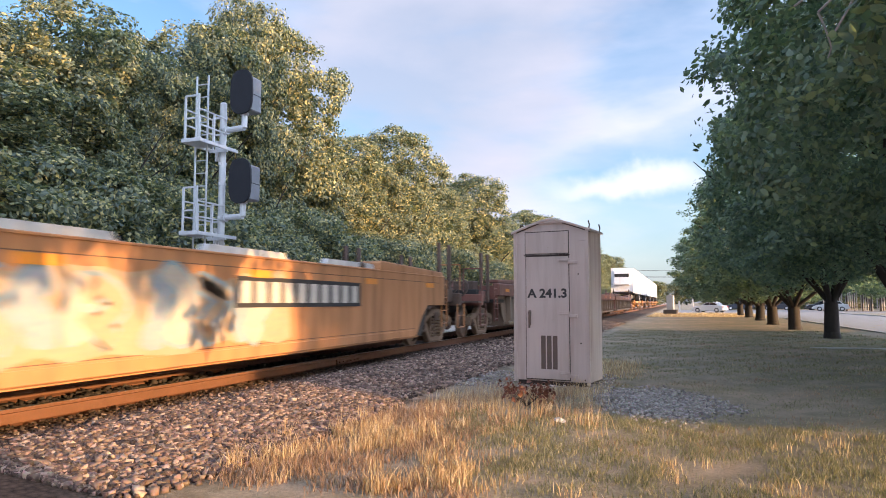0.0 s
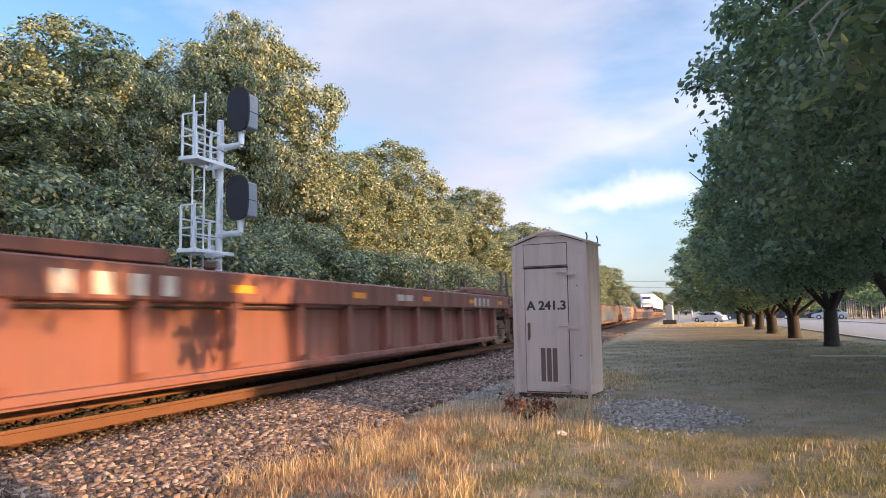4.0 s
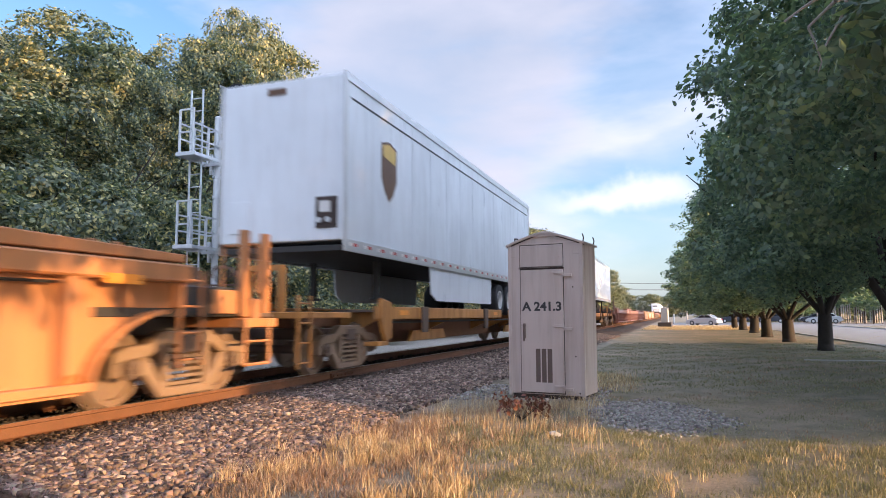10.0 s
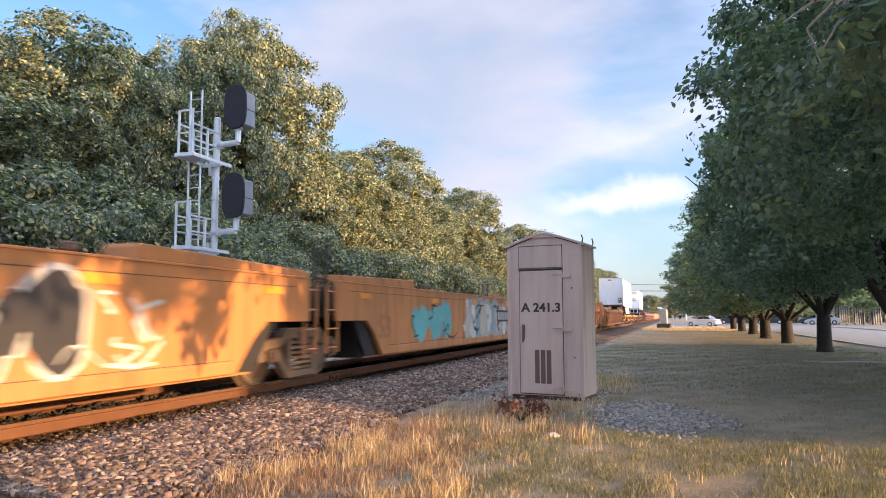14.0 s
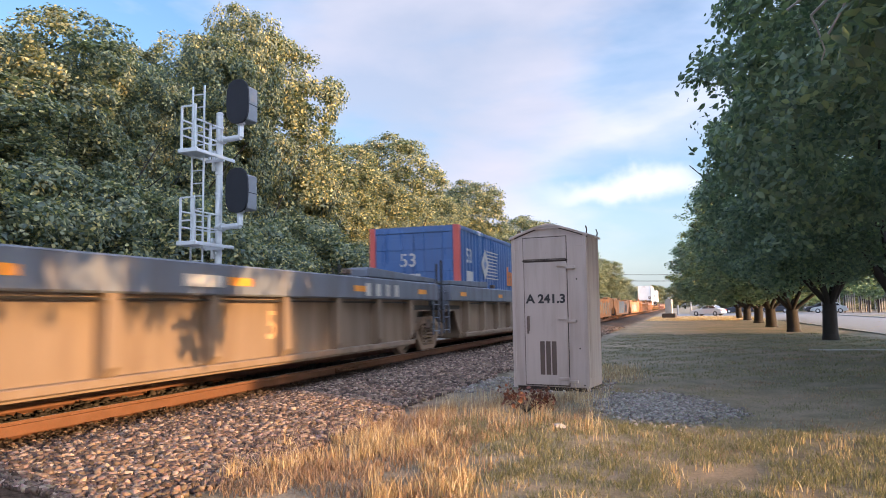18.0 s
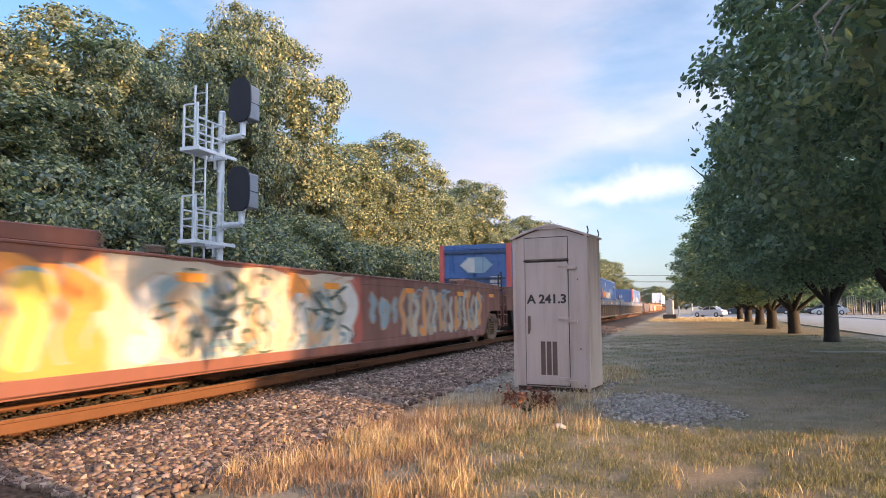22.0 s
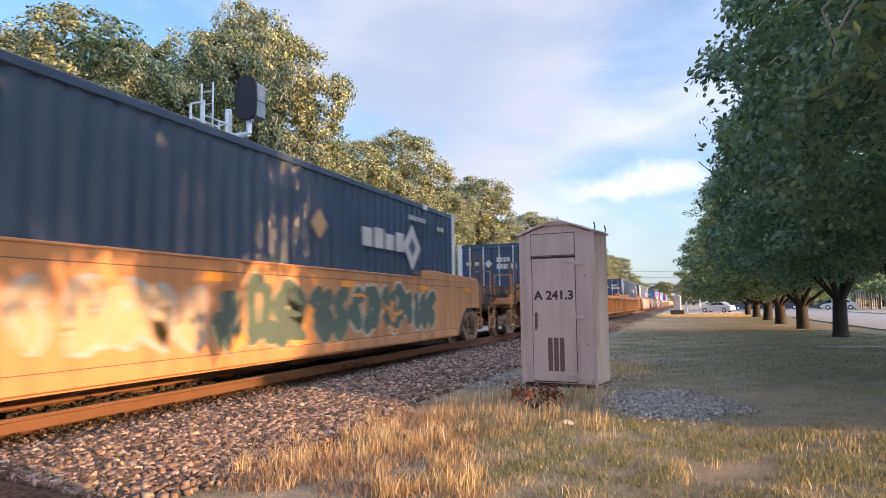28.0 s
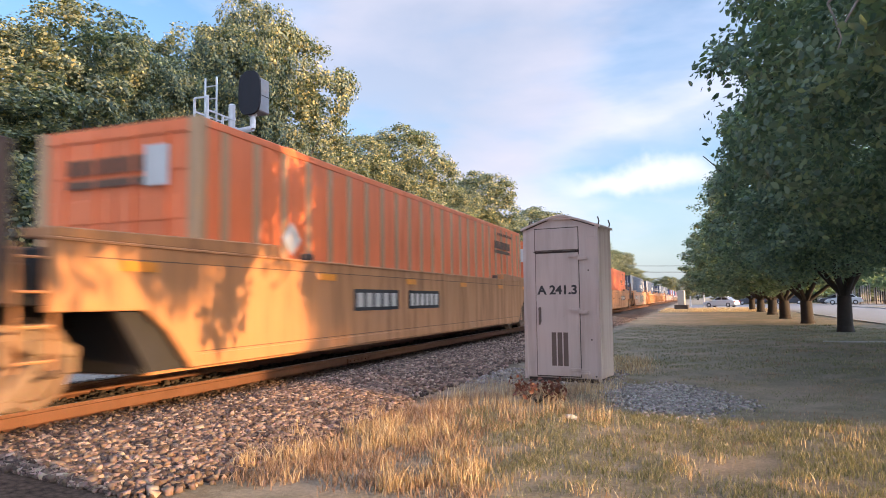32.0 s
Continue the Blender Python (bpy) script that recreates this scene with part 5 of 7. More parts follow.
def well_unit(s, style, paint_mat, front, rear, label, chord=None, posts=False, tabs=False, deep=True):
    """One well of a stack car. front, rear: 'C' a coupler end, 'A' a joint over a shared truck."""
    u = on_train(thing("well_car_unit", label, "rail car", "stack cars of the train"), s)
    pm, cm = M[paint_mat], M[chord or paint_mat]
    ef = er = 1.32
    for sx in (-1, 1):
        if style == "rib":
            a, b = sorted((sx * 1.315, sx * 1.35))
            part("side_wall", once(("rw", posts, sx, deep), lambda: G().prism_x(arch_poly(ef - 0.05, 0.29, 1.20 if deep else 1.38) if posts else side_poly(ef - 0.1, er - 0.1, 0.29, 1.20 if deep else 1.38, 0.95), a, b)), pm, u, "recessed side plate")
            a, b = sorted((sx * 1.345, sx * 1.49))
            for end, o in ((1, 0), (-1, -WL)) if posts else ():
                fl = once(("arch", sx, end), lambda: G().prism_x([(end * (1.2 + r * math.cos(math.radians(q))), 0.29 + (r - 0.46) * math.sin(math.radians(q))) for r, qs in ((1.2, range(180, 94, -10)), (1.245, range(100, 181, 10))) for q in qs], a, b))
                part("arch_flange", fl, pm, u, "", pose(0, o, 0))
            a, b = sorted((sx * 1.315, sx * 1.53))
            part("top_chord", once(("rc", ef, er, sx, deep), lambda: G().box(a, b, -WL - er, ef, 1.185 if deep else 1.36, 1.565)), cm, u, "deep box beam along the top", bevel=0.02)
            a, b = sorted((sx * 1.34, sx * 1.49))
            part("bottom_sill", once(("rs", sx), lambda: G().box(a, b, -WL + 0.03, -0.03, 0.285, 0.37)), pm, u, bevel=0.01)
            rib = once(("rib", sx, deep), lambda: G().prism_y([(sx * 1.345, 0.33), (sx * 1.40, 0.33), (sx * 1.51, 0.46), (sx * 1.51, 1.19 if deep else 1.365), (sx * 1.345, 1.19 if deep else 1.365)], -0.085, 0.085))
            bays = 10 if deep else 14
            for i in range(bays + 1):
                part("rib", rib, pm, u, "", pose(0, -0.25 - i * (WL - 0.5) / bays, 0), bevel=0.008)
            part("pipe", once(("pipe", sx, deep), lambda: G().cyl((sx * 1.45, -WL + 0.4, 1.13 if deep else 1.30), (sx * 1.45, -0.4, 1.13 if deep else 1.30), 0.016, n=6)), M["black"], u, "air pipe clipped along the side")
        else:
            a, b = sorted((sx * 1.40, sx * 1.49))
            part("side_wall", once(("sw", ef, er, sx), lambda: G().prism_x(side_poly(ef, er, 0.28, 1.565, 0.92, 0.5), a, b)), pm, u, "smooth side plate", bevel=0.01)
            a, b = sorted((sx * 1.485, sx * 1.50))
            part("bottom_lip", once(("sl", sx), lambda: G().box(a, b, -WL + 0.62, -0.62, 0.29, 0.42)), pm, u, bevel=0.004)
            a, b = sorted((sx * 1.488, sx * 1.4905))
            part("seam", once(("seam", sx), lambda: G().box(a, b, -WL - 0.9, 0.9, 1.418, 1.430).box(a, b, -WL + 0.6, -0.6, 0.445, 0.455)), M["mark_brown"], u, "grimy welded seam")
            a, b = sorted((sx * 1.30, sx * 1.39))
            part("end_gusset", once(("eg", sx), lambda: G().prism_x([(-0.6, 0.28), (0.05, 0.28), (0.55, 1.0), (-0.1, 1.0)], a, b)), M["black"], u, "black slanted end plate")
            part("end_gusset", once(("er", sx), lambda: G().prism_x([(-WL + 0.6, 0.28), (-WL - 0.05, 0.28), (-WL - 0.55, 1.0), (-WL + 0.1, 1.0)], a, b)), M["black"], u, "black slanted end plate")
            a, b = sorted((sx * 1.36, sx * 1.50))
            part("top_lip", once(("st", ef, er, sx), lambda: G().box(a, b, -WL - er, ef, 1.555, 1.59)), pm, u, bevel=0.008)
        for y in (0.3, -2.7, -6.1, -9.4, -12.7, -WL - 0.3):
            part("reflector", g_reflect, M["orange_tape"], u, "orange reflective strip", pose(sx * (1.5315 if style == "rib" else 1.4965), y, 1.36, 0, 0, 0 if sx > 0 else 180))
        for y in (-3.0, -WL + 3.0):
            if not deep:
                part("guide_arm", g_arm, cm, u, "", pose(sx * 1.40, y + 0.4, 1.565), bevel=0.02)
            part("lock", g_lock, M["steel"], u, "", pose(sx * 1.42, y, 1.59), bevel=0.02)
        if tabs:
            for y in (-3.4, -6.3, -9.4, -12.6):
                part("guide_tab", g_tab, M["whitepost"], u, "pale guide flap along the top", pose(sx * 1.40, y, 1.59))
    part("floor", once("floor", lambda: G().box(-1.34, 1.34, -WL, 0, 0.24, 0.29)), pm, u)
    for y, e, d, kind in ((0, ef, 1, front), (-WL, er, -1, rear)):
        part("bulkhead", once(("bh", d), lambda: G().box(-1.34, 1.34, min(0, d * 0.1), max(0, d * 0.1), 0.26, 1.15)), M["black"] if style == "flat" else pm, u, "", pose(0, y, 0), bevel=0.01)
        deck = once(("deck", e, d), lambda: G().box(-1.36, 1.36, min(0.1 * d, e * d), max(0.1 * d, e * d), 0.98, 1.08).box(-0.35, 0.35, min(0.1 * d, e * d), max(0.1 * d, e * d), 0.72, 0.98))
        dk = part("end_deck", deck, M["black"], u, "", pose(0, y, 0), bevel=0.01)
        for sx in (-1, 1):
            a, b = sorted((sx * 1.05, sx * 1.47))
            cap = once(("cap", e, d, sx), lambda: G().prism_x([(d * (e - 0.05), 1.59), (d * (e - 0.05), 1.68), (d * -2.2, 1.76), (d * -2.25, 1.72), (d * -2.25, 1.59)], a, b))
            part("guide_cap", cap, cm, u, "raised container guide over the end", pose(0, y, 0), bevel=0.01)
        part("end_beam", once(("eb", d), lambda: G().box(-1.45, 1.45, min(0, d * 0.12), max(0, d * 0.12), 1.08, 1.5)), M["black"] if style == "flat" else cm, u, "", pose(0, y + d * (e - 0.14), 0), bevel=0.015)
        for sx in (-1, 1):
            part("ladder", g_ladder, cm, u, "", pose(sx * 1.44, y + d * (e + 0.10), 0.42))
        if kind == "C":
            c = part("coupler", g_coupler, M["steel"], u, "rusty knuckle coupler", pose(0, y + d * 3.72, 0.85, 0, 0, 0 if d > 0 else 180), bevel=0.03)
            part("brake_hose", g_hose, M["black"], c)
            part("end_platform", once(("ep", d), lambda: G().box(-1.22, 1.22, min(d * 1.32, d * 2.7), max(d * 1.32, d * 2.7), 0.98, 1.36).box(-0.38, 0.38, min(d * 1.32, d * 2.7), max(d * 1.32, d * 2.7), 0.70, 0.98)), M["black"], u, "black end platform over the truck", pose(0, y, 0), bevel=0.02)
            part("end_sill", once(("es", d), lambda: G().box(-1.42, 1.42, min(d * 2.7, d * 2.85), max(d * 2.7, d * 2.85), 0.90, 1.22)), M["steel"] if style == "flat" else cm, u, "", pose(0, y, 0), bevel=0.02)
            part("brake_wheel", g_brake, M["steel"], u, "hand-brake wheel", pose(0.75, y + d * 2.90, 1.42, 0, 0, 90))
            part("walkway", once(("xs", d), lambda: G().box(-1.4, 1.4, min(d * 2.85, d * 3.15), max(d * 2.85, d * 3.15), 0.98, 1.03)), M["steel"], u, "", pose(0, y, 0))
            for sx in (-1, 1):
                st = once(("stir", d, sx), lambda: G().tube([(sx * 1.42, d * 2.5, 0.95), (sx * 1.42, d * 2.5, 0.36), (sx * 1.42, d * 3.05, 0.36), (sx * 1.42, d * 3.05, 0.95)], 0.022, 6).tube([(sx * 1.42, d * 2.5, 0.66), (sx * 1.42, d * 3.05, 0.66)], 0.016, 6))
                part("stirrup_step", st, cm, u, "", pose(0, y, 0))
                hr = once(("hr", d, sx), lambda: G().tube([(sx * 1.40, d * 2.78, 1.30), (sx * 1.40, d * 2.78, 1.95), (sx * 0.85, d * 2.78, 1.95), (sx * 0.85, d * 2.78, 1.30)], 0.02, 6))
                part("handrail", hr, cm, u, "", pose(0, y, 0))
                part("placard", once(("pl", d, sx), lambda: G().box(min(sx * 1.22, sx * 1.30), max(sx * 1.22, sx * 1.30), min(d * 2.05, d * 2.5), max(d * 2.05, d * 2.5), 1.02, 1.32)), M["steel"] if style == "flat" else cm, u, "", pose(0, y, 0), bevel=0.01)
            part("valve_box", once(("vb", d), lambda: G().box(0.35, 0.95, min(d * 1.6, d * 2.2), max(d * 1.6, d * 2.2), 1.36, 1.62).cyl((-0.2, d * 1.5, 1.55), (-0.2, d * 2.3, 1.55), 0.18, n=14)), M["steel"], u, "brake valve and air tank", pose(0, y, 0), bevel=0.02)
            truck(u, y + d * 1.8, s)
            if not posts:
                for sx in (-1, 1):
                    for q in (2.35, 1.62):
                        part("stanchion", g_plank, M["steel"], u, "tall upright plank on the end platform", pose(sx * 1.25, y + d * q, 1.0), bevel=0.008)
            if posts:
                for sx in (-1, 1):
                    for q in (2.62, 3.1):
                        part("stanchion", g_post, cm, u, "tall upright post on the end platform", pose(sx * 1.30, y + d * q, 0.98), bevel=0.008)
                part("post_platform", once(("pp", d), lambda: G().box(-1.42, 1.42, min(0, d * 0.75), max(0, d * 0.75), 0.84, 0.96)), cm, u, "", pose(0, y + d * 2.5, 0), bevel=0.01)
        elif d < 0:
            for sx in (-1, 1):
                part("grab_post", once(("gp", sx), lambda: G().cyl((sx * 1.36, -1.52, 1.0), (sx * 1.36, -1.52, 2.15), 0.028, n=8).cyl((sx * 1.36, -1.86, 1.0), (sx * 1.36, -1.86, 2.05), 0.028, n=8).cyl((sx * 1.36, -1.52, 1.6), (sx * 1.36, -1.86, 1.6), 0.02, n=8)), M["black"], u, "", pose(0, y, 0))
            part("hose_box", once("hb", lambda: G().box(0.5, 1.2, -1.75, -1.36, 1.08, 1.45)), M["black"], u, "", pose(0, y, 0), bevel=0.02)
        if kind == "A" and d > 0:
            truck(u, 1.78, s)
    return u


def sign_bars(u, name, y0, y1, z0, z1, mat, n=7, back=None, x=None, label="", gap=0.3, tall=None):
    """Writing that cannot be read: a row of plain bars, with a backing panel where there is one. y0 is the end nearer the train's head."""
    x = x or (1.533 if "ribbed" in u["label"] else 1.4945)
    if back:
        m = 0.06
        part("sign_panel", G().box(x, x + 0.002, min(y0, y1) - m, max(y0, y1) + m, z0 - 0.06, z1 + 0.06), M[back], u)
    g = G()
    w = (y1 - y0) / n
    for i in range(n):
        hh = z1 - z0 if not tall else (z1 - z0) * (tall[i % len(tall)])
        a, b = y0 + w * i + w * gap / 2, y0 + w * (i + 1) - w * gap / 2
        g.box(x + 0.002, x + 0.005, min(a, b), max(a, b), z0, z0 + hh)
    tagged(part(name, g, M[mat], u, label), kind="stuff")


def number_53(u, y, z, size, mat, x=1.4965, st=1.0):
    lettering("writing", "53", size, M[mat], u, pose(x, y, z, 90, 0, 90), st, 0.008)


def flow(pts, k=6):
    """A smooth line through the points."""
    out = []
    q = [pts[0]] + list(pts) + [pts[-1]]
    for i in range(1, len(q) - 2):
        a, b, c, d = (Vector(p) for p in q[i - 1:i + 3])
        for j in range(k):
            t = j / k
            out.append(0.5 * ((2 * b) + (c - a) * t + (2 * a - 5 * b + 4 * c - d) * t * t + (3 * b - a - 3 * c + d) * t ** 3))
    out.append(Vector(pts[-1]))
    return out


def ribbon(g, pts, w, x):
    """A painted stroke of width w along a smooth line of (y, z) points, with rounded ends."""
    p = flow(pts)
    n = len(p)
    vs, fs = [], []
    for i, a in enumerate(p):
        t = p[min(i + 1, n - 1)] - p[max(i - 1, 0)]
        t = t.normalized() if t.length > 1e-6 else Vector((1, 0))
        e = min(i, n - 1 - i)
        h = w / 2 * (0.45 if e == 0 else 0.85 if e == 1 else 1.0)
        vs += [(x, a.x - t.y * h, a.y + t.x * h), (x, a.x + t.y * h, a.y - t.x * h)]
        if i:
            fs.append((2 * i - 2, 2 * i - 1, 2 * i + 1, 2 * i))
    return g.add(vs, fs)


def cloud(u, y0, y1, z0, z1, seed, mat, x=1.4912, rag=0.12):
    """A ragged painted patch behind the sprayed shapes."""
    rng = random.Random(seed)
    n = max(6, int((y1 - y0) / 0.35))
    top = [(y0 + (y1 - y0) * i / n + rng.uniform(-0.1, 0.1), min(1.548, z1 + rng.uniform(-rag, rag))) for i in range(n + 1)]
    bot = [(y1 - (y1 - y0) * i / n + rng.uniform(-0.1, 0.1), max(0.30, z0 + rng.uniform(-rag, rag))) for i in range(n + 1)]
    part("graffiti", G().prism_x(top + bot, x - 0.001, x), M[mat], u, "sprayed ground colour")


def throwup(u, y0, y1, z0, z1, seed, fill, line, n, w=0.2, edge=0.07, x=1.492, strokes=2):
    """Bulging sprayed shapes side by side, each with an outline; they spell nothing."""
    rng = random.Random(seed)
    cell = (y1 - y0) / n
    gl, gf = G(), [G() for _ in fill]
    k = 0
    for i in range(n):
        for s in range(strokes):
            a = y0 + cell * (i + 0.2 + 0.55 * s / max(1, strokes - 1) + rng.uniform(-0.08, 0.08))
            lo, hi = z0 + w * 0.5 + rng.uniform(0, 0.12), z1 - w * 0.5 - rng.uniform(0, 0.15)
            b = cell * rng.uniform(-0.28, 0.28)
            pts = [(a + b, hi), (a - b * 0.6, lo + (hi - lo) * 0.66), (a + b * 0.5, lo + (hi - lo) * 0.3), (a + rng.uniform(-0.1, 0.1), lo)]
            if rng.random() < 0.55:
                hook = cell * rng.uniform(0.25, 0.42) * rng.choice((-1, 1))
                pts.append((a + hook, lo + rng.uniform(0.05, 0.3)))
            if rng.random() < 0.45:
                pts.insert(0, (a + cell * rng.uniform(0.2, 0.4) * rng.choice((-1, 1)), hi - rng.uniform(0.02, 0.2)))
            ww = w * rng.uniform(0.75, 1.25)
            ribbon(gl, pts, ww + 2 * edge, x + 0.0001 * k)
            ribbon(gf[k % len(fill)], pts, ww, x + 0.0025 + 0.0001 * k)
            k += 1
    tagged(part("graffiti", gl, M[line], u), "sprayed outline", kind="stuff")
    for g, f in zip(gf, fill):
        if g.v:
            tagged(part("graffiti", g, M[f], u), "sprayed graffiti shapes", kind="stuff")


def wisps(u, y0, y1, z0, z1, seed, mat, n, w=0.05, x=1.4955):
    """Loose thin sprayed strokes."""
    rng = random.Random(seed)
    g = G()
    for i in range(n):
        a, z = rng.uniform(y0, y1), rng.uniform(z0, z1)
        pts = [(a, z)]
        for q in range(3):
            pts.append((pts[-1][0] + rng.uniform(-0.35, 0.35), min(z1, max(z0, pts[-1][1] + rng.uniform(-0.3, 0.3)))))
        ribbon(g, pts, w * rng.uniform(0.6, 1.5), x + 0.0001 * i)
    tagged(part("graffiti", g, M[mat], u), "thin sprayed strokes", kind="stuff")


def star(u, y, z, r, mat="s_white", x=1.4955):
    pts = []
    for i in range(10):
        q = r if i % 2 == 0 else r * 0.45
        pts.append((y + q * math.sin(i * math.pi / 5), z + q * math.cos(i * math.pi / 5)))
    part("star", G().prism_x(pts, x - 0.002, x), M[mat], u, "white painted star")


def horn(u, y0, y1, z0, z1):
    """A dark horn shape with a cream outline, its bell towards the rear of the car."""
    w, h = y1 - y0, z1 - z0
    at = lambda a, b: (y0 + w * a, z0 + h * b)
    out = [at(0.16, 1.0), at(0.06, 0.85), at(0.0, 0.5), at(0.04, 0.12), at(0.14, 0.0), at(0.30, 0.12), at(0.55, 0.10), at(0.85, 0.16), at(1.0, 0.42), at(0.88, 0.60), at(0.62, 0.70), at(0.40, 0.66), at(0.28, 0.86), at(0.16, 1.0)]
    part("graffiti", G().prism_x([tuple(p) for p in flow(out, 4)[:-1]], 1.4905, 1.492), M["s_black"], u, "dark sprayed horn shape")
    g = G()
    ribbon(g, out, 0.09, 1.4925)
    ribbon(g, [at(0.30, 0.86), at(0.38, 0.45), at(0.28, 0.12)], 0.07, 1.4927)
    ribbon(g, [at(0.60, 0.42), at(0.75, 0.50), at(0.95, 0.36), at(0.80, 0.24), at(0.62, 0.34)], 0.07, 1.4928)
    ribbon(g, [at(0.36, 0.30), at(0.6, 0.20), at(0.85, 0.26)], 0.06, 1.4929)
    part("graffiti", g, M["s_cream"], u, "cream sprayed outline")
    part("graffiti", G().prism_x([tuple(p) for p in flow([at(0.13, 0.80), at(0.08, 0.5), at(0.13, 0.2), at(0.22, 0.3), at(0.25, 0.6), at(0.13, 0.80)], 4)[:-1]], 1.4905, 1.4935), M["s_tan"], u, "tan fill")


# ---------------------------------------------------------------- containers and trailers
def corrugated(x, y0, y1, z0, z1, pitch, depth, sx):
    n = int(abs(y1 - y0) / pitch)
    g = G()
    ys, xs = [], []
    p = (y1 - y0) / n
    for i in range(n):
        for f, d in ((0.0, 0), (0.32, 0), (0.5, 1), (0.82, 1)):
            ys.append(y0 + (i + f) * p)
            xs.append(x - sx * d * depth)
    ys.append(y1)
    xs.append(x)
    vs = [(a, b, z0) for a, b in zip(xs, ys)] + [(a, b, z1) for a, b in zip(xs, ys)]
    k = len(ys)
    return g.add(vs, [(i, i + 1, k + i + 1, k + i) for i in range(k - 1)])


def container(s, mat, label, side="wave", post=None, rail=None, top_z=3.22, doors="rear"):
    c = on_train(thing("container", label, "container", "containers on the train"), s)
    L, W, z0, z1 = 16.15, 1.285, 0.30, top_z
    bm, pm, rm = M[mat], M[post or mat], M[rail or mat]
    key = (side, top_z)
    part("roof", once(("croof", top_z), lambda: G().box(-W + 0.04, W - 0.04, -L + 0.05, -0.05, z1 - 0.10, z1 - 0.03)), bm, c)
    part("floor", once("cfloor", lambda: G().box(-W + 0.02, W - 0.02, -L + 0.02, -0.02, z0, z0 + 0.14)), bm, c)
    for sx in (-1, 1):
        if side == "wave":
            g = once(("cw", sx, top_z), lambda: corrugated(sx * (W - 0.012), -0.14, -L + 0.14, z0 + 0.1, z1 - 0.1, 0.30, 0.034, sx))
        else:
            a, b = sorted((sx * (W - 0.06), sx * (W - 0.012)))
            g = once(("cs", sx, top_z), lambda: G().box(a, b, -L + 0.12, -0.12, z0 + 0.1, z1 - 0.1))
        part("side_panel", g, bm, c, "corrugated side" if side == "wave" else "flat side sheet")
        if side == "rib":
            rb = once(("cr", sx), lambda: G().box(min(sx * (W - 0.013), sx * (W + 0.006)), max(sx * (W - 0.013), sx * (W + 0.006)), -0.07, 0.07, z0 + 0.12, z1 - 0.11))
            for i in range(24):
                part("side_rib", rb, M["tan"], c, "tan upright rib", pose(0, -0.5 - i * (L - 1.0) / 23, 0))
        if side == "flat":
            rb = once(("crf", sx), lambda: G().box(min(sx * (W - 0.013), sx * (W - 0.004)), max(sx * (W - 0.013), sx * (W - 0.004)), -0.02, 0.02, z0 + 0.12, z1 - 0.11))
            for i in range(27):
                part("side_seam", rb, bm, c, "", pose(0, -0.4 - i * (L - 0.8) / 26, 0))
        a, b = sorted((sx * (W - 0.07), sx * W))
        part("top_rail", once(("ctr", sx, top_z), lambda: G().box(a, b, -L + 0.1, -0.1, z1 - 0.11, z1)), rm, c, bevel=0.012)
        part("bottom_rail", once(("cbr", sx), lambda: G().box(a, b, -L + 0.1, -0.1, z0, z0 + 0.13)), rm, c, bevel=0.01)
        a, b = sorted((sx * (W - 0.16), sx * (W + 0.008)))
        for y in (0.0, -L):
            pg = once(("cp", sx, top_z), lambda: G().box(a, b, -0.16, 0.0, z0 - 0.01, z1 + 0.005))
            part("corner_post", pg, pm, c, "", pose(0, 0 if y == 0 else -L + 0.16, 0), bevel=0.012)
        for y in (-2.0, -L + 2.0):
            pg = once(("cm", sx, top_z), lambda: G().box(min(sx * (W - 0.1), sx * (W + 0.004)), max(sx * (W - 0.1), sx * (W + 0.004)), -0.07, 0.07, z0, z1 + 0.003))
            part("lift_post", pg, rm, c, "", pose(0, y, 0), bevel=0.01)
            part("lift_casting", once(("cc", sx, top_z), lambda: G().box(min(sx * (W - 0.12), sx * (W + 0.010)), max(sx * (W - 0.12), sx * (W + 0.010)), -0.1, 0.1, z1 - 0.12, z1 + 0.008)), M["whitepost"] if mat != "orange" else bm, c, "", pose(0, y, 0), bevel=0.01)
    # front bulkhead and rear doors
    part("front_wall", once(("cfw", top_z), lambda: G().box(-W + 0.14, W - 0.14, -0.10, -0.03, z0 + 0.05, z1 - 0.05)), bm, c)
    part("header", once(("chd", top_z), lambda: G().box(-W + 0.14, W - 0.14, -L + 0.01, -L + 0.12, z1 - 0.16, z1)), rm, c)
    part("door_sill", once("cds", lambda: G().box(-W + 0.14, W - 0.14, -L + 0.01, -L + 0.12, z0, z0 + 0.14)), rm, c)
    for dx in (-1, 1):
        d = part("door", once(("cd", dx, top_z), lambda: G().box(min(dx * 0.01, dx * 1.12), max(dx * 0.01, dx * 1.12), -L + 0.03, -L + 0.08, z0 + 0.15, z1 - 0.17)), bm, c, "closed container door", bevel=0.008)
        for q in (0.30, 0.82):
            part("lock_rod", once(("clr", dx, q, top_z), lambda: G().cyl((dx * q, -L + 0.0, z0 + 0.08), (dx * q, -L + 0.0, z1 - 0.08), 0.02, n=6)), M["galv"] if mat == "navy" else rm, d)
        for z in (0.8, 1.4, 2.0, 2.6):
            part("door_rib", once(("cdr", dx, z), lambda: G().box(min(dx * 0.05, dx * 1.1), max(dx * 0.05, dx * 1.1), -L + 0.015, -L + 0.03, z, z + 0.3)), bm, d, bevel=0.006)
    return c


def diamond(u, y, z, r, mat, hole, x):
    g = G().prism_x([(y - r, z), (y, z + r), (y + r, z), (y, z - r)], x, x + 0.003)
    d = part("emblem", g, M[mat], u, "diamond emblem")
    part("emblem_hole", G().prism_x([(y - r * 0.42, z), (y, z + r * 0.42), (y + r * 0.42, z), (y, z - r * 0.42)], x + 0.003, x + 0.005), M[hole], u)


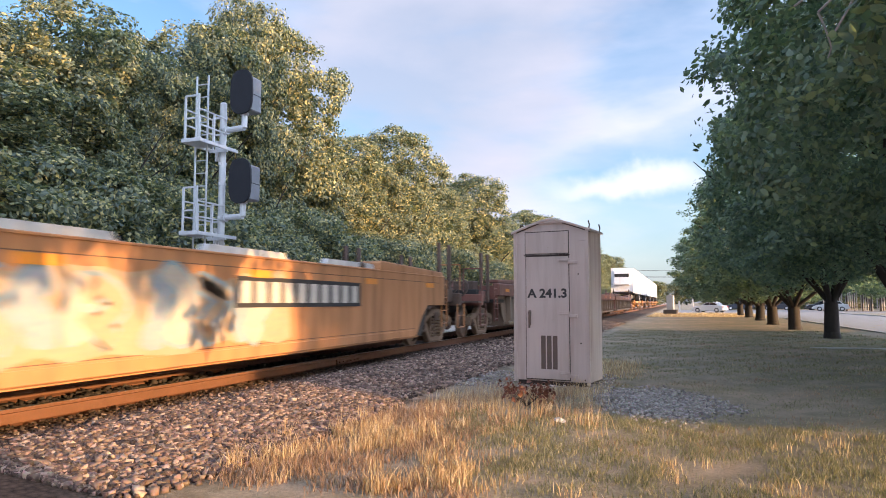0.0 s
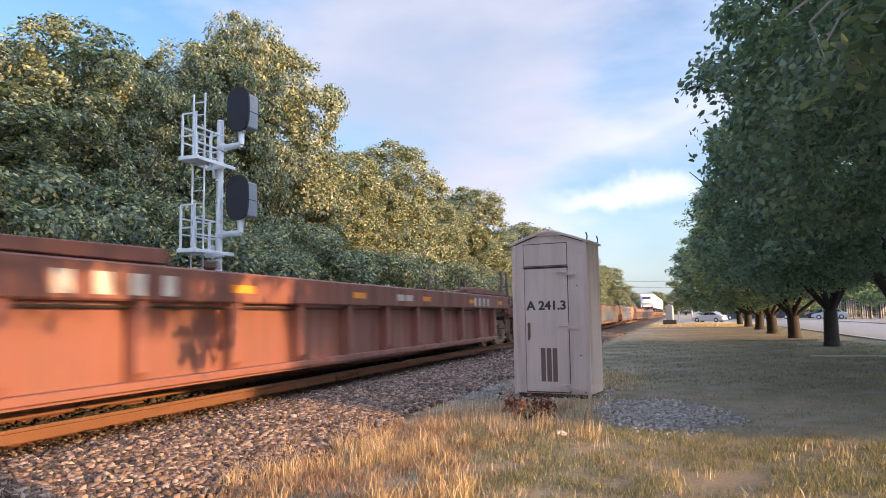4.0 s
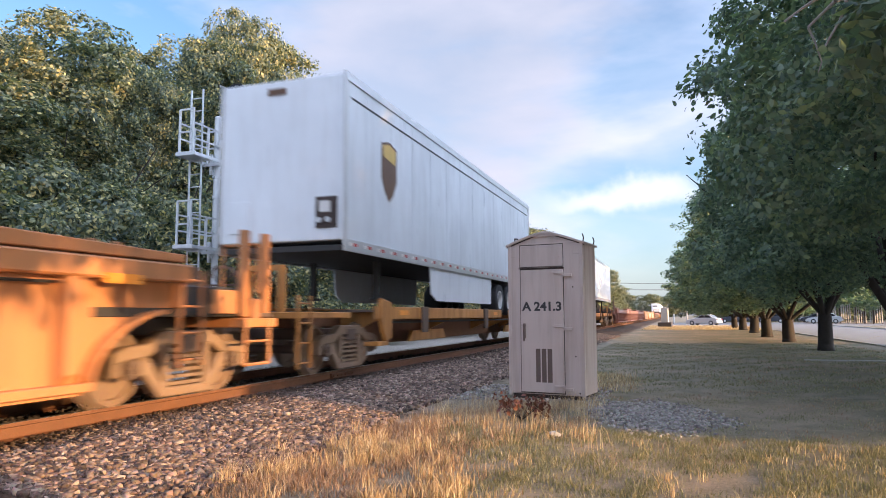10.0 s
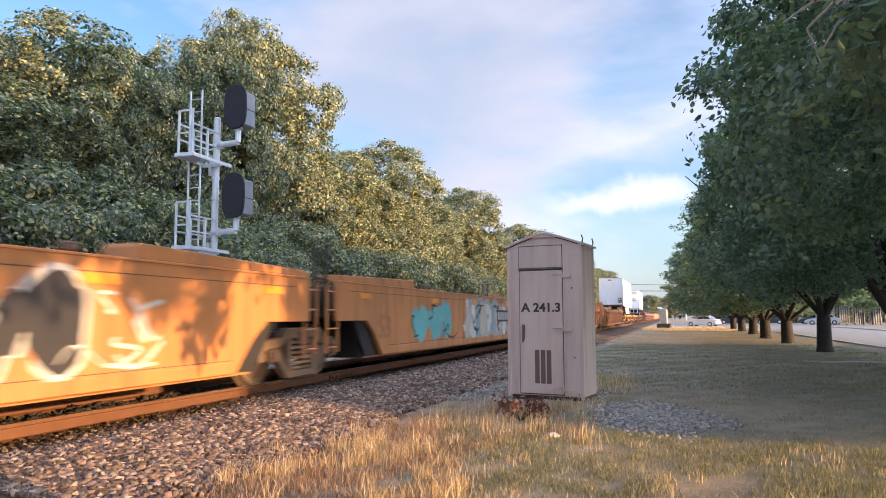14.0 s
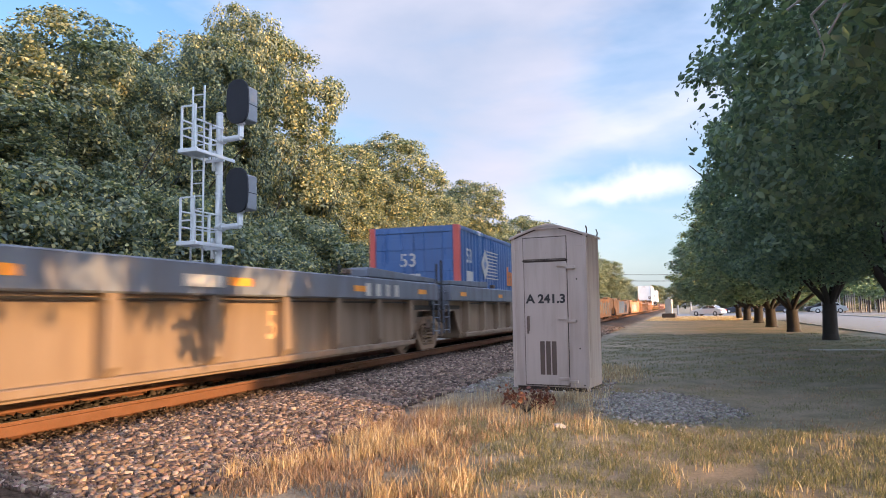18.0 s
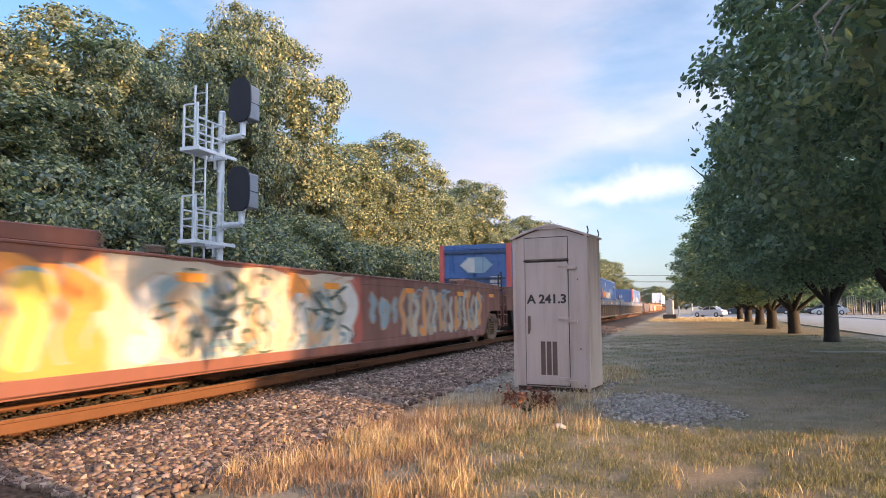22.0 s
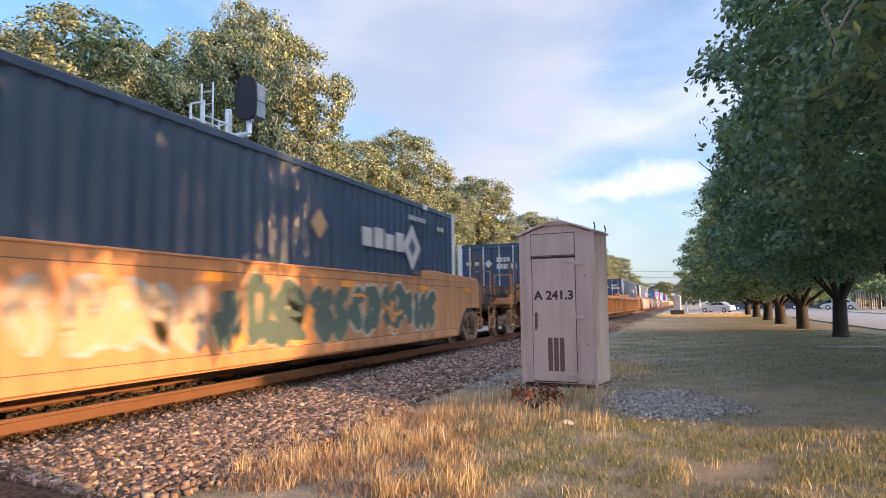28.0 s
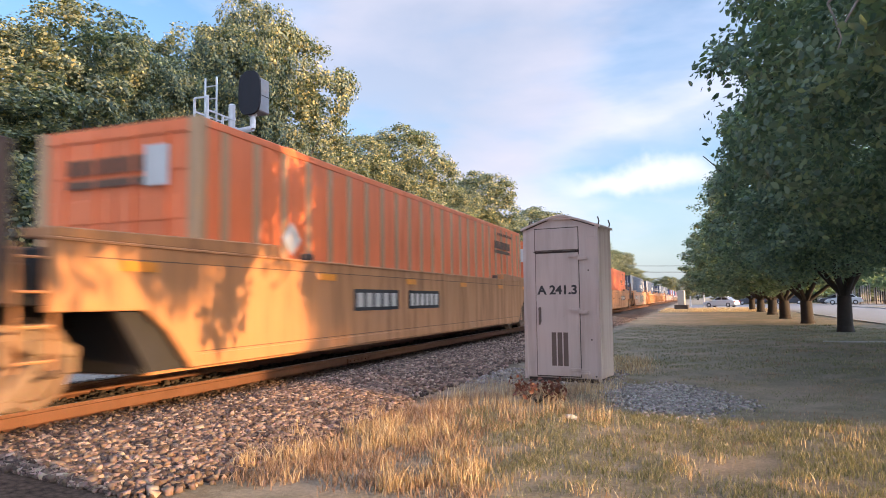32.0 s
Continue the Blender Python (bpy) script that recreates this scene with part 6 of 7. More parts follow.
g_tyre = G().lathe_x([(-0.26, 0.30), (-0.28, 0.36), (-0.28, 0.47), (-0.24, 0.51), (0.24, 0.51), (0.28, 0.47), (0.28, 0.36), (0.26, 0.30), (0.24, 0.29), (-0.24, 0.29), (-0.26, 0.30)], 28)
g_rim = G().lathe_x([(0.20, 0.305), (0.27, 0.30), (0.265, 0.27), (0.12, 0.245), (0.10, 0.25), (0.20, 0.305)], 24)
g_hub = G().lathe_x([(0.10, 0.255), (0.07, 0.16), (0.12, 0.13), (0.14, 0.08), (0.20, 0.07), (0.20, 0.0)], 18)


def trailer(s, wheels_rear, label, mat="white", skirt=False, reefer=False, axles=(1.6, 2.85)):
    """A road trailer on a spine car; y=0 is its leading end. wheels_rear: its own tail is the trailing end."""
    t = on_train(thing("semi_trailer", label, "trailer", "road trailers on the train"), s)
    L, W, z0, z1 = 16.1, 1.29, 2.12, 5.36 if skirt else 5.22
    part("box", G().box(-W, W, -L + 0.06, -0.06, z0 + 0.20, z1 - 0.03), M[mat], t, "white box body", bevel=0.02)
    tail, nose = (-L, 0.0) if wheels_rear else (0.0, -L)
    d = 1 if wheels_rear else -1            # from tail towards nose
    for sx in (-1, 1):
        a, b = sorted((sx * (W - 0.01), sx * (W + 0.022)))
        part("bottom_rail", G().box(a, b, -L, 0, z0, z0 + 0.22), M["alu"], t, bevel=0.008)
        part("top_rail", G().box(a, b, -L, 0, z1 - 0.16, z1), M["alu"], t, bevel=0.008)
        for y in (-0.06, -L + 0.06):
            part("corner_trim", G().box(a, b, y - 0.06, y + 0.06, z0, z1), M["alu"], t, bevel=0.006)
        rr, rw = G(), G()
        for i in range(26):
            y = -0.35 - i * 0.61
            p, q = sorted((sx * (W + 0.022), sx * (W + 0.025)))
            rr.box(p, q, y - 0.15, y, z0 + 0.10, z0 + 0.16)
            rw.box(p, q, y - 0.32, y - 0.15, z0 + 0.10, z0 + 0.16)
        tagged(part("tape", rr, M["red"], t), "red reflective tape", kind="stuff")
        tagged(part("tape", rw, M["tape"], t), "white reflective tape", kind="stuff")
        seam = G()
        for i in range(13):
            seam.box(min(sx * W, sx * (W + 0.004)), max(sx * W, sx * (W + 0.004)), -1.2 * i - 0.80, -1.2 * i - 0.77, z0 + 0.22, z1 - 0.16)
        tagged(part("panel_seams", seam, M[mat], t), kind="stuff")
    part("underframe", G().box(-1.2, 1.2, -L + 0.1, -0.1, z0 + 0.02, z0 + 0.12), M["black"], t)
    # tail: doors, bumper, lamps
    yt = tail - d * 0.0
    part("rear_header", G().box(-W, W, min(yt, yt + d * 0.06), max(yt, yt + d * 0.06), z1 - 0.14, z1), M["alu"], t)
    fr = part("rear_frame", G().box(-W, W, min(yt, yt + d * 0.06), max(yt, yt + d * 0.06), z0, z0 + 0.26), M["alu"], t)
    for dx in (-1, 1):
        dr = part("door", G().box(min(dx * 0.02, dx * 1.22), max(dx * 0.02, dx * 1.22), min(yt, yt - d * 0.02), max(yt, yt - d * 0.02), z0 + 0.27, z1 - 0.15), M[mat], t, "closed white rear door", bevel=0.006)
        part("lock_rod", G().cyl((dx * 0.16, yt - d * 0.035, z0 + 0.2), (dx * 0.16, yt - d * 0.035, z1 - 0.1), 0.018, n=6), M["alu"], dr)
        for z in (z0 + 0.35, z0 + 1.2, z0 + 2.1, z0 + 2.7):
            part("hinge", G().box(min(dx * 1.1, dx * 1.3), max(dx * 1.1, dx * 1.3), min(yt, yt - d * 0.04), max(yt, yt - d * 0.04), z, z + 0.06), M["alu"], dr)
        part("tail_lamp", G().cyl((dx * 1.05, yt, z0 + 0.12), (dx * 1.05, yt - d * 0.02, z0 + 0.12), 0.06, n=10), M["lamp_red"], fr)
    bp = G().box(-1.15, 1.15, min(yt, yt + d * 0.1), max(yt, yt + d * 0.1), z0 - 0.62, z0 - 0.52)
    for dx in (-1.1, -0.5, 0.5, 1.1):
        bp.box(dx - 0.04, dx + 0.04, min(yt, yt + d * 0.1), max(yt, yt + d * 0.1), z0 - 0.55, z0 + 0.02)
    part("underrun_bumper", bp, M["alu"], t)
    for q in axles:
        part("axle", G().cyl((-1.0, tail + d * q, z0 - 0.62), (1.0, tail + d * q, z0 - 0.62), 0.07, n=8), M["black"], t)
        for sx in (-1, 1):
            w = part("tyre", g_tyre, M["rubber"], t, "black twin tyres", pose(sx * 0.98, tail + d * q, z0 - 0.62, 0, 0, 0 if sx > 0 else 180))
            part("rim", g_rim, M["whitepost"], w, "pale steel rim")
            part("hub", g_hub, M["steel"], w, "dark wheel hub")
    part("bogie", G().box(-0.6, 0.6, min(tail + d * (axles[0] - 0.8), tail + d * (axles[1] + 0.9)), max(tail + d * (axles[0] - 0.8), tail + d * (axles[1] + 0.9)), z0 - 0.45, z0 + 0.02), M["black"], t)
    # landing legs and fifth-wheel hitch near the nose
    for sx in (-1, 1):
        part("landing_leg", G().box(sx * 0.75 - 0.06, sx * 0.75 + 0.06, nose - d * 2.6 - 0.06, nose - d * 2.6 + 0.06, z0 - 0.75, z0 + 0.02).box(sx * 0.75 - 0.12, sx * 0.75 + 0.12, nose - d * 2.6 - 0.1, nose - d * 2.6 + 0.1, z0 - 0.80, z0 - 0.75), M["black"], t)
    for sx in (-1, 1):
        part("mud_flap", G().box(sx * 0.95 - 0.3, sx * 0.95 + 0.3, tail + d * (axles[0] - 0.85) - 0.01, tail + d * (axles[0] - 0.85) + 0.01, z0 - 0.9, z0 - 0.05), M["rubber"], t)
    if skirt:
        # fittings on the nose, and a dark line along the sides
        yn = nose + d * 0.004 - (0.06 * d)
        e0, e1 = sorted((yn, yn + d * 0.025))
        box = part("connector_panel", G().box(0.72, 1.14, e0, e1, z0 + 0.42, z0 + 0.98), M["case_dark"], t, "dark recessed connector panel on the nose", bevel=0.006)
        f0, f1 = sorted((yn + d * 0.025, yn + d * 0.045))
        part("coupling", G().box(0.80, 1.02, f0, f1, z0 + 0.70, z0 + 0.90), M["whitepost"], box, "pale coupling plate", bevel=0.004)
        for q in (0.80, 0.98):
            part("coupling", G().cyl((q, yn + d * 0.02, z0 + 0.56), (q, yn + d * 0.07, z0 + 0.56), 0.05, n=10), M["alu"], box, "round hose coupling")
        part("document_box", G().box(-1.08, -0.66, e0, e1, z0 + 0.38, z0 + 0.98), M["trailer_grey"], t, "pale document box on the nose", bevel=0.008)
        part("marker_plate", G().box(-0.30, 0.08, e0, e1, z1 - 0.30, z1 - 0.18), M["mark_brown"], t, "small dark plate under the roof", bevel=0.004)
        for sx in (-1, 1):
            part("side_stripe", G().box(min(sx * 1.291, sx * 1.296), max(sx * 1.291, sx * 1.296), -L + 0.3, -0.3, z1 - 0.46, z1 - 0.42), M["mark_black"], t, "thin dark line along the side")
        p = [(tail + d * 6.0, z0 - 0.78), (tail + d * 5.9, z0 + 0.02), (tail + d * 11.6, z0 + 0.02), (tail + d * 11.5, z0 - 0.62), (tail + d * 11.1, z0 - 0.78)]
        for sx in (-1, 1):
            part("side_skirt", G().prism_x(p, min(sx * 1.24, sx * 1.27), max(sx * 1.24, sx * 1.27)), M[mat], t, "pale aerodynamic side skirt")
    else:
        k = part("tank", G().cyl((0.55, nose - d * 4.9, z0 - 0.40), (0.55, nose - d * 7.4, z0 - 0.40), 0.30, n=18), M["black"], t, "round dark tank slung under the floor")
        part("tank_end", G().cyl((0.55, nose - d * 4.9, z0 - 0.40), (0.55, nose - d * 4.86, z0 - 0.40), 0.30, 0.27, n=18), M["tank_end"], k, "pale tank end")
    if reefer:
        part("cooling_unit", G().box(-0.95, 0.95, min(nose, nose + d * 0.45), max(nose, nose + d * 0.45), z0 + 1.0, z1 - 0.25), M["white"], t, "white cooling unit on the nose", bevel=0.06)
        part("grille", G().box(-0.85, 0.85, min(nose + d * 0.45, nose + d * 0.48), max(nose + d * 0.45, nose + d * 0.48), z1 - 1.15, z1 - 0.75), M["black"], t)
    return t


def spine_unit(s, L, first, last, label, hitch=True):
    """A platform of a spine car from its front truck at y=0 back to its rear truck at y=-L."""
    u = on_train(thing("spine_car_unit", label, "rail car", "spine cars of the train"), s)
    sm = M["spine"]
    cen = [(0.9, 0.78), (0.9, 1.02), (-L - 0.9, 1.02), (-L - 0.9, 0.78), (-L + 1.6, 0.78), (-L + 2.8, 0.38), (-2.8, 0.38), (-1.6, 0.78)]
    # the centre sill is darker and browner than the side sills
    part("centre_sill", G().prism_x(cen, -0.40, 0.40), M["rust"], u, "deep dark brown centre sill", bevel=0.015)
    for sx in (-1, 1):
        a, b = sorted((sx * 1.26, sx * 1.34))
        for y0, y1 in ((-0.9, -5.2), (-6.4, -L + 0.6)):
            part("side_sill", G().box(a, b, y1, y0, 0.92, 1.17), sm, u, "yellow side sill", bevel=0.012)
            part("wheel_deck", G().box(min(sx * 0.42, sx * 1.28), max(sx * 0.42, sx * 1.28), y1, y0, 1.06, 1.10), M["steel"], u, bevel=0.008)
            for y in (y0 - 0.4, (y0 + y1) / 2, y1 + 0.4):
                part("outrigger", G().prism_y([(sx * 0.38, 0.55), (sx * 0.38, 1.06), (sx * 1.27, 1.06), (sx * 1.27, 0.94)], y - 0.05, y + 0.05), sm, u, bevel=0.006)
        for y in (-1.4, -4.6, -7.2, -L + 2.0):
            part("reflector", g_reflect, M["orange_tape"], u, "orange reflective strip", pose(sx * 1.341, y, 1.05, 0, 0, 0 if sx > 0 else 180))
        part("bracket", G().prism_x([(-L + 1.2, 0.55), (-L + 1.25, 1.25), (-L + 0.75, 1.32), (-L + 0.7, 0.95), (-L + 0.95, 0.5)], min(sx * 1.30, sx * 1.40), max(sx * 1.30, sx * 1.40)), sm, u, bevel=0.01)
        for y in (-2.2, -L / 2, -L + 3.2):
            part("stake_pocket", G().prism_x([(y - 0.16, 0.62), (y + 0.16, 0.62), (y + 0.20, 1.19), (y - 0.20, 1.19)], min(sx * 1.335, sx * 1.39), max(sx * 1.335, sx * 1.39)), M["steel"], u, bevel=0.008)
        part("air_pipe", G().cyl((sx * 1.22, -L + 1.0, 0.86), (sx * 1.22, -1.0, 0.86), 0.03, n=6), M["black"], u)
        for y in (-3.4, -L + 4.4):
            part("side_web", G().prism_x([(y - 1.3, 0.42), (y + 1.3, 0.42), (y + 1.1, 0.66), (y - 1.1, 0.66)], min(sx * 0.95, sx * 1.02), max(sx * 0.95, sx * 1.02)), sm, u, "lower truss plate", bevel=0.01)
        part("step", G().box(min(sx * 1.1, sx * 1.4), max(sx * 1.1, sx * 1.4), -L + 0.55, -L + 1.05, 0.42, 0.5), sm, u, bevel=0.01)
    if not hitch:
        part("hitch_stand", G().box(-0.5, 0.5, -4.4, -3.0, 1.02, 1.14).box(-0.3, 0.3, -4.2, -3.6, 1.14, 1.22), M["steel"], u, "trailer hitch stand folded flat", bevel=0.02)
    hs = G().box(-0.5, 0.5, -1.9, -1.2, 1.02, 1.15).cyl((-0.10, -1.5, 1.1), (-0.10, -1.45, 1.55), 0.10, n=8).cyl((-0.1, -1.45, 1.5), (-0.45, -1.35, 2.08), 0.07, n=8).cyl((-0.1, -1.45, 1.5), (0.45, -1.35, 2.08), 0.07, n=8).cyl((0, -2.3, 1.1), (0, -1.4, 2.08), 0.06, n=8).cyl((0, -1.35, 2.06), (0, -1.35, 2.12), 0.42, n=14)
    if hitch:
        part("hitch_stand", hs, M["steel"], u, "trailer hitch stand")
    truck(u, 0, s)
    if last:
        truck(u, -L, s)
    for on, y, d in ((first, 0, 1), (last, -L, -1)):
        if on:
            part("end_platform", G().box(-1.35, 1.35, min(y + d * 0.5, y + d * 2.3), max(y + d * 0.5, y + d * 2.3), 0.95, 1.05), sm, u, bevel=0.012)
            part("coupler", g_coupler, M["steel"], u, "rusty knuckle coupler", pose(0, y + d * 3.0, 0.85, 0, 0, 0 if d > 0 else 180), bevel=0.03)
            part("stanchion", G().box(0.9, 1.0, y + d * 2.1 - 0.05, y + d * 2.1 + 0.05, 1.05, 1.75).box(0.3, 0.4, y + d * 2.1 - 0.05, y + d * 2.1 + 0.05, 1.05, 1.75).box(0.3, 1.0, y + d * 2.1 - 0.04, y + d * 2.1 + 0.04, 1.7, 1.78), sm, u)
            part("ladder", g_ladder, sm, u, "", pose(1.36, y + d * 2.1, 0.2))
    return u


def three(f, style, mat, label, chord=None, posts=False, tabs=(0, 0, 0), deep=True):
    k = 19.75
    return [well_unit(f - i * k, style, mat, "C" if i == 0 else "A", "C" if i == 2 else "A", label, chord, posts, tabs[i], deep) for i in range(3)]


def build_train():
    # far ahead: white trailers on a spine car, and an empty brown car
    for i in range(5):
        spine_unit(103.4 + i * 17.7, 17.4, i == 4, i == 0, "yellow spine car platform under a white trailer")
        trailer(102.2 + i * 17.7, False, "white road trailer riding on the spine car", reefer=(i == 0))
    three(77.1, "rib", "umber", "empty dark brown stack car with ribbed sides", "brown")
    # yellow smooth-sided car, empty
    u = three(13.8, "flat", "yellow", "empty weathered yellow stack car with smooth sides", tabs=(1, 0, 0))
    cloud(u[0], -13.0, -5.4, 0.45, 1.35, 1, "s_tan")
    throwup(u[0], -12.6, -5.8, 0.42, 1.42, 2, ("s_grey", "s_cream", "s_tan"), "s_bluegrey", 7, 0.22, 0.05)
    sign_bars(u[0], "car_number", -3.2, -6.6, 0.98, 1.26, "mark_white", 10, "mark_black", gap=0.34)
    cloud(u[1], -13.8, -4.0, 0.55, 1.48, 3, "s_tan")
    throwup(u[1], -13.7, -4.2, 0.42, 1.50, 4, ("s_grey", "s_tan", "s_cream"), "s_tan", 10, 0.24, 0.04)
    wisps(u[1], -13.5, -4.4, 0.5, 1.4, 5, "s_bluegrey", 16)
    sign_bars(u[2], "car_number", -9.6, -12.8, 0.90, 1.16, "mark_white", 10)
    # red-brown ribbed car, empty
    u = three(-49.2, "rib", "brown", "empty red-brown stack car with ribbed sides and graffiti")
    number_53(u[2], -7.35, 0.72, 0.70, "mark_white", 1.352)
    number_53(u[1], -7.35, 0.72, 0.70, "mark_white", 1.352)
    for q in u:
        sign_bars(q, "stencil", -0.9, -2.6, 1.24, 1.46, "mark_white", 4, gap=0.55)
        sign_bars(q, "stencil", -WL + 0.6, -WL + 2.4, 1.24, 1.46, "mark_white", 4, gap=0.55)
        sign_bars(q, "stencil", -6.9, -7.8, 1.30, 1.42, "mark_white", 2, gap=0.2)
    throwup(u[2], -14.6, -9.2, 1.21, 1.55, 61, ("s_white", "s_grey"), "s_pink", 8, 0.075, 0.02, 1.531)
    wisps(u[2], -11.2, -9.4, 0.45, 1.05, 62, "s_white", 9, 0.05, 1.353)
    wisps(u[2], -8.6, -8.1, 0.6, 1.0, 63, "s_grey", 5, 0.04, 1.353)
    # spine car with two trailers
    spine_unit(-112.3, 15.2, True, False, "yellow spine car platform carrying a white trailer")
    spine_unit(-127.5, 17.3, False, False, "empty yellow spine car platform", False)
    spine_unit(-144.8, 16.9, False, True, "yellow spine car platform carrying a grey trailer")
    t = trailer(-110.3, True, "white road trailer with a round tank under the floor")
    sign_bars(t, "maker_sign", -0.45, -1.3, 4.65, 4.82, "trailer_grey", 3, x=1.295)
    t.pass_index = 0
    sb = G()
    for r, n in ((4.85, 6), (4.62, 8), (3.75, 5), (3.45, 6)):
        for k in range(n):
            sb.box(0.25 + k * 0.75 / n, 0.25 + (k + 0.7) * 0.75 / n, -16.126, -16.121, r, r + 0.16 * (1 if r < 4 else 0.6))
    tagged(part("door_writing", sb, M["mark_black"], t), kind="stuff")
    t = trailer(-146.3, False, "pale grey road trailer with side skirt and brown shield sign", "trailer_grey", skirt=True, axles=(3.45, 4.72))
    y, z = -14.1, 3.9
    sh = [(y - 0.55, z + 0.75), (y, z + 0.88), (y + 0.55, z + 0.75), (y + 0.55, z - 0.25), (y + 0.3, z - 0.65), (y, z - 0.9), (y - 0.3, z - 0.65), (y - 0.55, z - 0.25)]
    sh = [(y + (a - y) * 0.7, z + (b - z) * 0.7) for a, b in sh]
    part("shield_sign", G().prism_x(sh, 1.296, 1.300), M["mark_brown"], t, "brown and gold shield")
    part("shield_top", G().prism_x([(y - 0.35, z + 0.48), (y, z + 0.56), (y + 0.35, z + 0.48), (y + 0.30, z + 0.18), (y - 0.30, z + 0.27)], 1.300, 1.303), M["mark_gold"], t)
    # two single yellow ribbed cars
    for f, lab in ((-167.9, "empty dull yellow ribbed stack car with end posts"), (-191.6, "empty dull yellow ribbed stack car with white graffiti")):
        q = well_unit(f, "rib", "yellow2", "C", "C", lab, posts=True, deep=False)
        sign_bars(q, "stencil", -13.6, -14.6, 1.28, 1.42, "mark_white", 4, gap=0.4)
    throwup(q, -10.8, -6.5, 0.36, 1.30, 26, ("s_white", "s_grey", "s_bluegrey"), "s_grey", 5, 0.26, 0.05, 1.352)
    wisps(q, -10.4, -6.6, 0.45, 1.2, 27, "s_black", 8, 0.06, 1.357)
    cloud(q, -11.2, -8.2, 1.40, 1.53, 28, "s_grey", 1.532, 0.03)
    # yellow smooth car with bright graffiti
    u = three(-214.6, "flat", "amber", "empty orange-yellow smooth stack car covered with bright graffiti")
    cloud(u[0], -10.2, -5.8, 0.36, 1.46, 11, "s_grey")
    throwup(u[0], -10.2, -5.8, 0.34, 1.54, 12, ("s_cream", "s_white", "s_bluegrey", "s_cream"), "s_bluegrey", 5, 0.34, 0.05)
    wisps(u[0], -9.8, -6.4, 0.5, 1.3, 13, "s_black", 9, 0.06)
    sign_bars(u[0], "car_number", -4.0, -6.85, 0.89, 1.13, "mark_white", 10, "mark_black", gap=0.34, x=1.4975)
    for y, z in ((-10.4, 0.72), (-10.15, 1.36), (-5.55, 0.62), (-5.6, 1.40), (-0.9, 1.15)):
        star(u[0], y, z, 0.15)
    throwup(u[0], -14.05, -11.6, 0.45, 1.32, 14, ("s_teal",), "s_bluegrey", 4, 0.26, 0.05)
    wisps(u[0], -14.0, -11.7, 0.5, 1.25, 15, "s_black", 7, 0.03)
    number_53(u[0], -15.6, 0.78, 0.62, "s_ghost")
    cloud(u[1], -12.6, -6.9, 0.38, 1.50, 16, "s_bluegrey")
    throwup(u[1], -12.5, -7.0, 0.36, 1.50, 17, ("s_cream", "s_cream", "s_grey"), "s_grey", 5, 0.34, 0.05)
    cloud(u[1], -6.95, -6.3, 0.85, 1.5, 18, "s_pink")
    cloud(u[1], -6.9, -5.9, 1.22, 1.52, 19, "s_bluegrey", 1.4916)
    throwup(u[1], -5.4, -2.85, 0.42, 1.42, 20, ("s_black",), "s_white", 4, 0.30, 0.065)
    wisps(u[1], -2.7, -2.1, 0.5, 1.3, 21, "s_white", 8, 0.035)
    wisps(u[1], -5.9, -5.4, 0.6, 1.2, 22, "s_white", 6, 0.03)
    cloud(u[2], -15.4, -1.2, 0.40, 1.48, 23, "s_orange")
    throwup(u[2], -15.3, -8.6, 0.36, 1.52, 24, ("s_cream", "s_bluegrey", "s_tan"), "s_black", 8, 0.22, 0.035)
    wisps(u[2], -15.0, -8.8, 0.45, 1.4, 79, "s_cream", 18, 0.05, 1.4985)
    throwup(u[2], -8.2, -1.4, 0.40, 1.50, 25, ("s_bluegrey", "s_cream", "s_orange"), "s_tan", 8, 0.2, 0.035)
    wisps(u[2], -8.0, -1.4, 0.45, 1.4, 80, "s_black", 18, 0.05, 1.4985)
    # dark ribbed car with blue containers
    u = three(-278.3, "rib", "umber", "dark brown ribbed stack car with a blue-grey top beam", "greyblue")
    for q in u:
        number_53(q, -5.0, 0.78, 0.55, "tan", 1.352)
        sign_bars(q, "stencil", -0.9, -2.6, 1.24, 1.46, "mark_white", 4, gap=0.55)
        sign_bars(q, "stencil", -6.3, -7.3, 1.28, 1.42, "mark_white", 1)
    for f in (-278.35, -317.95):
        blue_box(f)
    blue_box(-341.85, True)
    # brown smooth car
    u = three(-341.8, "flat", "brown", "red-brown smooth stack car covered with graffiti")
    horn(u[0], -7.05, -3.45, 0.34, 1.52)
    cloud(u[0], -14.9, -10.8, 0.38, 1.50, 32, "s_grey")
    throwup(u[0], -14.8, -10.9, 0.40, 1.50, 31, ("s_grey", "s_cream", "s_grey"), "s_black", 5, 0.26, 0.022)
    wisps(u[0], -14.6, -11.0, 0.5, 1.4, 81, "s_bluegrey", 12, 0.06, 1.4985)
    sign_bars(u[0], "stencil", -9.5, -10.5, 0.80, 0.90, "mark_white", 7)
    number_53(u[0], -15.75, 0.85, 0.66, "s_cream")
    wisps(u[0], -3.4, -2.2, 0.6, 1.3, 33, "s_tan", 9, 0.05)
    cloud(u[1], -16.0, -13.9, 0.36, 1.50, 34, "s_orange")
    throwup(u[1], -16.0, -14.0, 0.36, 1.45, 35, ("s_yellow", "s_orange"), "s_bluegrey", 2, 0.28, 0.04)
    cloud(u[1], -13.9, -8.6, 0.36, 1.50, 36, "s_cream")
    throwup(u[1], -13.9, -8.6, 0.34, 1.53, 37, ("s_cream", "s_white", "s_tan", "s_cream"), "s_tan", 7, 0.30, 0.03)
    throwup(u[1], -13.2, -9.0, 0.60, 1.40, 71, ("s_bluegrey", "s_grey"), "s_cream", 6, 0.10, 0.02, 1.4955)
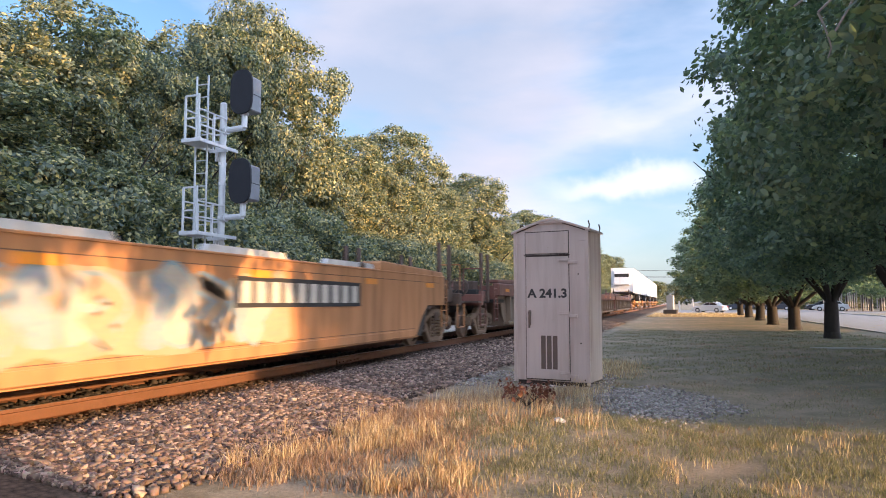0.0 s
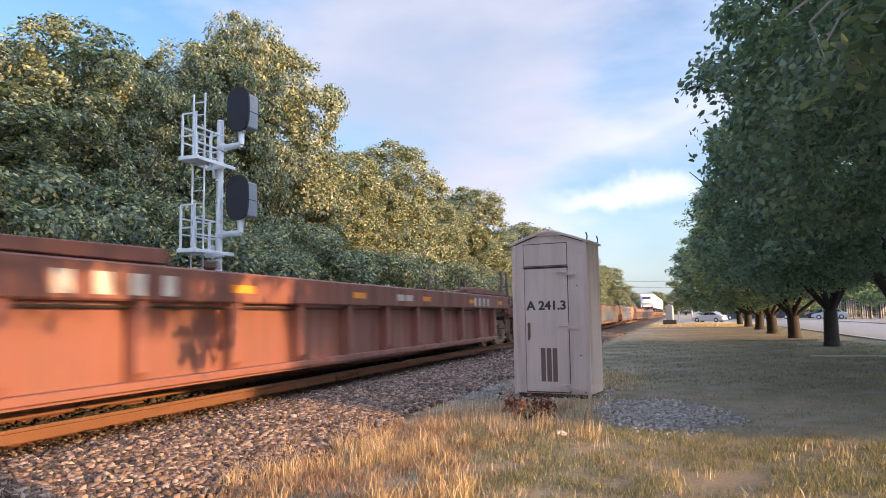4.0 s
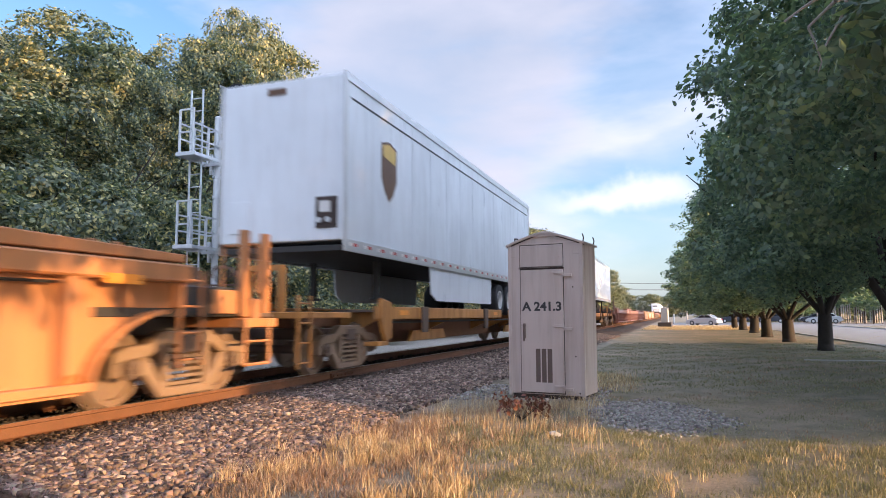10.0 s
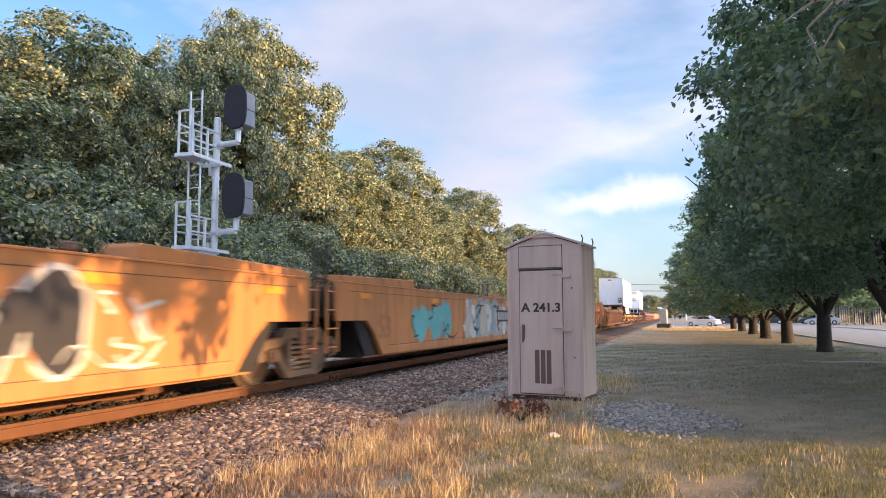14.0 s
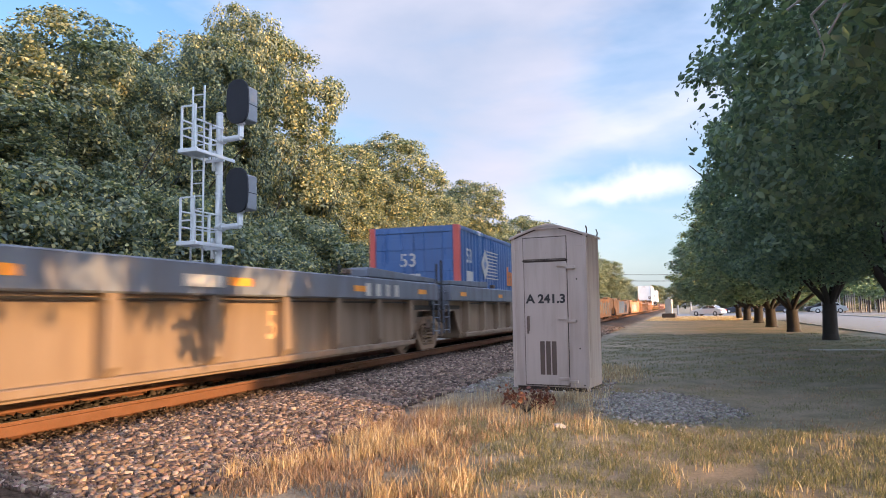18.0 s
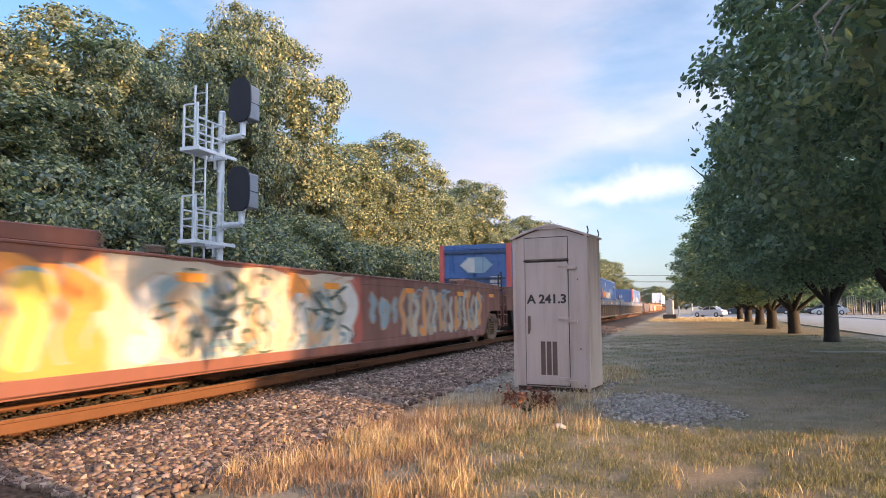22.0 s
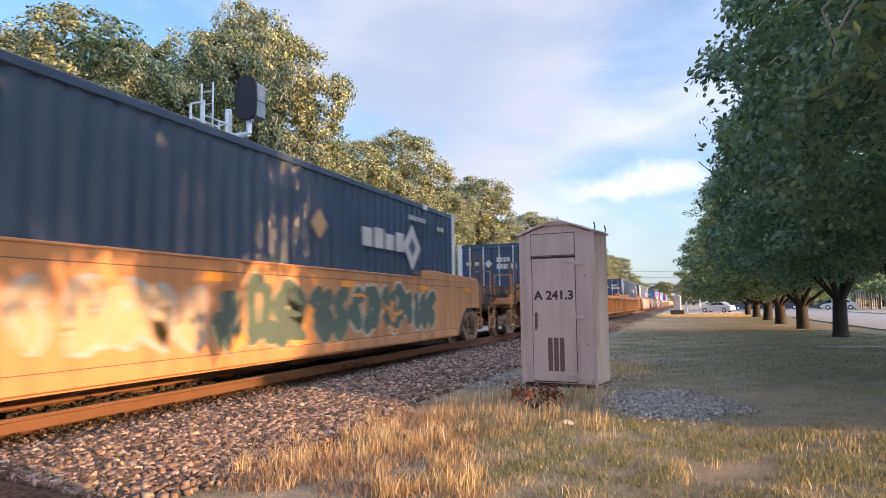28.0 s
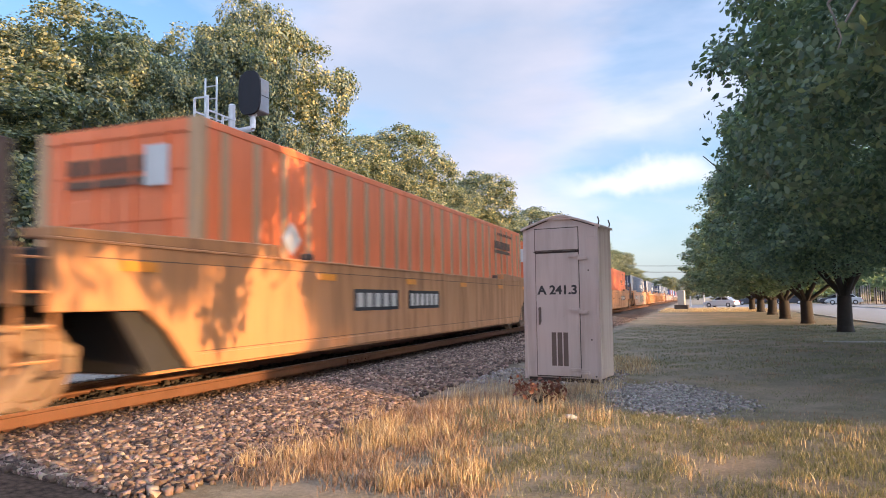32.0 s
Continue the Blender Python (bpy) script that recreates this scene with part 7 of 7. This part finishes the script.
    wisps(u[1], -13.6, -8.8, 0.45, 1.45, 38, "s_green", 30, 0.05, 1.4985)
    wisps(u[1], -13.6, -8.8, 0.36, 0.60, 72, "s_bluegrey", 14, 0.07, 1.4985)
    cloud(u[1], -10.6, -10.1, 1.15, 1.52, 73, "s_orange", 1.4990)
    cloud(u[1], -8.75, -8.25, 0.40, 1.50, 39, "s_red")
    throwup(u[1], -8.0, -6.7, 0.60, 1.3, 40, ("s_bluegrey",), "s_tan", 2, 0.14, 0.03)
    throwup(u[1], -6.6, -0.7, 0.38, 1.48, 41, ("s_orange", "s_tan", "s_cream"), "s_bluegrey", 8, 0.16, 0.03)
    wisps(u[1], -6.6, -0.8, 0.5, 1.4, 74, "s_bluegrey", 12, 0.05, 1.4985)
    cloud(u[2], -14.3, -0.4, 0.36, 1.05, 42, "s_lime")
    cloud(u[2], -14.3, -7.2, 0.98, 1.50, 43, "s_bluegrey", 1.4918, 0.16)
    cloud(u[2], -12.4, -8.8, 0.62, 1.16, 75, "s_tan", 1.4921, 0.18)
    cloud(u[2], -4.6, -0.5, 0.90, 1.50, 76, "s_tan", 1.4921, 0.14)
    cloud(u[2], -6.9, -4.8, 0.50, 0.98, 77, "s_pink", 1.4924, 0.10)
    throwup(u[2], -14.2, -7.6, 0.34, 1.53, 44, ("s_pink", "s_bluegrey", "s_cream", "s_lime"), "s_tan", 10, 0.15, 0.025, 1.4945)
    throwup(u[2], -7.6, -0.4, 0.34, 1.50, 45, ("s_lime", "s_cream", "s_tan", "s_pink"), "s_green", 10, 0.15, 0.02, 1.4945)
    wisps(u[2], -14.0, -0.8, 0.45, 1.4, 46, "s_black", 26, 0.045, 1.4985)
    wisps(u[2], -14.0, -0.8, 0.40, 1.4, 78, "s_cream", 20, 0.04, 1.4990)
    sign_bars(u[2], "stencil", -10.2, -12.6, 0.86, 1.02, "mark_white", 8, x=1.4995, gap=0.2)
    number_53(u[2], -15.6, 0.78, 0.62, "s_cream")
    navy_box(-381.15, -3.4)
    # yellow ribbed car
    u = three(-404.6, "rib", "amber", "dull orange-yellow ribbed stack car", deep=False)
    throwup(u[0], -6.1, -5.3, 0.60, 1.10, 29, ("s_tan", "s_cream"), "s_tan", 1, 0.14, 0.04, 1.353, 3)
    throwup(u[0], -4.9, -4.4, 0.58, 0.96, 30, ("s_cream",), "s_tan", 1, 0.12, 0.03, 1.353, 2)
    for q in u:
        sign_bars(q, "stencil", -5.0, -6.4, 1.30, 1.44, "mark_brown", 5, gap=0.3)
    navy_box(-404.65, -3.15)
    navy_box(-444.2, -3.15)
    # single yellow smooth car
    q = well_unit(-468.3, "flat", "yellow", "C", "C", "yellow smooth stack car with dark green graffiti letters")
    throwup(q, -12.0, -9.6, 0.50, 1.35, 51, ("s_tan",), "s_grey", 3, 0.22, 0.05)
    throwup(q, -9.4, -6.2, 0.42, 1.46, 52, ("s_green",), "s_tan", 4, 0.30, 0.03)
    throwup(q, -6.0, -2.2, 0.45, 1.42, 53, ("s_green",), "s_cream", 5, 0.30, 0.05)
    wisps(q, -9.0, -4.0, 0.5, 1.2, 54, "s_orange", 8, 0.07)
    sign_bars(q, "car_number", -12.9, -15.4, 0.92, 1.18, "mark_white", 10, "mark_black", gap=0.34)
    navy_box(-468.35)
    # last car: yellow smooth with orange containers
    u = three(-492.2, "flat", "yellow", "weathered yellow smooth stack car under an orange container")
    sign_bars(u[0], "car_number", -3.1, -6.0, 0.89, 1.13, "mark_white", 10, "mark_black", gap=0.34)
    sign_bars(u[1], "car_mark", -4.6, -6.5, 0.80, 1.20, "mark_red", 3, gap=0.2)
    sign_bars(u[2], "car_number", -7.9, -9.5, 0.89, 1.13, "mark_white", 6, "mark_black", gap=0.34)
    sign_bars(u[2], "car_number", -10.1, -11.8, 0.89, 1.13, "mark_white", 5, "mark_black", gap=0.34)
    for q in u[:2]:
        number_53(q, -14.8, 0.76, 0.62, "mark_brown")
        part("sign_panel", G().box(1.489, 1.4925, -16.95, -16.05, 1.10, 1.42), M["mark_black"], q, "black square panel")
        sign_bars(q, "load_mark", -16.85, -16.2, 1.20, 1.36, "mark_white", 4, x=1.4925, gap=0.25)
        for y in (-17.2, -15.85):
            part("reflector", G().box(1.489, 1.4925, y - 0.14, y + 0.14, 1.10, 1.30), M["mark_orange"], q, "orange square patch")
        part("placard", G().box(1.489, 1.4925, -16.05, -15.9, 0.80, 0.98), M["tan"], q)
        for y in (-2.2, -7.0, -11.0):
            sign_bars(q, "stencil", y, y - 1.1, 0.95, 1.02, "mark_brown", 6)
    orange_box(-492.25, "flat", False)
    orange_box(-511.95, "wave", True)
    orange_box(-531.1, "rib", True)


def blue_box(f, worn=False):
    c = container(f + 0.15, "blue", "faded blue corrugated container with scraped paint and red corner posts" if worn else "dark blue corrugated container with red corner posts", post="redpost")
    x = 1.2905
    sign_bars(c, "maker_writing", -4.9, -8.8, 1.74, 2.38, "mark_white", 10, x=x, gap=0.25, tall=(0.75, 0.72, 0.75, 0.72, 0.75, 0.72, 0.75, 0.72, 0.75, 1))
    sign_bars(c, "maker_writing", -9.0, -10.95, 1.74, 2.38, "mark_orange", 7, x=x, gap=0.25, tall=(0.72, 0.75, 0.72, 0.75, 0.72, 0.75, 1))
    sign_bars(c, "number_writing", -1.2, -2.3, 2.72, 2.86, "mark_white", 6, x=x)
    part("placard", G().box(x, x + 0.003, -9.1, -8.6, 2.60, 2.92), M["mark_white"], c)
    y, z = (-13.26, 2.56) if worn else (-13.6, 2.3)
    part("emblem", G().prism_x([(y - 0.42, z), (y, z + 0.46), (y + 0.42, z), (y, z - 0.46)], x, x + 0.003), M["mark_white"], c, "white emblem with speed lines")
    core = [(y - 0.17, z - 0.24), (y - 0.17, z + 0.26), (y + 0.13, z + 0.14), (y + 0.13, z - 0.28)] if worn else [(y - 0.15, z), (y, z + 0.18), (y + 0.15, z), (y, z - 0.18)]
    part("emblem_core", G().prism_x(core, x + 0.003, x + 0.005), M["s_bluegrey" if worn else "blue"], c)
    if worn:
        part("emblem_tip", G().prism_x([(y - 0.36, z), (y - 0.19, z + 0.2), (y - 0.19, z - 0.2)], x + 0.003, x + 0.005), M["s_pink"], c, "pale red tip")
    ln = G()
    for i in range(9):
        ln.box(x, x + 0.003, y + 0.35 - abs(i - 4) * 0.05, y + 1.35 + abs(i - 4) * 0.04, z - 0.42 + i * 0.1, z - 0.385 + i * 0.1)
    tagged(part("speed_lines", ln, M["mark_white"], c), kind="stuff")
    if not worn:
        part("placard", G().box(x, x + 0.003, -15.5, -14.9, 1.62, 2.02), M["mark_white"], c)
        lettering("writing", "53", 0.55, M["mark_white"], c, pose(x + 0.004, -15.25, 2.42, 90, 0, 90), 1.0, 0.008)
        lettering("writing", "53", 0.5, M["mark_white"], c, pose(-0.15, -16.16, 2.3, 90, 0, 0), 1.0, 0.008)
        part("placard", G().box(-0.4, 0.2, -16.165, -16.155, 1.55, 1.95), M["mark_white"], c)
        return
    part("side_seam", G().box(1.27, 1.289, -14.26, -14.12, 0.42, 3.1), M["blue"], c, "upright side post", bevel=0.006)
    rng = random.Random(77)
    for k in range(7):
        cy, cz, r = -15.0 + 0.12 * k, 2.22 - 0.05 * k + rng.uniform(-0.08, 0.08), rng.uniform(0.07, 0.15)
        ring = [(cy + r * rng.uniform(0.6, 1.2) * math.cos(a * 0.628), cz + r * rng.uniform(0.6, 1.3) * math.sin(a * 0.628)) for a in range(10)]
        part("scraped_patch", G().prism_x(ring, x - 0.002, x - 0.0005 + 0.0004 * k), M["s_grey"], c, "pale scraped paint")
    part("end_emblem", G().prism_y([(-0.55, 2.5), (-0.25, 2.78), (0.35, 2.78), (0.65, 2.5), (0.35, 2.22), (-0.25, 2.22)], -16.165, -16.155), M["s_bluegrey"], c, "pale six-sided emblem")
    part("end_emblem", G().prism_y([(-0.50, 2.5), (-0.22, 2.74), (0.0, 2.74), (0.0, 2.26), (-0.22, 2.26)], -16.170, -16.165), M["mark_white"], c)
    for q in (1.72, 1.98):
        part("placard", G().box(0.55, 0.95, -16.165, -16.155, q - 0.11, q + 0.11), M["mark_white"], c)
    for q in (2.02, 2.95):
        part("door_bar", G().box(-1.1, 1.1, -16.19, -16.15, q - 0.04, q + 0.04), M["navy"], c)


def navy_box(f, e=-2.75, r=0.48):
    c = container(f, "navy", "dark navy corrugated container with pale corner posts", post="whitepost")
    x = 1.2905
    sign_bars(c, "maker_writing", e - r * 0.95, e - r - 1.95, 2.08, 2.46, "mark_white", 4, x=x, gap=0.2, tall=(1, 0.8, 1, 0.9))
    diamond(c, e - 0.05, 2.22, r, "mark_white", "navy", x)
    sign_bars(c, "number_writing", -2.0, -3.0, 2.80, 2.90, "mark_white", 9, x=x)
    sign_bars(c, "number_writing", -0.8, -1.3, 2.72, 2.82, "mark_white", 2, x=x)
    part("placard", G().prism_x([(-6.9, 2.3), (-6.65, 2.55), (-6.4, 2.3), (-6.65, 2.05)], x, x + 0.003), M["tan"], c)
    part("placard", G().box(x, x + 0.003, -15.5, -15.25, 2.6, 2.8), M["mark_white"], c)
    g = G()
    for i in range(6):
        g.box(0.2 + i * 0.13, 0.3 + i * 0.13, -16.162, -16.156, 2.30, 2.48)
        if i < 4:
            g.box(0.2 + i * 0.13, 0.3 + i * 0.13, -16.162, -16.156, 2.55, 2.72)
        g.box(-0.95 + i * 0.11, -0.87 + i * 0.11, -16.162, -16.156, 2.45, 2.58)
    tagged(part("door_writing", g, M["mark_white"], c), kind="stuff")
    part("door_emblem", G().prism_y([(-0.25, 2.5), (-0.1, 2.65), (0.05, 2.5), (-0.1, 2.35)], -16.162, -16.156), M["mark_white"], c)


def orange_box(f, side, post):
    c = container(f + 0.15, "orange", {"flat": "orange flat-sided container with a dark maker's sign", "wave": "orange corrugated container with a tan end band", "rib": "orange container with tan upright ribs"}[side], side, post="tan" if side == "rib" else None)
    x = 1.287 if side != "rib" else 1.294
    o = {"wave": -2.0, "flat": -0.95, "rib": 0.0}[side]
    z = 2.25 if side == "flat" else 2.52
    sign_bars(c, "maker_writing", o - 1.5, o - 3.3, z, z + 0.22, "mark_brown", 9, x=x, gap=0.15)
    part("maker_line", G().box(x, x + 0.004, o - 3.3, o - 1.5, z - 0.14, z - 0.05), M["mark_brown"], c)
    sign_bars(c, "number_writing", -1.2, -3.0, 2.92, 3.0, "mark_brown", 8, x=x)
    part("placard", G().prism_x([(-14.4, 1.9), (-14.15, 2.15), (-13.9, 1.9), (-14.15, 1.65)], x, x + 0.003), M["whitepost"], c)
    if side == "wave":
        for y in (-1.75, -2.2, -14.1, -14.55):
            part("end_band", G().box(1.2865, 1.292, y - 0.12, y + 0.12, 0.45, 3.1), M["tan"], c, "tan painted band")
    g = G()
    for i in range(9):
        g.box(-0.75 + i * 0.17, -0.62 + i * 0.17, -16.162, -16.150, 2.62, 2.82)
    g.box(-0.75, 0.75, -16.162, -16.150, 2.45, 2.55)
    tagged(part("door_writing", g, M["mark_brown"], c), kind="stuff")
    part("placard", G().box(0.50, 0.86, -16.168, -16.160, 2.42, 2.92), M["whitepost"], c, "white card on the door")


build_train()
build_ballast()


def motions():
    for ob, s in train:
        walk(ob, [(0.0, pose(TX, s, ZR)), (32.0, pose(TX, s + SPEED * 32.0, ZR))])
    step = 1.0 / 30
    turn = math.degrees(SPEED * step / 0.42)
    for ob, s, side in wheels:
        # turning is keyed for the stretch of the run beside the camera
        t0, t1 = max(0.0, (2.5 - s) / SPEED), min(32.0, (16.0 - s) / SPEED)
        base = pose(side * 0.775, ob.location.y, 0.42, 0, 0, 0 if side > 0 else 180)
        if side < 0 or t1 <= t0 or s > 16:
            walk(ob, [(0.0, base), (32.0, base)])
            continue
        k0, k1 = round(t0 / step), round(t1 / step)
        rows = [(k * step, base @ pose(0, 0, 0, -turn * (k - k0))) for k in range(k0, k1 + 1)]
        if k0 > 0:
            rows.insert(0, (0.0, base))
        if k1 * step < 31.99:
            rows.append((32.0, rows[-1][1]))
        walk(ob, rows)


motions()
